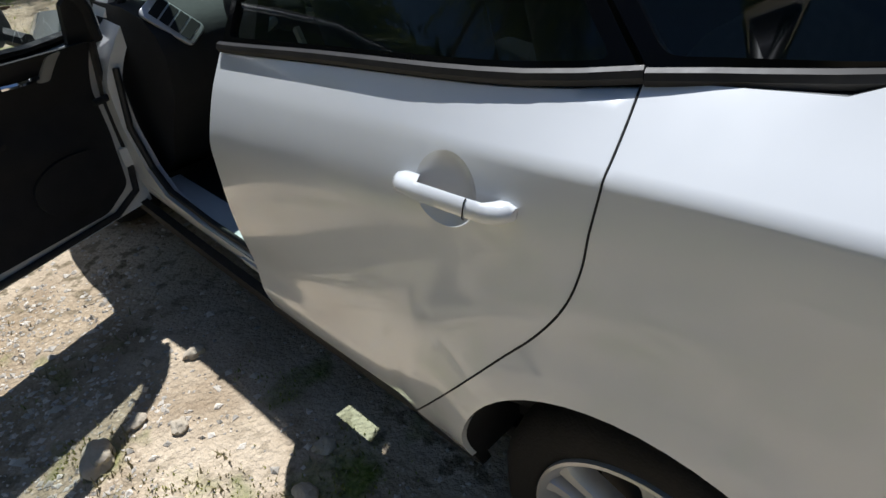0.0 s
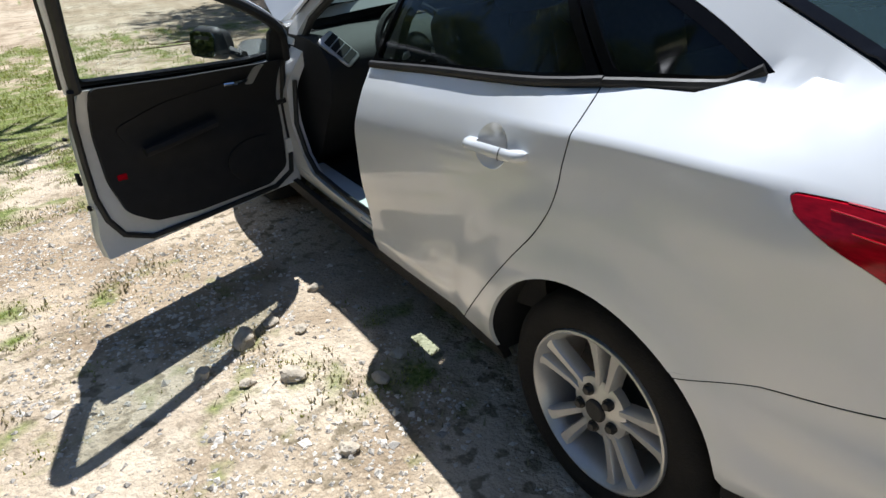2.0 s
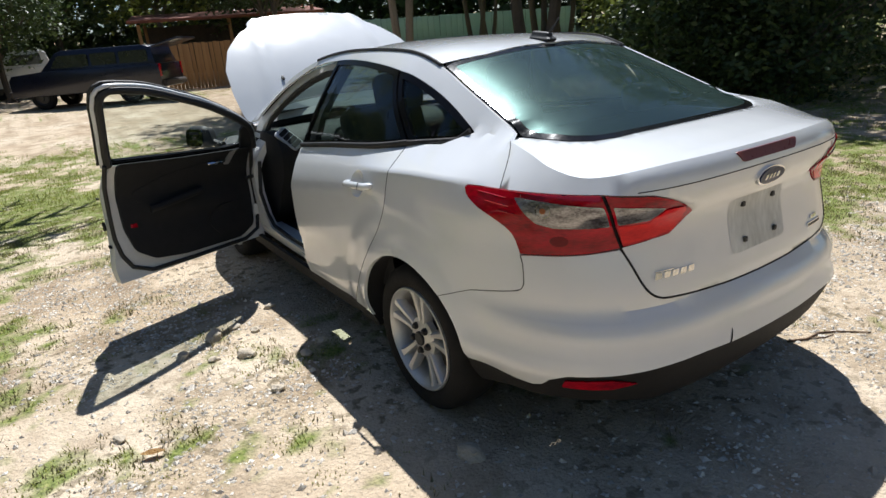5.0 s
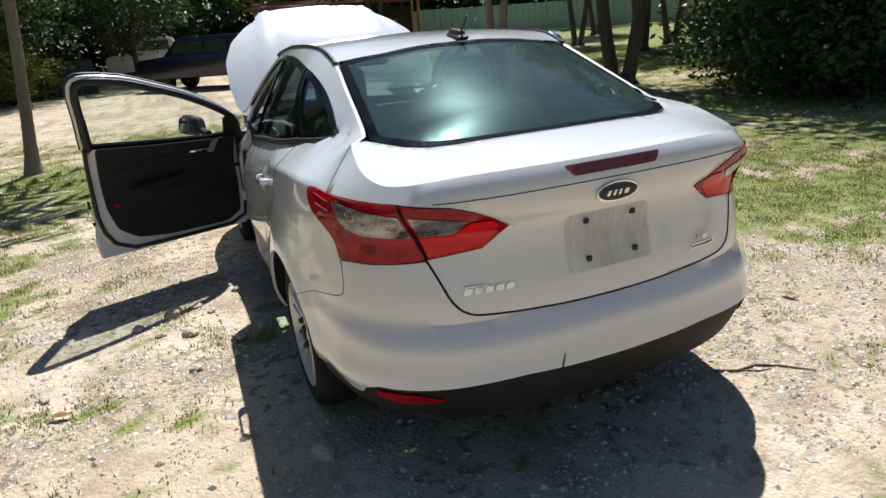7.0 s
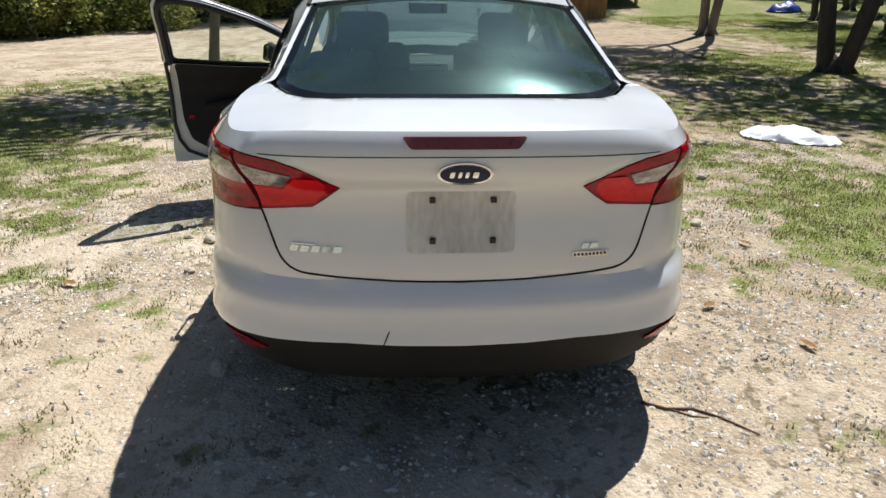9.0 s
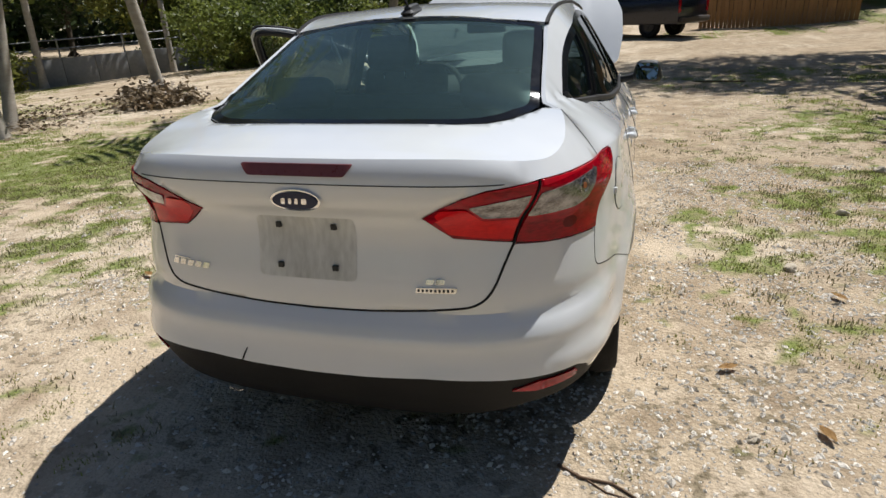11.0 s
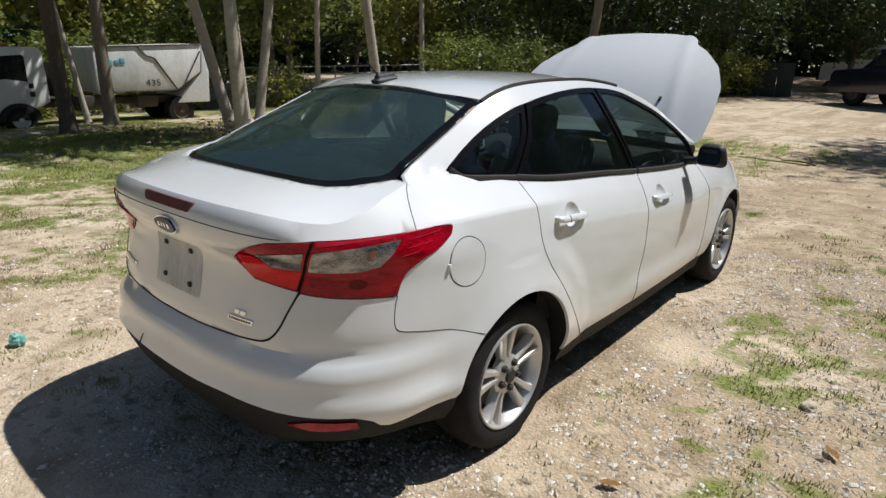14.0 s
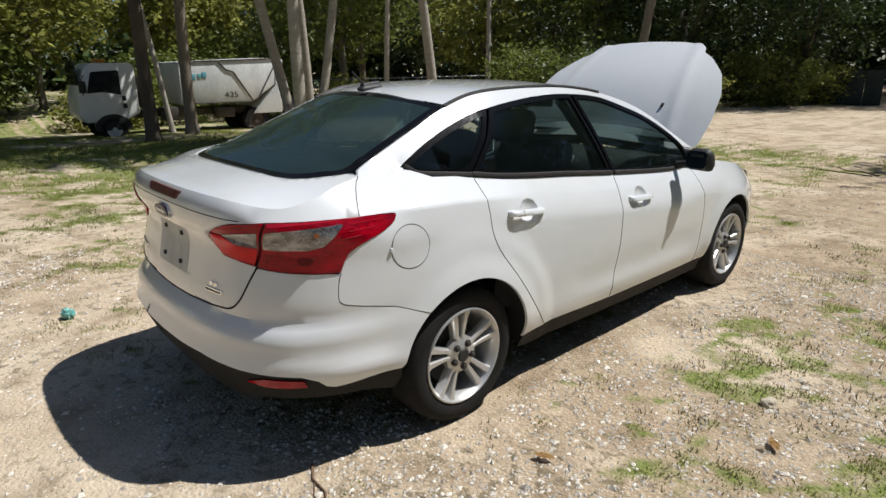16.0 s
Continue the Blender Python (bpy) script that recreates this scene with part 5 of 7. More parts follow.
tube(bm, [skin(-s_y(2.0), 0.80, -0.075), skin(-s_y(2.0), 0.60, -0.075), skin(-s_y(1.95), 0.46, -0.075), skin(-s_y(1.84), 0.40, -0.075), skin(-s_y(1.55), 0.385, -0.075), skin(-s_y(1.13), 0.385, -0.075)], 0.012, 8)
part("opening_seal", bm, BLACK, car, "black opening seal")
bm = bmesh.new()
tube(bm, [upper(2.03, 0.98, -1, -0.05), upper(1.98, 1.07, -1, -0.045), upper(1.83, 1.165, -1, -0.045), upper(1.64, 1.25, -1, -0.045), upper(1.44, 1.312, -1, -0.045), upper(1.25, 1.352, -1, -0.045), upper(1.07, 1.365, -1, -0.045)], 0.016, 8)
part("opening_seal", bm, BLACK, car, "black opening seal")
bm = bmesh.new()
patch(bm, sy([(1.11, 0.31), (1.36, 0.32), (1.36, 0.345), (1.11, 0.35)]), lambda u, v, o: skin(-u, v, -0.05 + o), flip=True, rim=0.02)
box(bm, -0.778, 1.56, 0.362, 0.125, 0.92, 0.016, 0.006)
part("step_plate", bm, PAINT_IN, car, "scuffed step plate")
bm = bmesh.new()
tube(bm, [(-0.80, 2.08, 0.705), (-0.86, 2.045, 0.705), (-0.90, 2.03, 0.705)], 0.012, 6)
part("check_strap", bm, BLACK, car, "black door check strap")
for zz in (0.47, 0.86):
    bm = bmesh.new()
    box(bm, -0.845, 2.115, zz, 0.05, 0.05, 0.075, 0.01)
    part("door_hinge", bm, PAINT_IN, car, "white painted hinge")

# --- cabin
def soft_box(bm, c, s, bevel, rx=0.0, rz=0.0):
    box(bm, 0, 0, 0, *s, bevel, pose(*c, rx, 0, rz), seg=4)


def seat(x, name="front_seat"):
    bm = bmesh.new()
    soft_box(bm, (x, 1.28, 0.52), (0.50, 0.50, 0.17), 0.06, 6)
    st = part(name, bm, CLOTH, car, "dark grey cloth front seat")
    bm = bmesh.new()
    soft_box(bm, (x, 0.98, 0.84), (0.49, 0.15, 0.66), 0.065, -17)
    part("backrest", bm, CLOTH, st)
    bm = bmesh.new()
    soft_box(bm, (x, 0.855, 1.235), (0.27, 0.11, 0.185), 0.05, -10)
    part("headrest", bm, CLOTH, st, "padded headrest")
    for dx in (-0.06, 0.06):
        bm = bmesh.new()
        tube(bm, [(x + dx, 0.885, 1.10), (x + dx, 0.862, 1.22)], 0.006, 6)
        part("headrest_post", bm, CHROME, st)
    return st


seat(-0.37)
seat(0.37)
bm = bmesh.new()
soft_box(bm, (0, 0.30, 0.52), (1.32, 0.50, 0.18), 0.07, 5)
rs = part("rear_bench", bm, CLOTH, car, "dark grey cloth rear bench")
bm = bmesh.new()
soft_box(bm, (0, 0.02, 0.83), (1.30, 0.16, 0.62), 0.07, -22)
part("backrest", bm, CLOTH, rs)
for x in (-0.40, 0.40):
    bm = bmesh.new()
    soft_box(bm, (x, -0.09, 1.155), (0.27, 0.10, 0.13), 0.045, -15)
    part("headrest", bm, CLOTH, rs, "padded headrest")
bm = bmesh.new()
box(bm, 0, -0.33, 1.075, 1.20, 0.55, 0.03, 0.01)
part("parcel_shelf", bm, CABIN, car, "black parcel shelf")
bm = bmesh.new()
box(bm, 0, 1.2, 0.30, 1.46, 1.75, 0.05, 0.01)
part("cabin_floor", bm, CABIN, car, "black carpet")
bm = bmesh.new()
dprof = [(2.20, 0.98), (1.95, 0.985), (1.80, 0.965), (1.73, 0.92), (1.71, 0.86), (1.74, 0.74), (1.85, 0.60), (1.95, 0.45), (2.1, 0.35), (2.2, 0.35)]
A = [bm.verts.new((-0.74, y, z)) for y, z in dprof]
B = [bm.verts.new((0.74, y, z)) for y, z in dprof]
for i in range(len(dprof)):
    j = (i + 1) % len(dprof)
    bm.faces.new((A[i], A[j], B[j], B[i]))
bm.faces.new(A[::-1])
bm.faces.new(B)
bmesh.ops.recalc_face_normals(bm, faces=bm.faces)
dash = part("dashboard", bm, CABIN, car, "black dashboard", smooth=50)
for x in (-0.665, 0.665):
    bm = bmesh.new()
    M = pose(x, 1.765, 0.945, 48, 0, 0) @ pose(0, 0, 0, 0, 0, 38 if x < 0 else -38) @ Matrix.Scale(0.72, 4)
    prism(bm, rounded([(-0.075, -0.115), (0.05, -0.125), (0.078, 0.11), (-0.055, 0.125)], 0.03), 0.016, M, 0.004)
    part("vent_bezel", bm, SILVER_TRIM if x < 0 else CABIN, dash, "air vent bezel")
    for k in range(4):
        bm = bmesh.new()
        prism(bm, [(-0.055 + 0.006 * k, -0.095 + 0.048 * k), (0.044 + 0.006 * k, -0.10 + 0.048 * k), (0.050 + 0.006 * k, -0.060 + 0.048 * k), (-0.049 + 0.006 * k, -0.055 + 0.048 * k)], 0.004, M @ pose(0, 0, 0.0145))
        part("vent_slot", bm, GAP, dash)
bm = bmesh.new()
prism(bm, rounded([(-0.11, -0.15), (0.11, -0.15), (0.15, 0.14), (-0.15, 0.14)], 0.03), 0.03, pose(0, 1.735, 0.83, 80, 0, 0), 0.006)
part("centre_console", bm, SILVER_TRIM, dash, "silver grey centre console")
bm = bmesh.new()
M = pose(-0.37, 1.585, 0.935, 65, 0, 0)
tube(bm, [M @ Vector((0.185 * math.cos(a), 0.185 * math.sin(a), 0)) for a in np.linspace(0, 2 * math.pi, 40)[:-1]], 0.017, 8, closed=True)
sw = part("steering_wheel", bm, CABIN, car, "black steering wheel with silver spokes")
bm = bmesh.new()
lathe(bm, [(0.0, 0.018), (0.05, 0.016), (0.068, 0.0), (0.06, -0.03), (0.0, -0.03)], 24, M)
part("boss", bm, CABIN, sw)
for a in (200, 340, 270):
    bm = bmesh.new()
    tube(bm, [M @ Vector((0.06 * math.cos(radians(a)), 0.06 * math.sin(radians(a)), 0)), M @ Vector((0.175 * math.cos(radians(a)), 0.175 * math.sin(radians(a)), 0))], 0.014, 6)
    part("wheel_spoke", bm, SILVER_TRIM, sw)
bm = bmesh.new()
tube(bm, [M @ Vector((0, 0, -0.02)), (-0.37, 1.80, 0.86)], 0.04, 10)
part("column", bm, CABIN, sw)
bm = bmesh.new()
box(bm, 0, 0, 0, 0.24, 0.025, 0.065, 0.02, pose(0, 1.52, 1.325, -8), seg=3)
rv = part("rear_view_mirror", bm, BLACK, car, "black rear-view mirror")
bm = bmesh.new()
tube(bm, [(0, 1.53, 1.345), (0, 1.565, 1.385)], 0.009, 6)
part("mirror_stalk", bm, BLACK, rv)
bm = bmesh.new()
hl = [(x, y) for x, y in ro]
patch(bm, ring(hl, 0.03), lambda x, y, o: roof(x, y, -0.035), rim=0.0, step=0.12, flip=True)
part("headliner", bm, mat("headliner_cloth", (0.30, 0.30, 0.29), rough=0.9, color2=(0.36, 0.36, 0.35), scale=30), car, "pale grey headliner")
for x in (-0.73, 0.73):
    bm = bmesh.new()
    patch(bm, sy([(0.25, 0.45), (1.12, 0.35), (1.14, 0.95), (0.22, 1.04)]), lambda u, v, o: skin(u if x > 0 else -u, v, -0.10), rim=0.0, flip=x > 0, step=0.1)
    part("rear_door_trim", bm, CABIN, car, "black rear door trim")
bm = bmesh.new()
patch(bm, sy([(1.16, 0.35), (2.1, 0.33), (2.1, 0.90), (1.18, 0.94)]), lambda u, v, o: skin(u, v, -0.10), rim=0.0, flip=True, step=0.1)
part("passenger_trim", bm, CABIN, car, "black front door trim")


# ---------------------------------------------------------------- the yard
def ground_z(x, y):
    h = -0.045 * max(0.0, -9.0 - x) * (1 - smoothstep(-40, -22, -x) if x < -22 else 1.0)
    h = max(h, -0.6)
    r = math.hypot(x, y)
    if x > 4 and y > 6:
        h += 0.030 * max(0.0, r - 13) * smoothstep(4, 14, x)
    if y > 22:
        h += 0.028 * min(y - 22, 18)
    far = smoothstep(3.5, 9.0, math.hypot(x, y - 1.2))
    h += far * (0.05 * noise.noise(Vector((x * 0.35, y * 0.35, 3.0))) + 0.018 * noise.noise(Vector((x * 1.3, y * 1.3, 7.0))))
    h += 0.006 * noise.noise(Vector((x * 3.1, y * 3.1, 1.0)))
    return h


def green(x, y):
    """Share of grass on the ground, 0 bare to 1 thick."""
    n = 0.7 * noise.noise(Vector((x * 0.45, y * 0.45, 11.0))) + 0.75 * noise.noise(Vector((x * 1.7, y * 1.7, 5.0))) + 0.85 * noise.noise(Vector((x * 4.8, y * 4.8, 9.0))) + 0.8 * noise.noise(Vector((x * 11.0, y * 11.0, 2.0)))
    b = -0.46
    b += 1.15 * math.exp(-((x + 4.6) / 1.8) ** 2 - ((y - 4.2) / 3.0) ** 2)
    b += 1.35 * math.exp(-((x + 2.2) / 1.0) ** 2 - ((y - 6.2) / 1.8) ** 2)
    b += 0.45 * math.exp(-((x + 1.0) / 3.0) ** 2 - ((y - 10.0) / 1.6) ** 2)
    b += 0.85 * math.exp(-((x + 8.0) / 3.4) ** 2 - ((y - 1.4) / 2.6) ** 2)
    b += 1.0 * math.exp(-((x + 11.5) / 3.0) ** 2 - ((y - 3.0) / 4.5) ** 2)
    b += 0.55 * math.exp(-((x + 3.8) / 2.4) ** 2 - ((y - 11.0) / 2.6) ** 2)
    b += 0.50 * math.exp(-((x - 5.0) / 2.4) ** 2 - ((y - 4.0) / 3.0) ** 2)
    b += 0.42 * math.exp(-((x - 3.6) / 1.7) ** 2 - ((y - 1.2) / 2.2) ** 2)
    b += 1.1 * smoothstep(7, 11, x) * smoothstep(8, 14, y)
    b += 0.62 * smoothstep(3.9, 5.6, x) * smoothstep(0.8, 2.6, y) * smoothstep(13.5, 10.5, y)
    b += 0.5 * math.exp(-((x - 4.0) / 3.0) ** 2 - ((y - 10.5) / 1.6) ** 2)
    b += 0.8 * math.exp(-((x - 6.5) / 3.2) ** 2 - ((y - 23.0) / 1.6) ** 2)
    b += 0.8 * smoothstep(-13, -17, x) * smoothstep(16, 12, y)
    b += 0.18 * math.exp(-((math.hypot(x - 0.2, y - 0.8) - 3.2) / 1.4) ** 2)
    b += 0.12 * math.exp(-((x + 3.2) / 1.5) ** 2 - ((y + 0.2) / 1.8) ** 2)
    b += 0.30 * math.exp(-((x - 2.1) / 0.8) ** 2 - ((y - 1.8) / 1.8) ** 2)
    b -= 0.9 * math.exp(-((y - 16 - 0.25 * x) / 4.0) ** 2) * smoothstep(12, 7, x) * smoothstep(-12, -7, x)
    b -= 0.7 * math.exp(-(((x + 13) + (y - 13) * 1.0) / 2.2) ** 2) * smoothstep(-9, -10.5, x)
    return min(1.0, max(0.0, 0.5 + 1.2 * (n + b)))


def sandy(x, y):
    """Share of fine bare sand between the stones, 0 to 1."""
    n = 0.9 * noise.noise(Vector((x * 0.9, y * 0.9, 21.0))) + 0.7 * noise.noise(Vector((x * 2.6, y * 2.6, 23.0))) + 0.5 * noise.noise(Vector((x * 6.5, y * 6.5, 25.0)))
    # finer sand behind the tail, put there to calm the car's shadow
    n += 0.55 * math.exp(-((x + 0.6) / 1.5) ** 2 - ((y + 0.9) / 0.9) ** 2)
    n += 0.35 * smoothstep(0.4, -1.2, x) - 0.40 * smoothstep(0.8, 2.4, x)
    return smoothstep(-0.10, 0.42, n)


def graded(dense_to, fine, far, mid=0.0):
    out = list(np.arange(-dense_to, dense_to + 1e-6, fine))
    step, v = fine, dense_to
    up = []
    while v < far:
        step *= 1.16
        v += step
        up.append(v)
    return np.array([-u for u in up[::-1]] + out + up) + mid


GX, GY = graded(7.0, 0.10, 420), graded(7.0, 0.10, 420, 1.5)
gv = [(x, y, ground_z(x, y)) for y in GY for x in GX]
nx_, ny_ = len(GX), len(GY)
gf = [(j * nx_ + i, j * nx_ + i + 1, (j + 1) * nx_ + i + 1, (j + 1) * nx_ + i) for j in range(ny_ - 1) for i in range(nx_ - 1)]
me = bpy.data.meshes.new("ground")
me.from_pydata(gv, [], gf)
att = me.attributes.new("cover", "FLOAT", "POINT")
att.data.foreach_set("value", np.array([green(x, y) if abs(x) < 45 and -20 < y < 60 else 0.6 for x, y, z in gv], dtype=np.float32))
att = me.attributes.new("sand", "FLOAT", "POINT")
att.data.foreach_set("value", np.array([sandy(x, y) if abs(x) < 45 and -20 < y < 60 else 0.3 for x, y, z in gv], dtype=np.float32))
me.shade_smooth()


def ground_material():
    m = bpy.data.materials.new("gravel_and_sand")
    m.use_nodes = True
    n, l = m.node_tree.nodes, m.node_tree.links
    b = n["Principled BSDF"]
    b.inputs["Roughness"].default_value = 0.92
    b.inputs["Specular IOR Level"].default_value = 0.2
    tc = n.new("ShaderNodeTexCoord")

    def tex(kind, scale, detail=4.0, **kw):
        t = n.new(kind)
        t.inputs["Scale"].default_value = scale
        if "Detail" in t.inputs:
            t.inputs["Detail"].default_value = detail
        l.new(tc.outputs["Object"], t.inputs["Vector"])
        return t

    def ramp(src, stops):
        r = n.new("ShaderNodeValToRGB")
        e = r.color_ramp.elements
        e[0].position, e[0].color = stops[0][0], (*stops[0][1], 1)
        e[1].position, e[1].color = stops[-1][0], (*stops[-1][1], 1)
        for p, c in stops[1:-1]:
            q = e.new(p)
            q.color = (*c, 1)
        l.new(src, r.inputs[0])
        return r

    def mix(fac, a, c, mode="MIX", k=None):
        x = n.new("ShaderNodeMix")
        x.data_type = "RGBA"
        x.blend_type = mode
        if k is not None:
            x.inputs[0].default_value = k
        else:
            l.new(fac, x.inputs[0])
        l.new(a, x.inputs[6])
        l.new(c, x.inputs[7])
        return x.outputs[2]

    big = tex("ShaderNodeTexNoise", 0.55, 5)
    midn = tex("ShaderNodeTexNoise", 3.2, 6)
    fine = tex("ShaderNodeTexNoise", 46, 4)
    sand = ramp(big.outputs[0], [(0.32, (0.53, 0.455, 0.368)), (0.5, (0.61, 0.545, 0.460)), (0.68, (0.68, 0.625, 0.550))])
    mot = ramp(midn.outputs[0], [(0.3, (0.66, 0.61, 0.55)), (0.5, (1.0, 0.98, 0.95)), (0.75, (1.14, 1.12, 1.08))])
    c = mix(None, sand.outputs[0], mot.outputs[0], "MULTIPLY", 1.0)
    sa = n.new("ShaderNodeAttribute")
    sa.attribute_name = "sand"
    rough_part = n.new("ShaderNodeMapRange")
    rough_part.inputs["To Min"].default_value = 0.95
    rough_part.inputs["To Max"].default_value = 0.30
    l.new(sa.outputs["Fac"], rough_part.inputs["Value"])
    fines = ramp(sa.outputs["Fac"], [(0.0, (0.93, 0.915, 0.885)), (1.0, (1.07, 1.03, 0.96))])
    c = mix(None, c, fines.outputs[0], "MULTIPLY", 1.0)
    v1 = tex("ShaderNodeTexVoronoi", 52)
    v2 = tex("ShaderNodeTexVoronoi", 130)
    sep = n.new("ShaderNodeSeparateColor")
    l.new(v1.outputs["Color"], sep.inputs[0])
    bright = ramp(sep.outputs[0], [(0.0, (0.52, 0.46, 0.39)), (0.3, (0.95, 0.93, 0.89)), (1.0, (1.25, 1.23, 1.19))])
    c = mix(rough_part.outputs[0], c, bright.outputs[0], "MULTIPLY")
    edge1 = ramp(v1.outputs["Distance"], [(0.42, (1.06, 1.06, 1.06)), (0.84, (0.66, 0.61, 0.54))])
    c = mix(rough_part.outputs[0], c, edge1.outputs[0], "MULTIPLY")
    edge2 = ramp(v2.outputs["Distance"], [(0.4, (1.05, 1.05, 1.05)), (0.85, (0.78, 0.75, 0.71))])
    c = mix(None, c, edge2.outputs[0], "MULTIPLY", 0.6)
    deb = tex("ShaderNodeTexNoise", 15, 8)
    where = tex("ShaderNodeTexNoise", 1.1, 3)
    dm = n.new("ShaderNodeMath")
    dm.operation = "MULTIPLY"
    l.new(ramp(deb.outputs[0], [(0.535, (0, 0, 0)), (0.60, (1, 1, 1))]).outputs[0], dm.inputs[0])
    l.new(ramp(where.outputs[0], [(0.40, (0.1, 0.1, 0.1)), (0.60, (0.85, 0.85, 0.85))]).outputs[0], dm.inputs[1])
    soil = ramp(fine.outputs[0], [(0.3, (0.10, 0.075, 0.04)), (0.7, (0.27, 0.22, 0.14))])
    c = mix(dm.outputs[0], c, soil.outputs[0])
    at = n.new("ShaderNodeAttribute")
    at.attribute_name = "cover"
    gn = tex("ShaderNodeTexNoise", 9, 7)
    add = n.new("ShaderNodeMath")
    add.operation = "MULTIPLY_ADD"
    add.inputs[1].default_value = 1.8
    add.inputs[2].default_value = -0.95
    l.new(gn.outputs[0], add.inputs[0])
    s2 = n.new("ShaderNodeMath")
    s2.operation = "ADD"
    l.new(add.outputs[0], s2.inputs[0])
    l.new(at.outputs["Fac"], s2.inputs[1])
    gmask = n.new("ShaderNodeMapRange")
    gmask.inputs["From Min"].default_value = 0.38
    gmask.inputs["From Max"].default_value = 0.95
    gmask.inputs["To Max"].default_value = 0.9
    l.new(s2.outputs[0], gmask.inputs["Value"])
    gcol = ramp(fine.outputs[0], [(0.3, (0.060, 0.095, 0.012)), (0.5, (0.145, 0.190, 0.032)), (0.72, (0.29, 0.30, 0.09))])
    c = mix(gmask.outputs[0], c, gcol.outputs[0])
    l.new(c, b.inputs["Base Color"])
    bp = n.new("ShaderNodeBump")
    bp.inputs["Strength"].default_value = 0.7
    bp.inputs["Distance"].default_value = 0.010
    inv = n.new("ShaderNodeMath")
    inv.operation = "MULTIPLY_ADD"
    inv.inputs[1].default_value = -1.0
    l.new(v1.outputs["Distance"], inv.inputs[0])
    l.new(fine.outputs[0], inv.inputs[2])
    l.new(inv.outputs[0], bp.inputs["Height"])
    l.new(bp.outputs[0], b.inputs["Normal"])
    return m


me.materials.append(ground_material())
tagged(new("ground", me), "pale coral gravel yard with worn grass patches", "ground", kind="structure")



def stones(name, count, area, r0, r1, material, label, seed, keep=None):
    """Loose stones as one scatter of uneven lumps."""
    g = np.random.default_rng(seed)
    bmq = bmesh.new()
    for p in ((1, 0, 0.1), (0.1, 1, 0), (-1, 0.1, 0), (0, -1, -0.1), (0.1, 0, 1), (0, 0.1, -1)):
        bmq.verts.new(p)
    bmq.verts.ensure_lookup_table()
    for i in range(4):
        j = (i + 1) % 4
        bmq.faces.new((bmq.verts[i], bmq.verts[j], bmq.verts[4]))
        bmq.faces.new((bmq.verts[j], bmq.verts[i], bmq.verts[5]))
    bmq.verts.index_update()
    base = np.array([v.co[:] for v in bmq.verts])
    faces = np.array([[v.index for v in f.verts] for f in bmq.faces])
    bmq.free()
    V, F = [], []
    k = 0
    for _ in range(count):
        x, y = g.uniform(area[0], area[1]), g.uniform(area[2], area[3])
        if keep and not keep(x, y, g):
            continue
        r = r0 + (r1 - r0) * g.random() ** 2.6
        q = base * (1 + 0.28 * g.standard_normal((len(base), 1))) * np.array([1, g.uniform(0.6, 1.0), g.uniform(0.4, 0.75)]) * r
        a = g.uniform(0, 6.28)
        q = np.stack([q[:, 0] * math.cos(a) - q[:, 1] * math.sin(a), q[:, 0] * math.sin(a) + q[:, 1] * math.cos(a), q[:, 2]], 1)
        V.append(q + np.array([x, y, ground_z(x, y) + r * 0.12]))
        F.append(faces + k * len(base))
        k += 1
    m2 = bpy.data.meshes.new(name)
    V, F = np.concatenate(V), np.concatenate(F)
    m2.from_pydata(V.tolist(), [], F.tolist())
    m2.materials.append(material)
    o = new(name, m2)
    return tagged(o, label, "stones", kind="stuff")


def island_var(m, lo=0.50, hi=1.12):
    n, l = m.node_tree.nodes, m.node_tree.links
    b = n["Principled BSDF"]
    g = n.new("ShaderNodeNewGeometry")
    hs = n.new("ShaderNodeHueSaturation")
    mr = n.new("ShaderNodeMapRange")
    mr.inputs["To Min"].default_value, mr.inputs["To Max"].default_value = lo, hi
    l.new(g.outputs["Random Per Island"], mr.inputs["Value"])
    l.new(b.inputs["Base Color"].links[0].from_socket, hs.inputs["Color"])
    l.new(mr.outputs[0], hs.inputs["Value"])
    l.new(hs.outputs[0], b.inputs["Base Color"])
    return m


STONE = island_var(mat("coral_stone", (0.66, 0.59, 0.49), rough=0.9, color2=(0.80, 0.73, 0.63), scale=30, bump=0.5, bump_scale=120))
STONE_BIG = mat("tan_rock", (0.40, 0.33, 0.24), rough=0.9, color2=(0.58, 0.51, 0.40), scale=14, bump=0.8, bump_scale=50)
under_car = lambda x, y, g: (not (abs(x) < 0.95 and -0.2 < y < 3.2) or g.random() < 0.3) and green(x, y) < 0.25 + 0.5 * g.random() and g.random() > 0.85 * sandy(x, y)
stones("gravel", 84000, (-3.4, 4.0, -2.0, 3.6), 0.005, 0.015, STONE, "loose pale coral gravel", 1, under_car)
stones("pebbles", 2200, (-3.4, 4.2, -1.9, 3.6), 0.008, 0.026, STONE, "scattered pale pebbles", 2, under_car)
stones("far_gravel", 9000, (-8.0, 8.0, -1.8, 9.0), 0.006, 0.022, STONE, "coarse gravel further off", 3, lambda x, y, g: green(x, y) < 0.42)


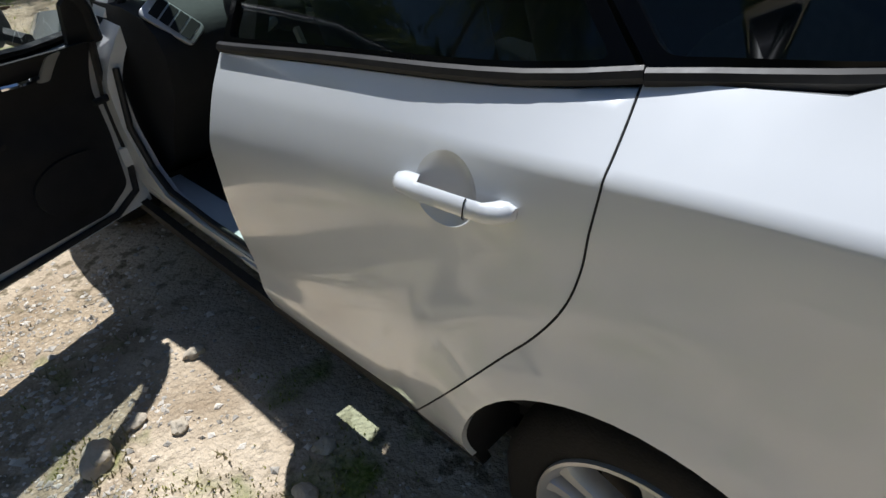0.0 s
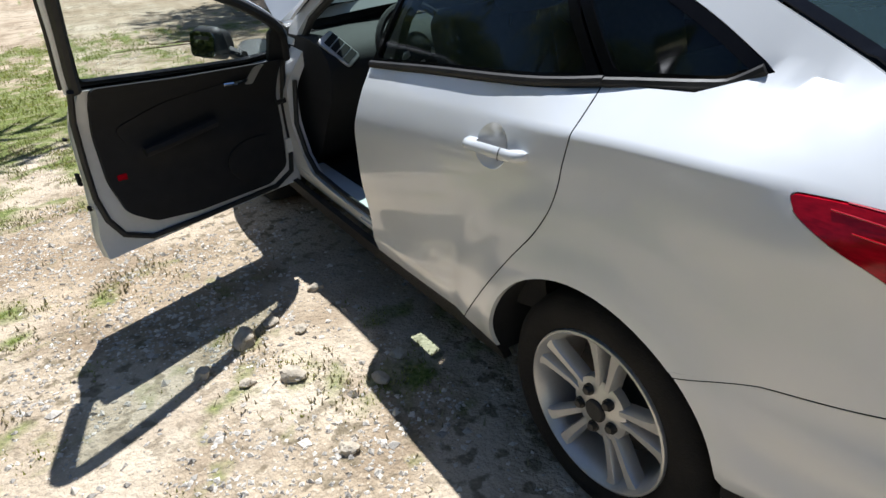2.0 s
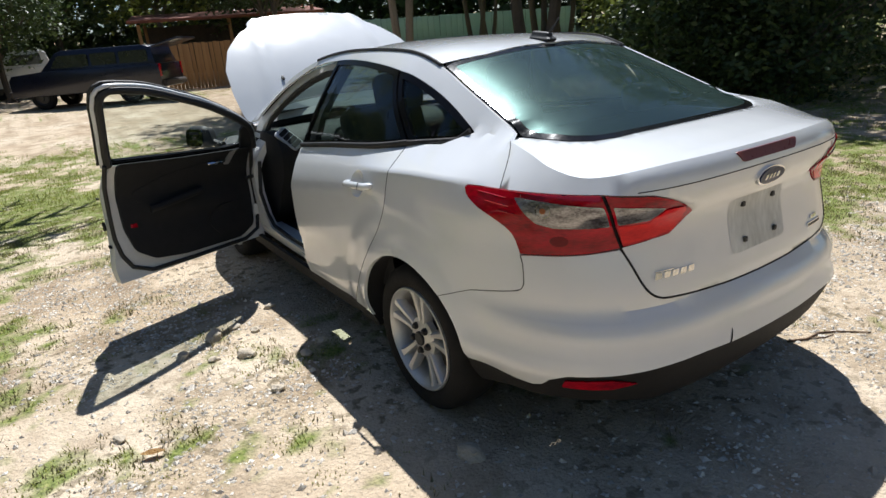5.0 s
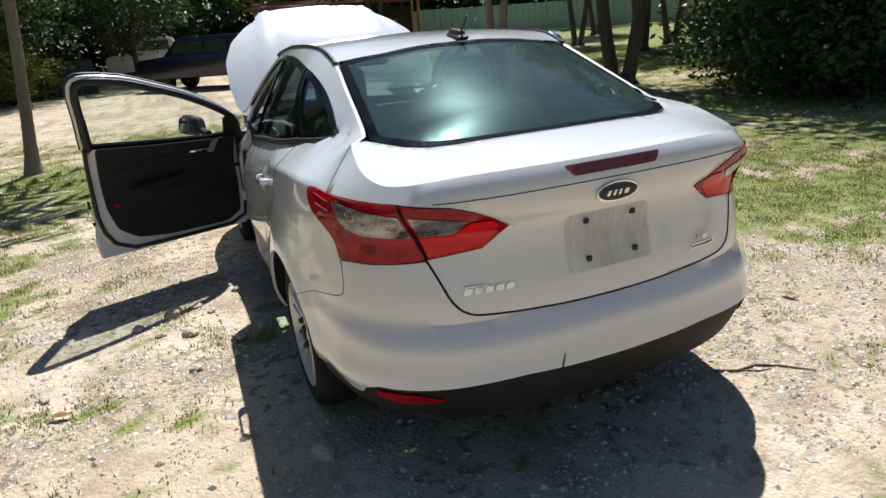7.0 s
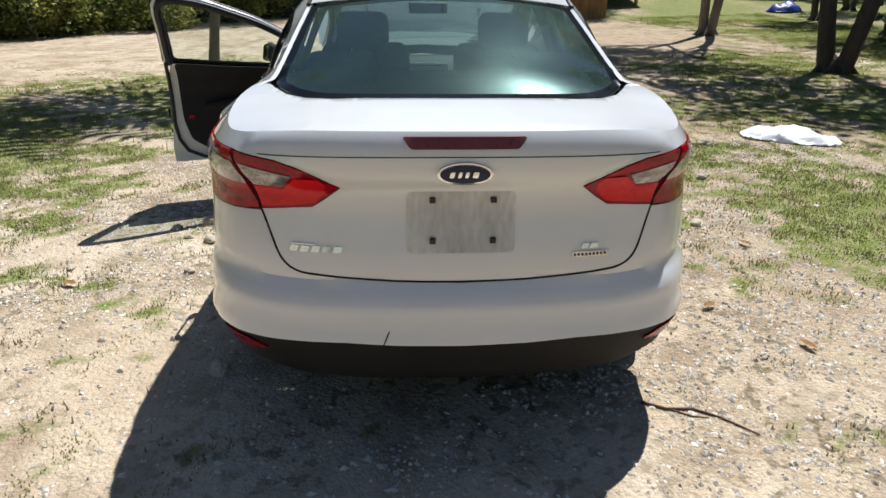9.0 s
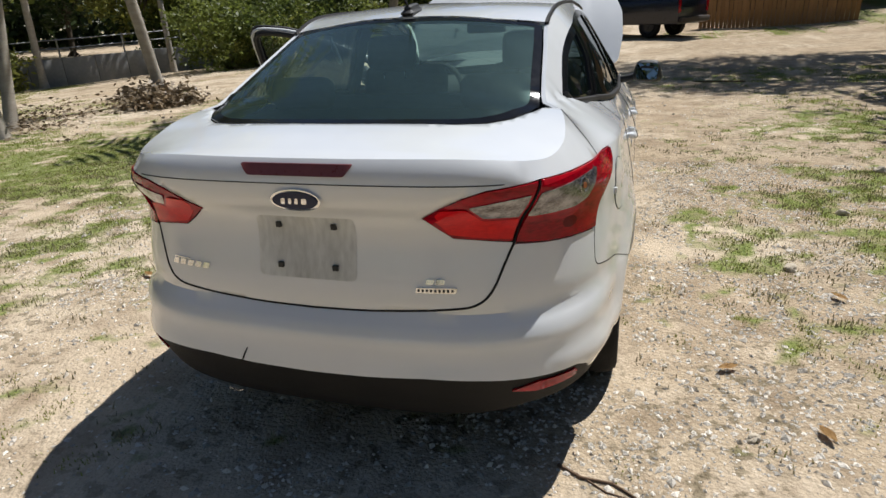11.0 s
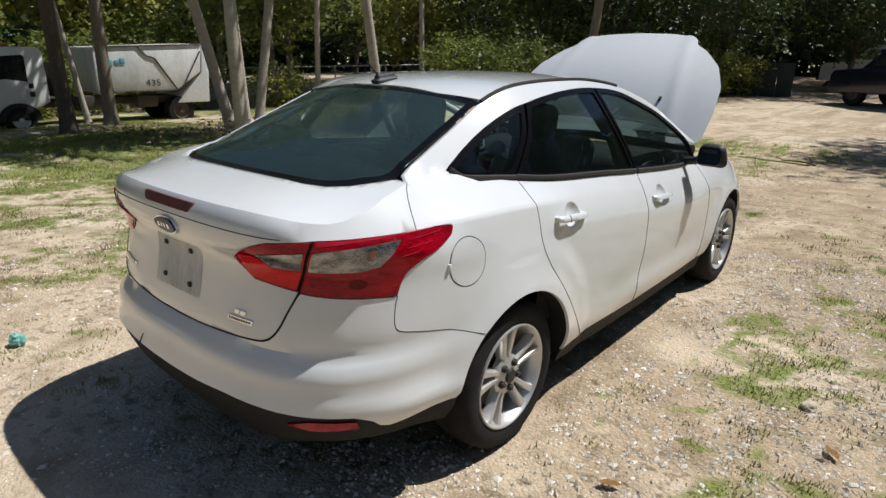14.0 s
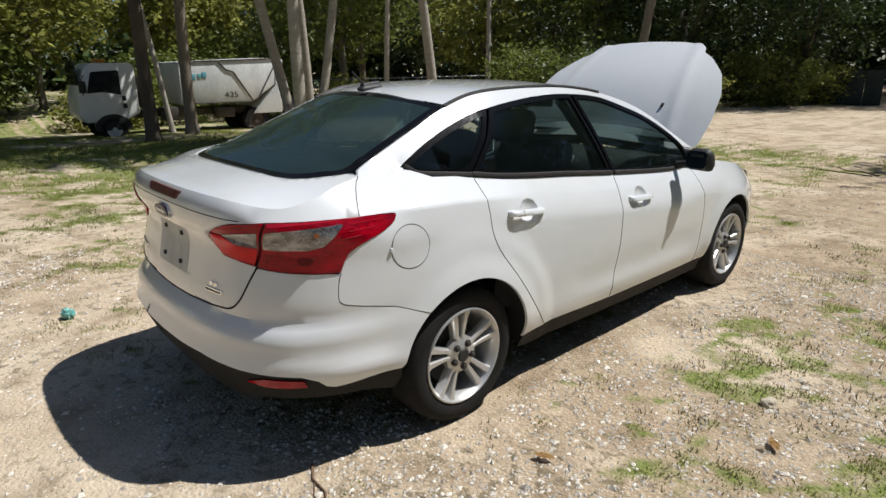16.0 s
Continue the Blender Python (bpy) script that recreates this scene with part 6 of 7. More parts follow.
def rock(x, y, r, seed, name="rock", label="rough tan limestone rock lying on gravel"):
    bm = bmesh.new()
    bmesh.ops.create_icosphere(bm, subdivisions=3, radius=1)
    for v in bm.verts:
        n1 = noise.noise(v.co * 1.3 + Vector((seed * 7.1, 0, 0)))
        n2 = noise.noise(v.co * 3.6 + Vector((seed * 3.3, 5, 0)))
        v.co *= 1 + 0.42 * n1 + 0.16 * n2
        v.co = Vector((v.co.x, v.co.y * 0.75, v.co.z * 0.58)) * r
    o = obj(name, bm, STONE_BIG, smooth=30)
    o.matrix_world = pose(x, y, ground_z(x, y) + r * 0.22, 0, 0, seed * 67)
    return tagged(o, label, "rock", group="rocks beside the car")


for i, (x, y, r) in enumerate([(-1.425, 1.315, 0.062), (-1.35, 0.99, 0.050), (-1.30, 1.36, 0.032), (-1.10, 0.78, 0.036), (-0.98, 0.86, 0.034), (-1.62, 1.20, 0.036), (-0.93, -0.40, 0.055),
                               (-1.50, 1.05, 0.028), (-1.22, 1.24, 0.03), (-1.34, 0.55, 0.034), (-1.04, 1.50, 0.036), (1.78, 1.15, 0.045), (2.3, 2.2, 0.04), (1.36, -0.42, 0.028), (-2.0, 0.62, 0.03), (2.9, 3.4, 0.06)]):
    rock(x, y, r, i + 1)


def leaves_mesh(name, centres, per, spread, size, seed, material, droop=0.3, flat=0.5):
    """Many small leaves in clumps round the given centres, each a folded pair of triangles."""
    g = np.random.default_rng(seed)
    C = np.repeat(np.array(centres, dtype=float), per, axis=0)
    n = len(C)
    C = C + g.normal(0, 1, (n, 3)) * np.array([spread, spread, spread * 0.8])
    L = size * g.uniform(0.6, 1.35, n)[:, None]
    d = g.normal(0, 1, (n, 3))
    d[:, 2] = d[:, 2] * flat - droop
    d /= np.linalg.norm(d, axis=1)[:, None]
    u = np.cross(d, g.normal(0, 1, (n, 3)))
    u /= np.linalg.norm(u, axis=1)[:, None] + 1e-9
    w = np.cross(d, u) * 0.10
    a, b_, c, e = C, C + (d * 0.45 + u * 0.24 + w) * L, C + d * L, C + (d * 0.45 - u * 0.24 + w) * L
    V = np.stack([a, b_, c, e], 1).reshape(-1, 3)
    me2 = bpy.data.meshes.new(name)
    F = np.arange(n * 4).reshape(n, 4)
    me2.vertices.add(n * 4)
    me2.vertices.foreach_set("co", V.astype(np.float32).ravel())
    me2.loops.add(n * 4)
    me2.loops.foreach_set("vertex_index", F.astype(np.int32).ravel())
    me2.polygons.add(n)
    me2.polygons.foreach_set("loop_start", (np.arange(n) * 4).astype(np.int32))
    me2.update(calc_edges=True)
    me2.materials.append(material)
    return me2


LEAF_A = leaf_mat("broad_leaves", (0.055, 0.090, 0.016), (0.180, 0.210, 0.045), 0.45)
LEAF_B = leaf_mat("dark_leaves", (0.020, 0.038, 0.010), (0.060, 0.090, 0.022), 0.25)
LEAF_C = leaf_mat("yellow_green_leaves", (0.150, 0.185, 0.035), (0.330, 0.330, 0.080), 0.50)
BARK = mat("grey_bark", (0.13, 0.105, 0.08), rough=0.95, color2=(0.27, 0.235, 0.19), scale=5, bump=0.9, bump_scale=26, stretch=(1, 1, 0.3))
BARK_DARK = mat("dark_bark", (0.055, 0.043, 0.032), rough=0.95, color2=(0.13, 0.105, 0.08), scale=5, bump=0.9, bump_scale=26, stretch=(1, 1, 0.3))
PALM_BARK = mat("palm_bark", (0.27, 0.235, 0.19), rough=0.95, color2=(0.46, 0.42, 0.36), scale=4, bump=0.7, bump_scale=40, stretch=(1, 1, 3.0))


def limb(bm, a, b, r0, r1, bend, g, n=6):
    a, b = Vector(a), Vector(b)
    pts = []
    off = Vector(g.normal(0, bend, 3))
    for i in range(n + 1):
        t = i / n
        pts.append(a + (b - a) * t + off * math.sin(math.pi * t))
    tube(bm, pts, r0, 8, r_end=r1)
    return pts


def tree(height, crown_r, crown_base, trunk_r, clumps, per, leaf, seed, material, bark=BARK, name="tree", label="leafy broad-crowned tree at the yard's edge", lean=0.3, trunks=1, shift=(0, 0)):
    g = np.random.default_rng(seed)
    root = thing(name, label, "tree", "trees round the yard")
    for k in range(trunks):
        bm = bmesh.new()
        a = k * 2.2 + seed
        top = Vector((math.cos(a) * lean * (1 + k), math.sin(a) * lean * (1 + k), crown_base + (height - crown_base) * 0.35))
        foot = Vector((0.22 * k * math.cos(a), 0.22 * k * math.sin(a), -0.15))
        pts = limb(bm, foot, top, trunk_r, trunk_r * 0.55, 0.12, g, 9)
        for j in range(6):
            b = g.uniform(0, 6.28)
            q = top + Vector((math.cos(b) * crown_r * 0.7, math.sin(b) * crown_r * 0.7, (height - top.z) * g.uniform(0.2, 0.9)))
            limb(bm, pts[5 + j % 4], q, trunk_r * 0.45, trunk_r * 0.1, 0.25, g)
        for j in range(5):
            b = 1.25 * j + seed
            limb(bm, foot + Vector((0, 0, 0.45)), foot + Vector((math.cos(b) * trunk_r * 2.6, math.sin(b) * trunk_r * 2.6, 0.0)), trunk_r * 0.5, trunk_r * 0.2, 0.02, g, 3)
        part("trunk", bm, bark, root, "grey barked trunk with limbs")
    C = []
    while len(C) < clumps:
        p = g.uniform(-1, 1, 3)
        r = np.linalg.norm(p)
        if r > 1 or r < 0.35 and g.random() < 0.7:
            continue
        lump = 1 + 0.35 * noise.noise(Vector(p * 1.7) + Vector((seed * 3.0, 0, 0)))
        C.append((shift[0] + p[0] * crown_r * lump, shift[1] + p[1] * crown_r * lump, (crown_base + height) / 2 + p[2] * (height - crown_base) / 2 * lump))
    me2 = leaves_mesh("crown", C, per, 0.20 * crown_r / 2.5 + 0.05, leaf, seed, material)
    o = new("crown", me2)
    o.parent = root
    return root


def place(src, x, y, rot, s=1.0):
    o = copy_thing(src, pose(x, y, ground_z(x, y), 0, 0, rot) @ Matrix.Scale(s, 4))
    return o


# kinds of tree, each built once where one of them stands
def stand(root, x, y, rot=0.0):
    root.matrix_world = pose(x, y, ground_z(x, y), 0, 0, rot)
    return root


t_a = stand(tree(9.5, 3.6, 2.2, 0.20, 290, 24, 0.31, 3, LEAF_A), -21, 14, 20)
t_b = stand(tree(8.5, 3.3, 1.5, 0.17, 280, 34, 0.22, 8, LEAF_B, BARK_DARK, label="dark green tree with dense low foliage"), 19.5, 10.5, 100)
t_c = stand(tree(8.0, 3.1, 2.0, 0.16, 230, 24, 0.32, 12, LEAF_C, label="sunlit yellow-green tree behind the yard"), -26, 8, 40)
t_d = stand(tree(8.2, 2.6, 3.8, 0.16, 150, 34, 0.22, 21, LEAF_B, BARK_DARK, lean=0.5, label="shade tree with a forked dark trunk", trunks=2), 8.0, 9.1, 60)
bush = stand(tree(2.4, 1.9, -0.2, 0.05, 170, 36, 0.16, 31, LEAF_A, name="bush", label="rounded dense green bush in the scrub"), -12.4, 16.6, 0)
bush["category"] = "bush"
bush_y = stand(tree(1.6, 1.3, -0.2, 0.04, 120, 30, 0.15, 37, LEAF_C, name="bush", label="low yellow-green shrub in the scrub"), -10.3, 17.0, 0)
bush_y["category"] = "bush"

# its unseen crown is shifted and filled to throw shade on the drive
pale = stand(tree(13.5, 3.4, 6.8, 0.15, 260, 40, 0.24, 44, LEAF_A, lean=0.5, label="slender pale barked tree with twin trunks", trunks=2, shift=(-2.6, -1.2)), 9.4, 17.0, 0)
g7 = np.random.default_rng(77)
for x, y, s in [(-2.2, 28.6, 0.8), (-6.2, 24.6, 0.8), (-9.6, 22.5, 0.9), (9.2, 5.0, 0.55)]:
    place(t_b, x, y, g7.uniform(0, 360), s)
# left and front tree belt
for x, y, k in [(-23, 3, "c"), (-22, -2, "a"), (-25, -8, "c"), (-28, 1, "b"), (-27, 10, "c"), (-24, 17, "a"), (-19, 21, "c"), (-27, 24, "b"), (-15, 24, "a"), (-20, 28, "b"), (-11, 27, "a"), (-14, 32, "b"),
                (-7, 30, "b"), (-3, 33, "a"), (-9, 36, "b"), (1, 37, "b"), (5, 36, "a"), (-1, 41, "b"), (10, 40, "b"), (15, 42, "a"), (21, 40, "b"), (27, 37, "b"), (33, 33, "a"), 
                (24, 14, "b"), (28, 20, "a"), (31, 10, "b"), (20, 7, "b"), (17.5, 2.5, "b"), (18, 8.0, "b"), (25, 1, "a"), (-33, 18, "a"), (-34, 5, "b"), (9, 31.5, "b")]:
    src = {"a": t_a, "b": t_b, "c": t_c}[k]
    place(src, x + g7.uniform(-0.8, 0.8), y + g7.uniform(-0.8, 0.8), g7.uniform(0, 360), g7.uniform(0.85, 1.2))
# the first is added unseen behind the bushes, only to shade the ground
for x, y, s in [(9.8, 4.6, 1.0), (14.2, 5.75, 1.0), (14.2, 15.4, 0.9), (17.0, 17.0, 0.8), (15.5, 21.0, 0.8), (19.5, 25.0, 0.8), (22.5, 21.0, 0.75), (8.5, 27.5, 0.8)]:
    place(t_d, x, y, g7.uniform(0, 360), s)
for x, y, s in [(-10.6, 17.2, 0.9), (-8.6, 18.8, 0.8), (-17.5, 21.5, 1.0), (-7.0, 24.0, 1.0), (-20.5, 9.5, 1.0), (-21.5, 6.0, 1.1), (-22.5, 0.5, 1.2), (-23, -4, 1.2), (-12.5, 21, 1.3),
                (14, 10, 1.3), (-19, 24, 1.4), (-24, 10, 1.3), (18, 10, 1.4)]:
    place(bush, x, y, g7.uniform(0, 360), s)
bush_d = stand(tree(2.6, 1.9, -0.2, 0.05, 190, 40, 0.13, 33, LEAF_B, BARK_DARK, name="bush", label="dark green bush under the shade trees"), 8.9, 5.4, 0)
bush_d["category"] = "bush"
for x, y, s in [(8.9, 3.7, 0.9), (10.2, 6.0, 1.1), (12.0, 5.6, 1.2), (11.4, 7.4, 1.0)]:
    place(bush_d, x, y, g7.uniform(0, 360), s)
for x, y, s in [(-11.9, 16.4, 0.8), (-8.2, 20, 1.0), (-18.6, 12.5, 1.0), (-19.8, 4.0, 1.1), (-20.8, -1.5, 1.0), (-6.0, 26, 1.0)]:
    place(bush_y, x, y, g7.uniform(0, 360), s)

# unseen trees added behind the way for dark reflections, and the woods beyond
for x, y, k, s in [(-14, -14, "b", 1.0), (-7, -17, "a", 1.0), (0, -19, "b", 1.1), (7, -17, "a", 1.0), (13, -13, "b", 1.1), (17, -6, "a", 1.1), (-19, -10, "b", 1.1), (21, -1, "b", 1.0)]:
    place({"a": t_a, "b": t_b}[k], x, y, g7.uniform(0, 360), s)
gw = np.random.default_rng(91)
wood_c = []
for i in range(2600):
    a = gw.uniform(-1.65, 2.05)
    r = gw.uniform(44, 54)
    x, y = -math.sin(a) * r, math.cos(a) * r
    wood_c.append((x, y, ground_z(x, y) + (15 if a < 0.9 else 6.5) * gw.random() ** 1.3))
o = new("far_woods", leaves_mesh("far_woods", wood_c, 34, 1.0, 0.85, 92, LEAF_B, 0.3, 0.6))
tagged(o, "dense dark green woods closing the view", "woods", kind="stuff")


def palm(x, y, h, r, lean, turn, seed, bark=PALM_BARK, label="slender grey palm trunk with ringed bark", base=1.5, crown=True):
    g = np.random.default_rng(seed)
    root = thing("palm", label, "palm tree", "palms beside the track", (x, y, ground_z(x, y) - 0.05), turn)
    bm = bmesh.new()
    n = 84
    rings = []
    for i in range(n + 1):
        t = i / n
        z = h * t
        off = lean * t + 0.10 * math.sin(t * 2.6 + seed)
        rr = r * (1 + (base - 1) * math.exp(-z / 0.22)) * (1 - 0.25 * t) * (1 + 0.045 * (i % 2))
        rings.append([bm.verts.new((off + rr * math.cos(a), rr * math.sin(a), z)) for a in np.linspace(0, 2 * math.pi, 13)[:-1]])
    for A, B in zip(rings, rings[1:]):
        for j in range(12):
            bm.faces.new((A[j], A[(j + 1) % 12], B[(j + 1) % 12], B[j]))
    bm.faces.new(rings[-1])
    part("trunk", bm, bark, root)
    # unseen crown, its fronds thickened to shade the grass below
    if crown:
        V, F = [], []
        top = Vector((lean + 0.10 * math.sin(2.6 + seed), 0, h))
        for k in range(22):
            a = k * 2.399 + seed
            el = 0.9 - 0.062 * k
            d = Vector((math.cos(a), math.sin(a), 0))
            spine = [top + d * (2.3 * s) + Vector((0, 0, 2.0 * math.sin(el) * s - 1.7 * s * s)) for s in np.linspace(0, 1, 13)]
            sd = Vector((-d.y, d.x, 0))
            for i in range(1, 12):
                for sg in (-1, 1):
                    w = 0.55 * math.sin(math.pi * (i / 12) ** 0.7) + 0.08
                    p = spine[i]
                    q = p + sd * sg * w + (spine[i + 1] - p) * 1.1 + Vector((0, 0, -0.22))
                    e = (spine[i + 1] - p) * 0.36
                    b0 = len(V)
                    V += [p - e, p + e, q]
                    F.append((b0, b0 + 1, b0 + 2))
        me2 = bpy.data.meshes.new("fronds")
        me2.from_pydata([v[:] for v in V], [], F)
        me2.materials.append(LEAF_A)
        o = new("fronds", me2)
        o.parent = root
    return root


palm(-7.9, 4.36, 7.0, 0.115, 0.10, 268, 1)
palm(-8.35, 4.75, 7.0, 0.088, 1.5, 88, 2)
palm(-10.2, 5.45, 7.5, 0.115, 1.9, 262, 3, label="leaning grey palm trunk")
palm(-11.6, 6.6, 7.2, 0.10, 0.4, 265, 4)
palm(-15.6, 4.4, 7.2, 0.07, 0.8, 262, 11)
palm(-7.9, 7.65, 7.5, 0.105, 0.9, 262, 5, label="leaning grey palm trunk above a heap of dry fronds")
palm(-13.0, 3.12, 6.5, 0.150, -0.15, 255, 6, bark=BARK_DARK, label="dark straight palm trunk")
palm(-14.5, 4.72, 6.8, 0.150, -0.10, 255, 7, bark=BARK, label="grey brown straight palm trunk")
palm(-3.25, 7.65, 6.5, 0.075, 1.0, 5, 8, bark=BARK, label="thin grey tree trunk beside the drive", base=1.9)
palm(-17.5, 13.5, 7.5, 0.11, 0.5, 40, 9)
palm(-15.2, 17.0, 7.5, 0.10, 0.3, 140, 10)


def tufts(name, count, area, h, seed, material, label, dens, many=10, wide=0.035):
    """Short grass, blade by blade, as one cover."""
    g = np.random.default_rng(seed)
    V = []
    n = 0
    while n < count:
        x, y = g.uniform(area[0], area[1]), g.uniform(area[2], area[3])
        c = green(x, y)
        if g.random() > dens(c) or (abs(x) < 0.9 and -0.3 < y < 3.2) or (h > 0.03 and -6.2 < x < 6.5 and y < 6.0):
            continue
        z = ground_z(x, y)
        for _ in range(int(many * (0.5 + g.random()))):
            a = g.uniform(0, 6.28)
            px, py = x + g.normal(0, wide), y + g.normal(0, wide)
            hh = h * g.uniform(0.4, 1.3)
            lx, ly = math.cos(a) * hh * g.uniform(0.2, 0.9), math.sin(a) * hh * g.uniform(0.2, 0.9)
            w = 0.0034 + hh * 0.042
            V += [(px - math.sin(a) * w, py + math.cos(a) * w, z - 0.003), (px + math.sin(a) * w, py - math.cos(a) * w, z - 0.003), (px + lx, py + ly, z + hh)]
            n += 1
    m2 = bpy.data.meshes.new(name)
    m2.from_pydata(V, [], np.arange(len(V)).reshape(-1, 3).tolist())
    m2.materials.append(material)
    return tagged(new(name, m2), label, "grass", kind="stuff")


GRASS = leaf_mat("grass_blades", (0.105, 0.140, 0.020), (0.255, 0.270, 0.055), 0.40)
# lighter copy of the blades above, a sunlit tone put into the colour
GRASS_FAR = leaf_mat("lawn_blades", (0.125, 0.165, 0.022), (0.30, 0.31, 0.065), 0.45)
GRASS_DRY = leaf_mat("dry_grass", (0.17, 0.15, 0.07), (0.30, 0.26, 0.14), 0.25)
near_d = lambda c: max(0.0, c - 0.34) ** 1.4 * 1.2 + 0.004
tufts("grass", 170000, (-6.2, 6.0, -2.2, 6.0), 0.012, 1, GRASS, "short patchy green grass and weeds", near_d, 34, 0.040)
tufts("dry_grass", 40000, (-5.0, 5.0, -2.2, 5.0), 0.024, 2, GRASS_DRY, "short dry grass and straw", lambda c: max(0.0, c - 0.12) * 0.7, 22, 0.05)
tufts("far_grass", 300000, (-17.0, 15.0, -3.0, 24.0), 0.032, 3, GRASS_FAR, "rough green grass further off", lambda c: max(0.0, c - 0.40) ** 1.3 * 1.6, 26, 0.09)


# ---------------------------------------------------------------- far vehicles
TRUCK_WHITE = mat("faded_white_paint", (0.50, 0.51, 0.50), rough=0.45, color2=(0.70, 0.71, 0.70), scale=2.2, amount=1.4, stretch=(1, 1, 0.4))
CAB_WHITE = mat("cab_white", (0.66, 0.66, 0.63), rough=0.35, color2=(0.76, 0.76, 0.73), scale=2, coat=0.3)
NAVY = mat("navy_paint", (0.003, 0.004, 0.014), rough=0.3, color2=(0.005, 0.007, 0.022), scale=2, coat=0.35)
DARKGLASS = mat("far_dark_glass", (0.012, 0.016, 0.018), rough=0.06, color2=(0.02, 0.025, 0.028), scale=3, spec=0.8)
TEALPAINT = mat("teal_lettering", (0.10, 0.30, 0.36), rough=0.5, color2=(0.14, 0.36, 0.42), scale=6)
RUSTY = mat("dirty_frame", (0.03, 0.028, 0.026), rough=0.8, color2=(0.09, 0.07, 0.055), scale=4)


def slab(bm, prof, x0, x1, inset=0.0, zi=99):
    """A side view (y, z) carried across from x0 to x1; above zi it leans in by inset."""
    f = lambda x, z, s: x + s * inset * smoothstep(zi, zi + 0.6, z)
    A = [bm.verts.new((f(x0, z, 1), y, z)) for y, z in prof]
    B = [bm.verts.new((f(x1, z, -1), y, z)) for y, z in prof]
    n = len(prof)
    for i in range(n):
        bm.faces.new((A[i], A[(i + 1) % n], B[(i + 1) % n], B[i]))
    bm.faces.new(A[::-1])
    bm.faces.new(B)
    bmesh.ops.recalc_face_normals(bm, faces=bm.faces)
    bmesh.ops.bevel(bm, geom=[e for e in bm.edges], offset=0.03, segments=2, profile=0.5, affect="EDGES", clamp_overlap=True)


def far_wheel(parent, x, y, r, w, rim=ALLOY):
    sg = 1 if x > 0 else -1
    M = pose(x, y, r, 0, 90 * sg, 0)
    bm = bmesh.new()
    lathe(bm, [(r * 0.58, -w), (r * 0.92, -w), (r, -w * 0.8), (r, -w * 0.2), (r * 0.92, 0), (r * 0.6, 0.005), (r * 0.56, -0.03)], 28, M)
    t = part("wheel", bm, TYRE, parent, "black tyre")
    bm = bmesh.new()
    lathe(bm, [(r * 0.58, -0.01), (r * 0.5, -0.05), (r * 0.2, -0.03), (r * 0.17, 0.0), (0, 0.0)], 20, M)
    part("rim", bm, rim, t, "plain wheel disc")


# small refuse truck: its nose points to -y locally turned so that the near side faces the yard
truck = thing("refuse_truck", "white refuse truck with tipped bin body parked behind palms", "truck")
# local frame: y forward, +x the side that faces the yard
bm = bmesh.new()
slab(bm, [(2.35, 0.55), (3.14, 0.55), (3.26, 0.75), (3.24, 1.25), (3.04, 2.06), (2.88, 2.24), (2.0, 2.26), (1.90, 2.15), (1.90, 0.80), (2.05, 0.70)], -0.95, 0.95, 0.10, 1.3)
cab = part("cab", bm, CAB_WHITE, truck, "cream white forward cab")
bm = bmesh.new()
prism(bm, rounded([(2.28, 1.30), (3.06, 1.28), (2.90, 2.00), (2.28, 2.05)], 0.06), 0.02, Matrix(((0, 0, -1, -0.885), (1, 0, 0, 0), (0, 1, 0, 0), (0, 0, 0, 1))))
part("cab_window", bm, DARKGLASS, cab, "dark side window")
bm = bmesh.new()
prism(bm, rounded([(-0.80, 1.36), (0.80, 1.36), (0.72, 2.05), (-0.72, 2.05)], 0.06), 0.02, pose(0, 3.20, 0.26, 90, 0, 0) @ pose(0, 0, 0, 0, 0, 0))
part("cab_windscreen", bm, DARKGLASS, cab, "dark windscreen")
bm = bmesh.new()
box(bm, 0, 2.55, 2.31, 0.9, 0.18, 0.10, 0.03)
part("beacon_bar", bm, mat("amber_beacon", (0.55, 0.16, 0.02), rough=0.3, color2=(0.65, 0.22, 0.03), scale=9), cab, "amber beacon bar")
for z in (1.02, 1.24):
    bm = bmesh.new()
    box(bm, -0.962, 2.24, z, 0.02, 0.10, 0.14, 0.01)
    part("cab_handle", bm, BLACK, cab)
bm = bmesh.new()
tube(bm, [(-0.93, 3.06, 1.90), (-1.08, 3.14, 1.80), (-1.08, 3.14, 1.35)], 0.015, 6)
box(bm, -1.09, 3.14, 1.58, 0.05, 0.16, 0.34, 0.03)
part("cab_mirror", bm, BLACK, cab, "black mirror on an arm")
bm = bmesh.new()
slab(bm, [(0.88, 0.98), (0.88, 2.28), (-1.35, 2.42), (-1.80, 2.42), (-1.72, 1.55), (-1.05, 1.02)], -1.02, 1.02)
body = part("bin_body", bm, TRUCK_WHITE, truck, "dented white bin body")
bm = bmesh.new()
slab(bm, [(-1.06, 0.62), (-1.75, 1.52), (-1.86, 2.40), (-2.02, 2.38), (-1.92, 0.62)], -1.0, 1.0)
part("tailgate", bm, TRUCK_WHITE, truck, "sloping white tailgate")
for y0, z0, y1, z1 in ((-0.15, 2.32, -0.35, 2.05), (-0.35, 2.05, -0.55, 1.98), (-0.55, 1.98, -1.05, 1.04), (-1.2, 1.1, -1.75, 2.2), (0.86, 1.02, -1.0, 1.02), (0.86, 2.28, -1.8, 2.41)):
    bm = bmesh.new()
    tube(bm, [(-1.035, y0, z0), (-1.035, y1, z1)], 0.022, 5)
    part("body_rib", bm, RUSTY, body)
bm = bmesh.new()
box(bm, 0, 0.4, 0.72, 0.9, 5.2, 0.22, 0.03)
box(bm, -0.75, 1.0, 0.72, 0.4, 0.7, 0.42, 0.04)
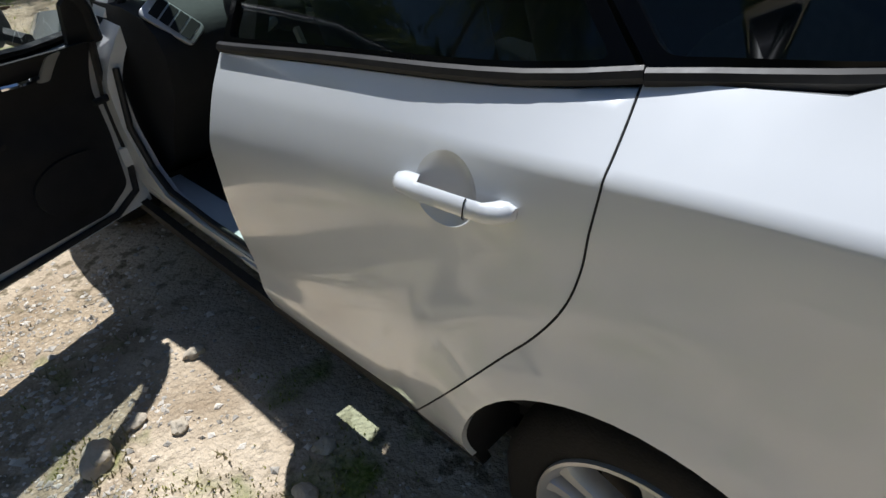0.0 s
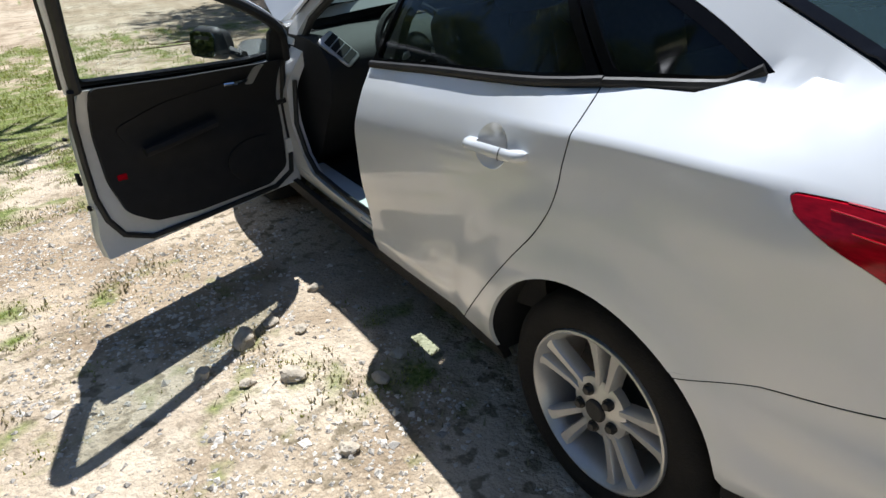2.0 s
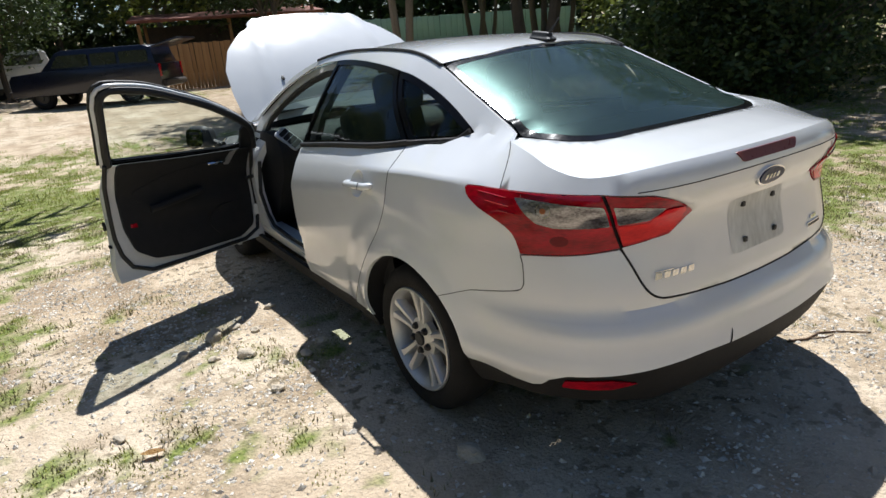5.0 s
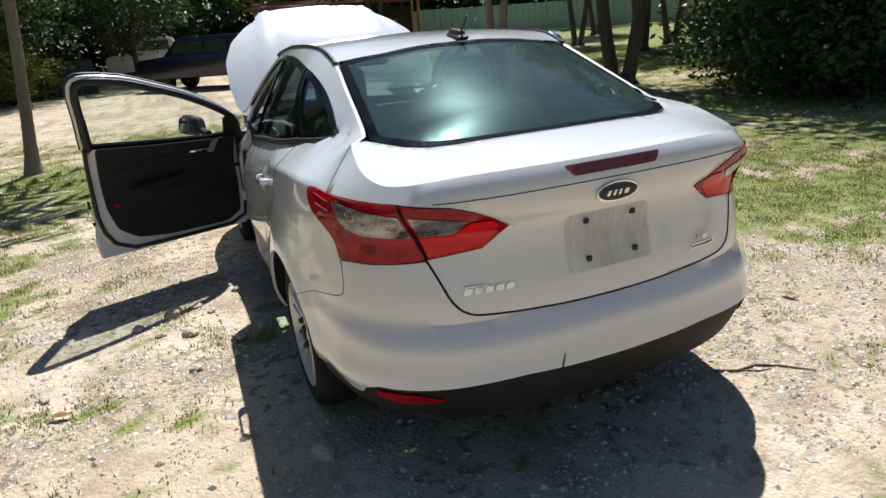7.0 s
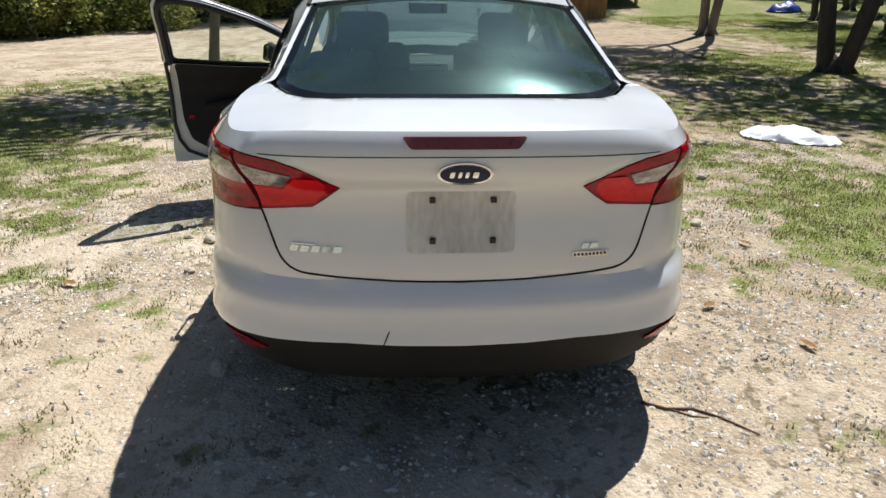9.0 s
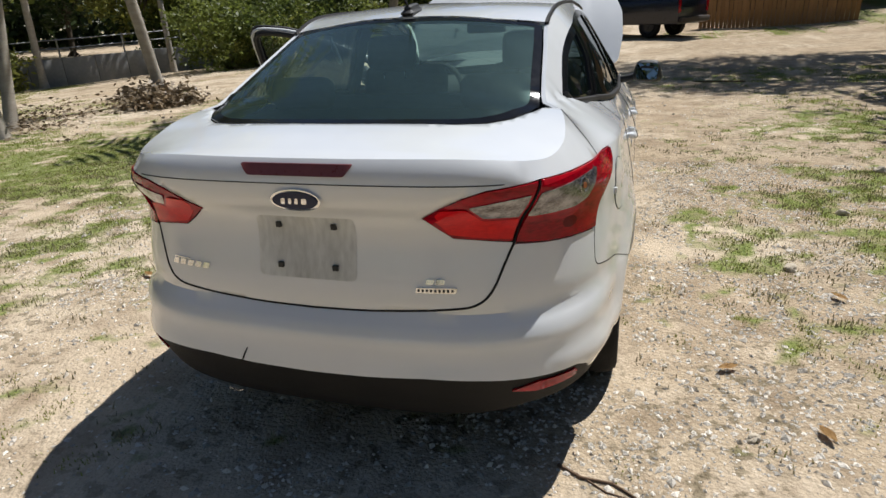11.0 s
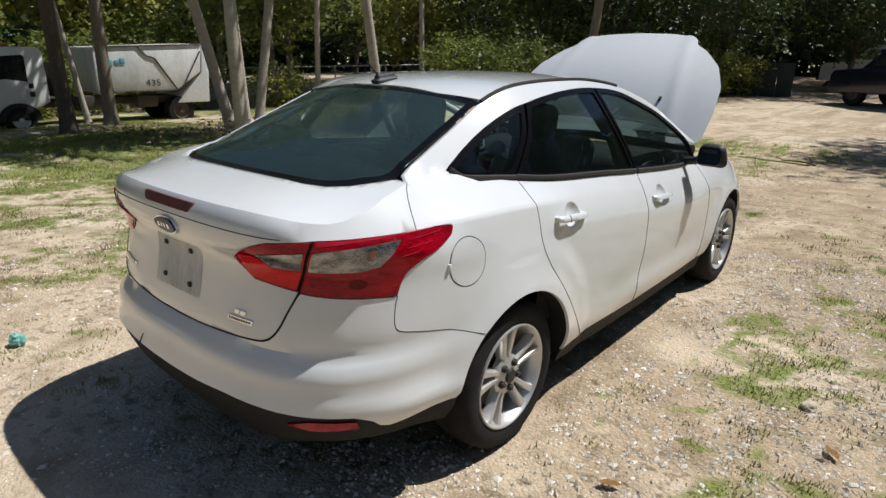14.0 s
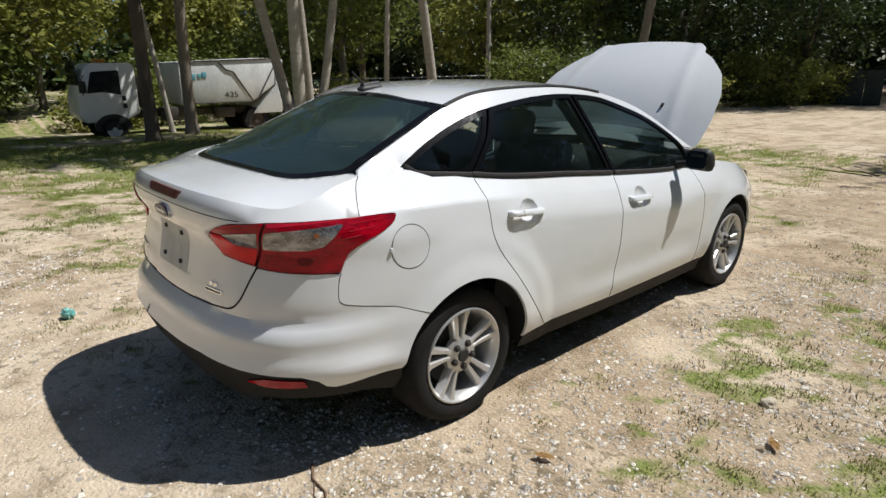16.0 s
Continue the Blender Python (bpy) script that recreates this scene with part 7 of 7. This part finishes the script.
box(bm, -0.75, -0.3, 0.70, 0.35, 0.5, 0.34, 0.04)
part("chassis", bm, RUSTY, truck, "dirty dark chassis")
bm = bmesh.new()
slab(bm, [(1.72, 0.9), (1.72, 1.85), (1.64, 1.85), (1.64, 0.9)], -0.8, 0.8)
part("cab_guard", bm, RUSTY, truck)
for x in (0.93, -0.93):
    bm = bmesh.new()
    prism(bm, [(2.55 + 0.43 * math.cos(a), 0.36 + 0.43 * math.sin(a)) for a in np.linspace(-0.1, math.pi + 0.1, 17)], 0.012, Matrix(((0, 0, -1 if x < 0 else 1, 0.945 * (1 if x > 0 else -1)), (1, 0, 0, 0), (0, 1, 0, 0), (0, 0, 0, 1))))
    part("wheel_arch", bm, BLACK, cab, "black front wheel arch")
    far_wheel(truck, x * 1.035, 2.55, 0.345, 0.24, CAB_WHITE)
    far_wheel(truck, x, -1.15, 0.39, 0.42, RUSTY)
for k, (y, w) in enumerate(((0.72, 0.10), (0.54, 0.14), (0.37, 0.10), (0.24, 0.12))):
    bm = bmesh.new()
    box(bm, -1.034, y, 1.80 + 0.03 * k, 0.012, w, 0.13 + 0.05 * (k % 2), 0.02)
    part("lettering", bm, TEALPAINT, body, "faded teal lettering strokes")
fc = bpy.data.curves.new("fleet_number", "FONT")
fc.body = "435"
fc.size = 0.26
fc.extrude = 0.002
fc.align_x = "CENTER"
fo = bpy.data.objects.new("fleet_tmp", fc)
scene.collection.objects.link(fo)
dg = bpy.context.evaluated_depsgraph_get()
fm = bpy.data.meshes.new_from_object(fo.evaluated_get(dg))
bpy.data.objects.remove(fo)
fm.materials.clear()
fm.materials.append(BLACK)
num = new("fleet_number", fm)
num.parent = body
num.matrix_basis = Matrix(((0, 0, -1, -1.040), (-1, 0, 0, -0.45), (0, 1, 0, 1.17), (0, 0, 0, 1)))
num["label"] = "black painted number"
for q in truck.children:
    if q.name.startswith("wheel"):
        q.matrix_basis = Matrix.Translation((0, 0.10 * q.data.vertices[0].co.y / 2.55 * 2.0, 0))
    else:
        q.matrix_basis = Matrix.Translation((0, 0, 0.05)) @ Matrix.Diagonal((1, 1.08, 0.90, 1))
truck.matrix_world = pose(-16.5, 5.85, ground_z(-16.5, 5) - 0.14, 0, 0, 176)


# far cars
def suv(name, label, paint, L=5.2, W=1.95, H=1.88, pickup=False, gate=False):
    v = thing(name, label, "car" if not pickup else "pickup truck", "far vehicles")
    bm = bmesh.new()
    f, b = L / 2, -L / 2
    low = [(f, 0.45), (f, 1.02), (f - 0.12, 1.16), (f - 1.15, 1.24), (b + 0.05, 1.24), (b, 1.0), (b, 0.45)]
    slab(bm, low, -W / 2, W / 2)
    part("body", bm, paint, v)
    bm = bmesh.new()
    rear_top = b + 0.25 if not pickup else 0.0 - 0.35
    slab(bm, [(f - 1.05, 1.18), (f - 1.62, H - 0.08), (f - 1.85, H), (rear_top + 0.25, H), (rear_top, H - 0.08), (rear_top - 0.15, 1.18)], -W / 2 + 0.03, W / 2 - 0.03, 0.16, 1.22)
    part("cabin", bm, paint, v)
    for sg in (-1, 1):
        spans = [(f - 1.75, f - 2.75), (f - 2.85, f - 3.7)] + ([] if pickup else [(f - 3.8, b + 0.35)])
        for a, c in spans:
            bm = bmesh.new()
            M = Matrix(((0, 0, sg, sg * (W / 2 - 0.115)), (1, 0, 0, 0), (0, 1, 0, 0), (0, 0, 0, 1)))
            if a - c > 0.2 and (not pickup or c > rear_top):
                prism(bm, rounded([(c, 1.3), (a + (0.30 if a == f - 1.75 else 0), 1.3), (a, H - 0.16), (c, H - 0.16)], 0.05), 0.05, M)
                part("side_window", bm, DARKGLASS, v, "dark window")
        far_wheel(v, sg * (W / 2 - 0.02), f - 0.95, 0.39, 0.26, ALLOY_DARK)
        far_wheel(v, sg * (W / 2 - 0.02), b + 1.15, 0.39, 0.26, ALLOY_DARK)
        bm = bmesh.new()
        box(bm, sg * (W / 2 - 0.06), b - 0.005, 1.02, 0.13, 0.05, 0.42, 0.02)
        part("tail_lamp", bm, LENS_RED, v, "red tail lamp")
        bm = bmesh.new()
        box(bm, sg * (W / 2 - 0.22), f + 0.0, 0.88, 0.34, 0.05, 0.18, 0.02)
        part("headlamp", bm, REFLECT, v, "clear headlamp")
    bm = bmesh.new()
    box(bm, 0, b - 0.06, 0.58, W - 0.1, 0.16, 0.18, 0.03)
    part("rear_bumper", bm, RUSTY, v)
    bm = bmesh.new()
    box(bm, 0, f + 0.05, 0.56, W - 0.1, 0.14, 0.2, 0.03)
    part("front_bumper", bm, RUSTY, v, "dull dark bumper")
    if gate:
        bm = bmesh.new()
        box(bm, 0, 0, 0, W - 0.25, 0.95, 0.06, 0.02, pose(0, b - 0.28, H + 0.02, -14, 0, 0))
        part("tailgate", bm, paint, v, "raised rear hatch")
    return v


s1 = suv("suv", "dark navy estate off-roader with raised rear hatch", NAVY, L=5.1, H=1.86, gate=True)
s1.matrix_world = pose(0.55, 23.3, ground_z(0.55, 23.3), 0, 0, 57)
s2 = suv("pickup", "dusty white pickup parked below the trees", CAB_WHITE, pickup=True)
s2.matrix_world = pose(-0.9, 30.8, ground_z(-0.9, 30.8), 0, 0, 87)

# ---------------------------------------------------------------- walls, fences, shed
CONC = mat("grey_concrete_wall", (0.17, 0.17, 0.165), rough=0.9, color2=(0.30, 0.295, 0.28), scale=1.6, bump=0.4, bump_scale=30)
WOOD = mat("orange_fence_boards", (0.26, 0.13, 0.05), rough=0.8, color2=(0.40, 0.22, 0.09), scale=3, stretch=(1, 1, 0.15), obvar=0.3)
TEALF = mat("turquoise_sheet", (0.26, 0.42, 0.38), rough=0.7, color2=(0.36, 0.50, 0.46), scale=2, obvar=0.25)
METAL = mat("galvanised_tube", (0.25, 0.25, 0.25), rough=0.5, metal=0.6, color2=(0.35, 0.35, 0.35), scale=8)
SCREEN = mat("dark_fence_screen", (0.03, 0.04, 0.036), rough=0.9, color2=(0.055, 0.065, 0.06), scale=3)
ROOFM = mat("red_brown_roof", (0.16, 0.05, 0.03), rough=0.8, color2=(0.24, 0.09, 0.055), scale=2, stretch=(1, 1, 0.2))


def run(a, b):
    a, b = Vector((*a, 0)), Vector((*b, 0))
    return a, (b - a).normalized(), (b - a).length


def low_wall(a, b, h=0.85):
    p, d, L = run(a, b)
    w = thing("garden_wall", "grey concrete block wall with a rail fence on top", "wall", kind="structure")
    ang = math.degrees(math.atan2(d.y, d.x))
    n = int(L / 1.0)
    z0 = ground_z(p.x, p.y) - 0.1
    for i in range(n):
        bm = bmesh.new()
        box(bm, 0, 0, h / 2 + 0.05, L / n - 0.012, 0.16, h + 0.1, 0.01)
        o = part("panel", bm, CONC, w)
        c = p + d * (L * (i + 0.5) / n)
        o.matrix_basis = pose(c.x, c.y, ground_z(c.x, c.y) - 0.08, 0, 0, ang)
    for i in range(0, n + 1, 2):
        c = p + d * (L * i / n)
        bm = bmesh.new()
        tube(bm, [(c.x, c.y, ground_z(c.x, c.y)), (c.x, c.y, ground_z(c.x, c.y) + h + 0.65)], 0.03, 6)
        part("post", bm, METAL, w)
    e = p + d * L
    for hz in (0.35, 0.62):
        bm = bmesh.new()
        tube(bm, [(p.x, p.y, ground_z(p.x, p.y) + h + hz), (e.x, e.y, ground_z(e.x, e.y) + h + hz)], 0.02, 6)
        part("rail", bm, METAL, w)
    return w


low_wall((-20.5, 9.0), (-14.6, 20.0))


def board_fence(name, label, a, b, h, bw, material, z_add=0.0):
    p, d, L = run(a, b)
    w = thing(name, label, "fence", kind="structure")
    ang = math.degrees(math.atan2(d.y, d.x))
    n = int(L / bw)
    bm = bmesh.new()
    box(bm, 0, 0, h / 2, bw - 0.012, 0.022, h, 0.004)
    first = part("board", bm, material, w)
    g = np.random.default_rng(int(L * 10))
    for i in range(n):
        c = p + d * (bw * (i + 0.5))
        o = first if i == 0 else new("board", first.data)
        o.parent = w
        o.matrix_basis = pose(c.x, c.y, ground_z(c.x, c.y) - 0.05 + z_add + g.uniform(-0.02, 0.02), 0, g.uniform(-0.6, 0.6), ang)
    return w


board_fence("board_fence", "orange brown upright board fence", (3.2, 25.6), (8.6, 24.7), 1.85, 0.15, WOOD)
board_fence("sheet_fence", "turquoise sheet fence behind the trees", (8.5, 36.5), (27.5, 26.5), 1.5, 0.35, TEALF, 0.15)
board_fence("screened_fence", "dark screened fence along the far side", (-15.0, 24.5), (-3.6, 26.3), 1.35, 0.6, SCREEN)
bm = bmesh.new()
shed = thing("shed", "low open shed with a red brown roof", "shed")
for x, y in ((3.5, 31.5), (11.5, 29.5), (4.3, 34.5), (12.3, 32.5), (7.5, 30.5)):
    b2 = bmesh.new()
    z = ground_z(x, y)
    box(b2, x, y, z + 1.35, 0.14, 0.14, 2.7, 0.01)
    part("post", b2, WOOD, shed)
box(bm, 0, 0, 0, 9.2, 4.2, 0.14, 0.02, pose(7.9, 32.0, ground_z(8, 32) + 2.80, 6, 0, -13))
part("roof", bm, ROOFM, shed, "red brown sheet roof")
b2 = bmesh.new()
box(b2, 0, 0, 0, 8.4, 0.1, 2.4, 0.01, pose(8.3, 33.6, ground_z(8, 33) + 1.2, 0, 0, -13))
part("back_wall", b2, RUSTY, shed)

# ---------------------------------------------------------------- litter
bm = bmesh.new()
bmesh.ops.create_uvsphere(bm, u_segments=18, v_segments=12, radius=1)
for v in bm.verts:
    n1 = noise.noise(v.co * 2.1)
    v.co = Vector((v.co.x * 0.042, v.co.y * 0.034, v.co.z * 0.046)) * (1 + 0.35 * n1 + 0.12 * noise.noise(v.co * 60))
o = obj("crushed_cup", bm, mat("teal_plastic", (0.08, 0.36, 0.33), rough=0.4, color2=(0.30, 0.55, 0.50), scale=12, amount=2), smooth=30)
o.matrix_world = pose(-1.66, -1.06, 0.03, 30, 20, 40)
tagged(o, "crushed teal plastic cup lying on gravel", "litter")

BAGM = mat("white_plastic_bag", (0.72, 0.73, 0.76), rough=0.4, color2=(0.85, 0.85, 0.86), scale=8)
bm = bmesh.new()
bmesh.ops.create_grid(bm, x_segments=36, y_segments=24, size=0.5)
for v in bm.verts:
    r = math.hypot(v.co.x / 0.5, v.co.y / 0.5)
    f = max(0.0, 1 - r**3)
    v.co = Vector((v.co.x * 1.20 * (1 - 0.2 * r * r), v.co.y * 0.70 * (1 - 0.2 * r * r), 0.02 + 0.10 * f * (0.7 + 0.8 * noise.noise(v.co * 5)) + 0.02 * noise.noise(v.co * 17)))
bmesh.ops.solidify(bm, geom=bm.faces, thickness=0.006)
o = obj("plastic_bag", bm, BAGM, smooth=50)
o.matrix_world = pose(3.92, 3.62, ground_z(3.92, 3.62), 0, 0, -28)
tagged(o, "crumpled white plastic bag lying in grass", "litter")

STICK = mat("dry_stick", (0.10, 0.06, 0.035), rough=0.9, color2=(0.20, 0.13, 0.08), scale=12)


def stick(pts, r, label="thin dry brown stick on the gravel"):
    bm = bmesh.new()
    tube(bm, [(x, y, ground_z(x, y) + r * 0.8) for x, y in pts], r, 6, r_end=r * 0.4)
    return tagged(obj("stick", bm, STICK), label, "stick", group="fallen sticks")


stick([(0.72, -0.70), (0.80, -0.745), (0.90, -0.75), (0.98, -0.80), (1.08, -0.90)], 0.007)
stick([(0.82, -0.75), (0.88, -0.79), (0.94, -0.80)], 0.004)
stick([(2.7, 9.5), (2.35, 9.7), (2.05, 9.65), (1.9, 9.85)], 0.018, "thin grey branch across the drive")
stick([(0.35, 9.0), (0.1, 9.25), (-0.1, 9.2), (-0.3, 9.45)], 0.014, "thin grey branch across the drive")
stick([(0.3, 8.9), (-0.3, 8.95), (-0.8, 9.1)], 0.010, "thin grey branch across the drive")
DRY = leaf_mat("dry_fronds", (0.10, 0.07, 0.04), (0.24, 0.18, 0.11), 0.1)
m3 = leaves_mesh("frond_heap", [(x, y, 0.10) for x, y in np.random.default_rng(5).normal(0, 0.30, (60, 2))], 60, 0.16, 0.11, 5, DRY, 0.2, 0.3)
o = new("frond_heap", m3)
o.matrix_world = pose(-7.6, 7.3, ground_z(-7.6, 7.3))
tagged(o, "heap of dry brown fronds at a palm foot", "plant debris", kind="stuff")
m3 = leaves_mesh("bark_litter", [(x, y, 0.03) for x, y in np.random.default_rng(6).normal(0, 0.9, (90, 2))], 26, 0.15, 0.075, 6, DRY, 0.1, 0.15)
o = new("leaf_litter", m3)
o.matrix_world = pose(-8.8, 4.9, ground_z(-8.8, 4.9))
tagged(o, "dry leaf litter round the palm feet", "plant debris", kind="stuff")


def fallen_leaf(x, y, rot, c):
    bm = bmesh.new()
    pts = [(0, -0.045), (0.016, -0.02), (0.02, 0.01), (0.008, 0.04), (0, 0.052), (-0.008, 0.04), (-0.02, 0.01), (-0.016, -0.02)]
    ct = bm.verts.new((0, 0, 0.010))
    vs = [bm.verts.new((a, b, 0.014 * abs(a) / 0.02 + 0.012 * (b / 0.05) ** 2)) for a, b in pts]
    for i in range(8):
        bm.faces.new((ct, vs[i], vs[(i + 1) % 8]))
    bmesh.ops.solidify(bm, geom=bm.faces, thickness=0.001)
    o = obj("fallen_leaf", bm, c)
    o.matrix_world = pose(x, y, ground_z(x, y) + 0.012, 0, 0, rot)
    return tagged(o, "dry yellow brown fallen leaf on gravel", "leaf", group="fallen leaves")


LEAFY = mat("dry_leaf", (0.30, 0.16, 0.05), rough=0.8, color2=(0.45, 0.28, 0.10), scale=30)
for x, y, r in ((1.93, 0.80, 40), (1.33, 0.02, 120), (2.4, 1.6, 10), (-1.9, 0.4, 70), (1.6, -0.35, 200)):
    fallen_leaf(x, y, r, LEAFY)

bm = bmesh.new()
bmesh.ops.create_grid(bm, x_segments=30, y_segments=22, size=0.5)
for v in bm.verts:
    r = math.hypot(v.co.x / 0.5, v.co.y / 0.5)
    f = max(0.0, 1 - r**2.4)
    v.co = Vector((v.co.x * 2.0 * (1 - 0.2 * r * r), v.co.y * 1.4 * (1 - 0.2 * r * r), 0.03 + 0.42 * f * (0.8 + 0.5 * noise.noise(v.co * 4)) + 0.04 * noise.noise(v.co * 13)))
bmesh.ops.solidify(bm, geom=bm.faces, thickness=0.01)
o = obj("tarpaulin", bm, mat("blue_tarp", (0.01, 0.035, 0.22), rough=0.45, color2=(0.02, 0.06, 0.32), scale=3), smooth=50)
o.matrix_world = pose(16.2, 24.5, ground_z(16.2, 24.5), 0, 0, 20)
tagged(o, "blue plastic tarpaulin heaped on the grass", "tarpaulin")
